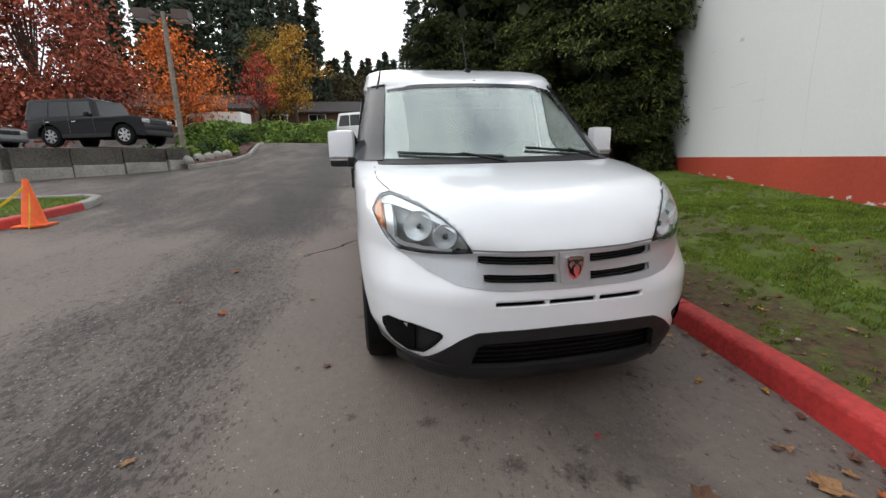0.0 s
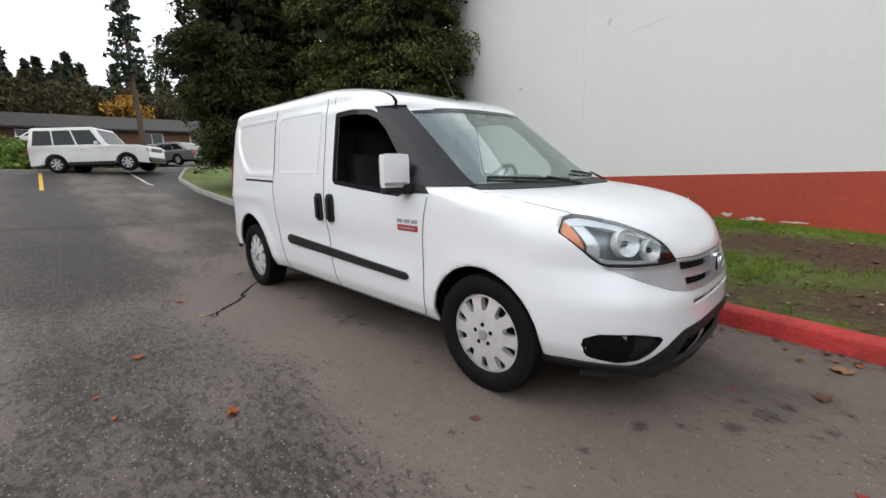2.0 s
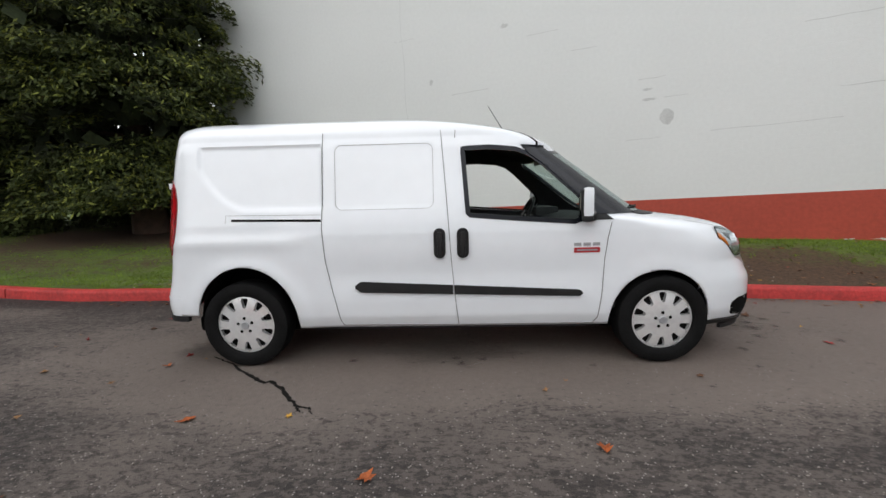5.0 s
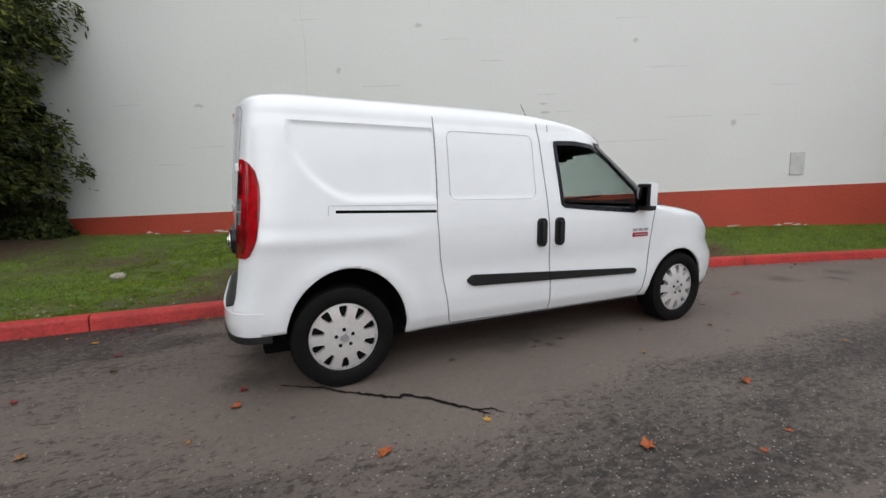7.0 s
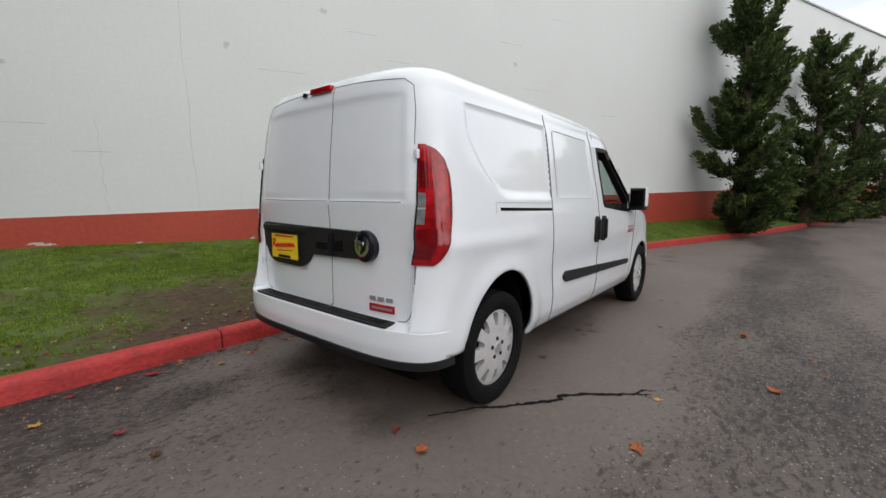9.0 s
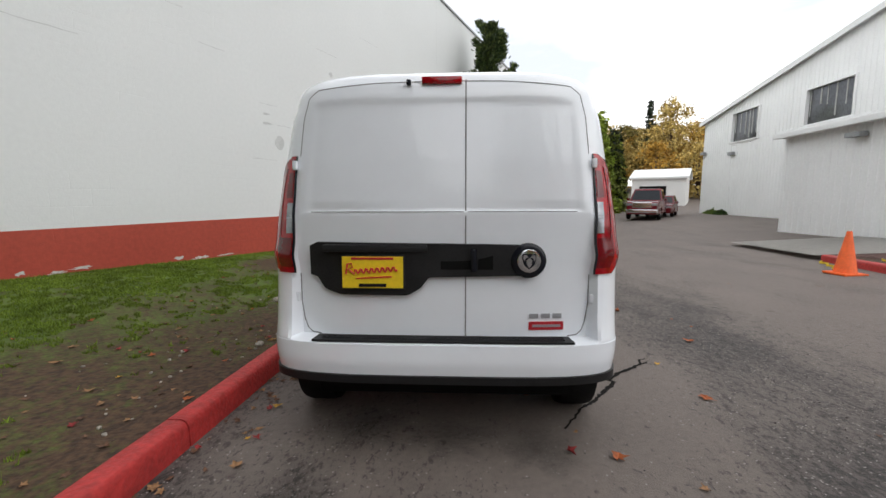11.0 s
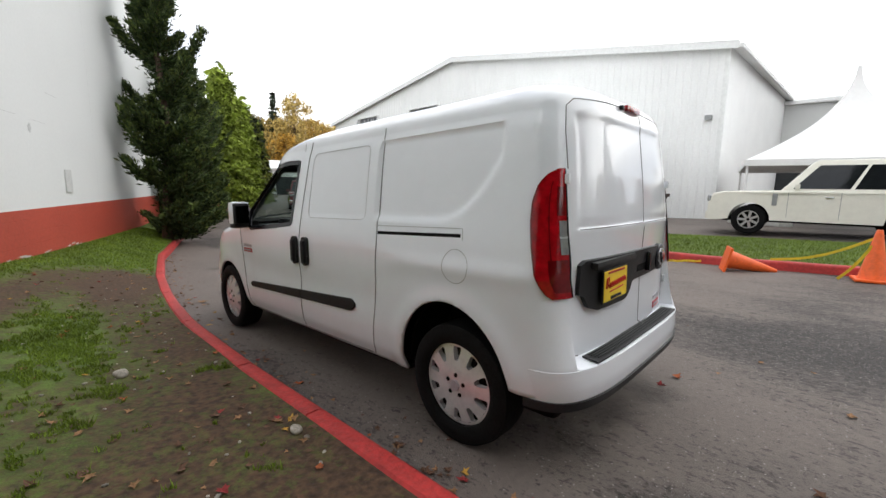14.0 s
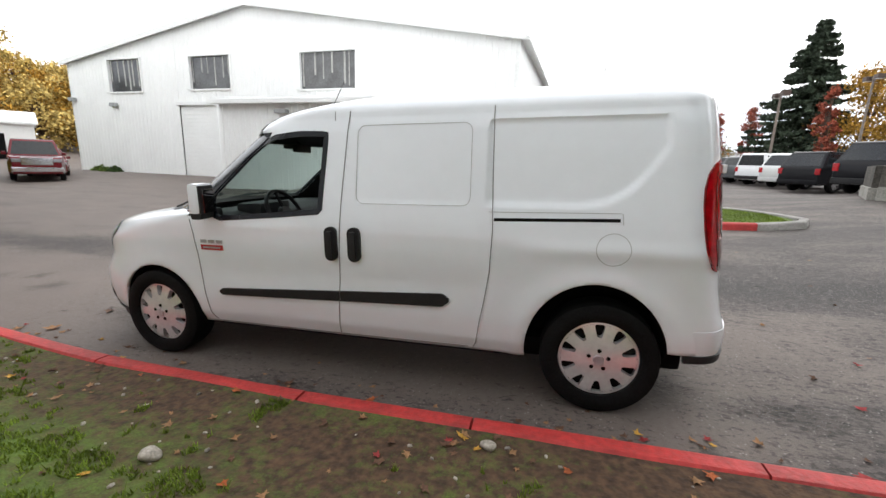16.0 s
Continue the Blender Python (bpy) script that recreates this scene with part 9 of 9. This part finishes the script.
def grass(name, n, draw, zf, share, h, seed, label):
    rng2 = np.random.default_rng(seed)
    V = []
    k = 0
    for _ in range(n * 3):
        x, y = draw(rng2)
        if share(x, y) + 0.5 + 0.42 * noise.noise((x * 4, y * 5, 3)) + 0.36 * noise.noise((x * 15, y * 15, 7)) < 1.0:
            continue
        z = zf(x, y)
        a, b = rng2.uniform(0, 6.283), rng2.uniform(0.4, 1.0) * h
        dx, dy = 0.0045 * math.cos(a), 0.0045 * math.sin(a)
        lx, ly = rng2.normal() * 0.45 * b, rng2.normal() * 0.45 * b
        V += [(x - dx, y - dy, z - 0.004), (x + dx, y + dy, z - 0.004), (x + lx, y + ly, z + b)]
        k += 1
        if k >= n:
            break
    me = bpy.data.meshes.new(name)
    me.from_pydata(V, [], [(3 * i, 3 * i + 1, 3 * i + 2) for i in range(len(V) // 3)])
    ob = part_mesh(name, me, M_BLADE)
    return tagged(ob, label, "grass", kind="stuff")


def draw_near(r):
    x = -0.6 + r.normal() * 2.3
    return x, kerb_y(x) + 0.16 + r.uniform(0, 1) ** 1.3 * min(3.6 + 0.8 * math.sin(2.3 * x), wall_y(x) - kerb_y(x) - 0.2)


def draw_far(r):
    x = r.uniform(-12, 13)
    return x, kerb_y(x) + 0.16 + r.uniform(0, 1) * max(0.1, wall_y(x) - kerb_y(x) - 0.2)


def draw_island(r):
    x = r.uniform(-5.7, 2.6)
    return x, island_far(x) + r.uniform(0.02, 0.98) * (island_front(x) - island_far(x))


grass("grass", 95000, draw_near, lawn_z, grass_share, 0.026, 1, "short green grass blades on the bank")
grass("grass", 60000, draw_far, lawn_z, grass_share, 0.042, 2, "short green grass along the wall")
grass("grass", 34000, draw_island, lambda x, y: float(ground_z(x, max(y, -9.6))) + 0.11, lambda x, y: 0.8 - 0.75 * smoothstep(1.6, 3.2, x), 0.05, 3, "bright green grass on the island strip")

# loose grit on the road, thickest along the stained band
M_GRIT = mat("road_grit", (0.17, 0.15, 0.135), rough=0.9, vary=0.4, fine=60, island=0.7)
rgv = random.Random(31)
gv, gf = [], []
for i in range(5200):
    x = rgv.uniform(-6, 5.5)
    y = rgv.gauss(-2.2, 0.5) if i < 3800 else rgv.uniform(-4.5, 1.2)
    r = rgv.uniform(0.0022, 0.0065)
    z = float(ground_z(x, y)) + r * 0.3
    b0 = len(gv)
    a = rgv.uniform(0, 6.28)
    gv += [(x + r * math.cos(a + k * 1.5708) * (1.3 if k % 2 else 0.9), y + r * math.sin(a + k * 1.5708) * (1.3 if k % 2 else 0.9), z) for k in range(4)] + [(x, y, z + r * 0.9)]
    gf += [(b0, b0 + 1, b0 + 4), (b0 + 1, b0 + 2, b0 + 4), (b0 + 2, b0 + 3, b0 + 4), (b0 + 3, b0, b0 + 4)]
me = bpy.data.meshes.new("grit")
me.from_pydata(gv, [], gf)
tagged(part_mesh("grit", me, M_GRIT), "loose dark grit scattered over the asphalt", "grit", kind="stuff")
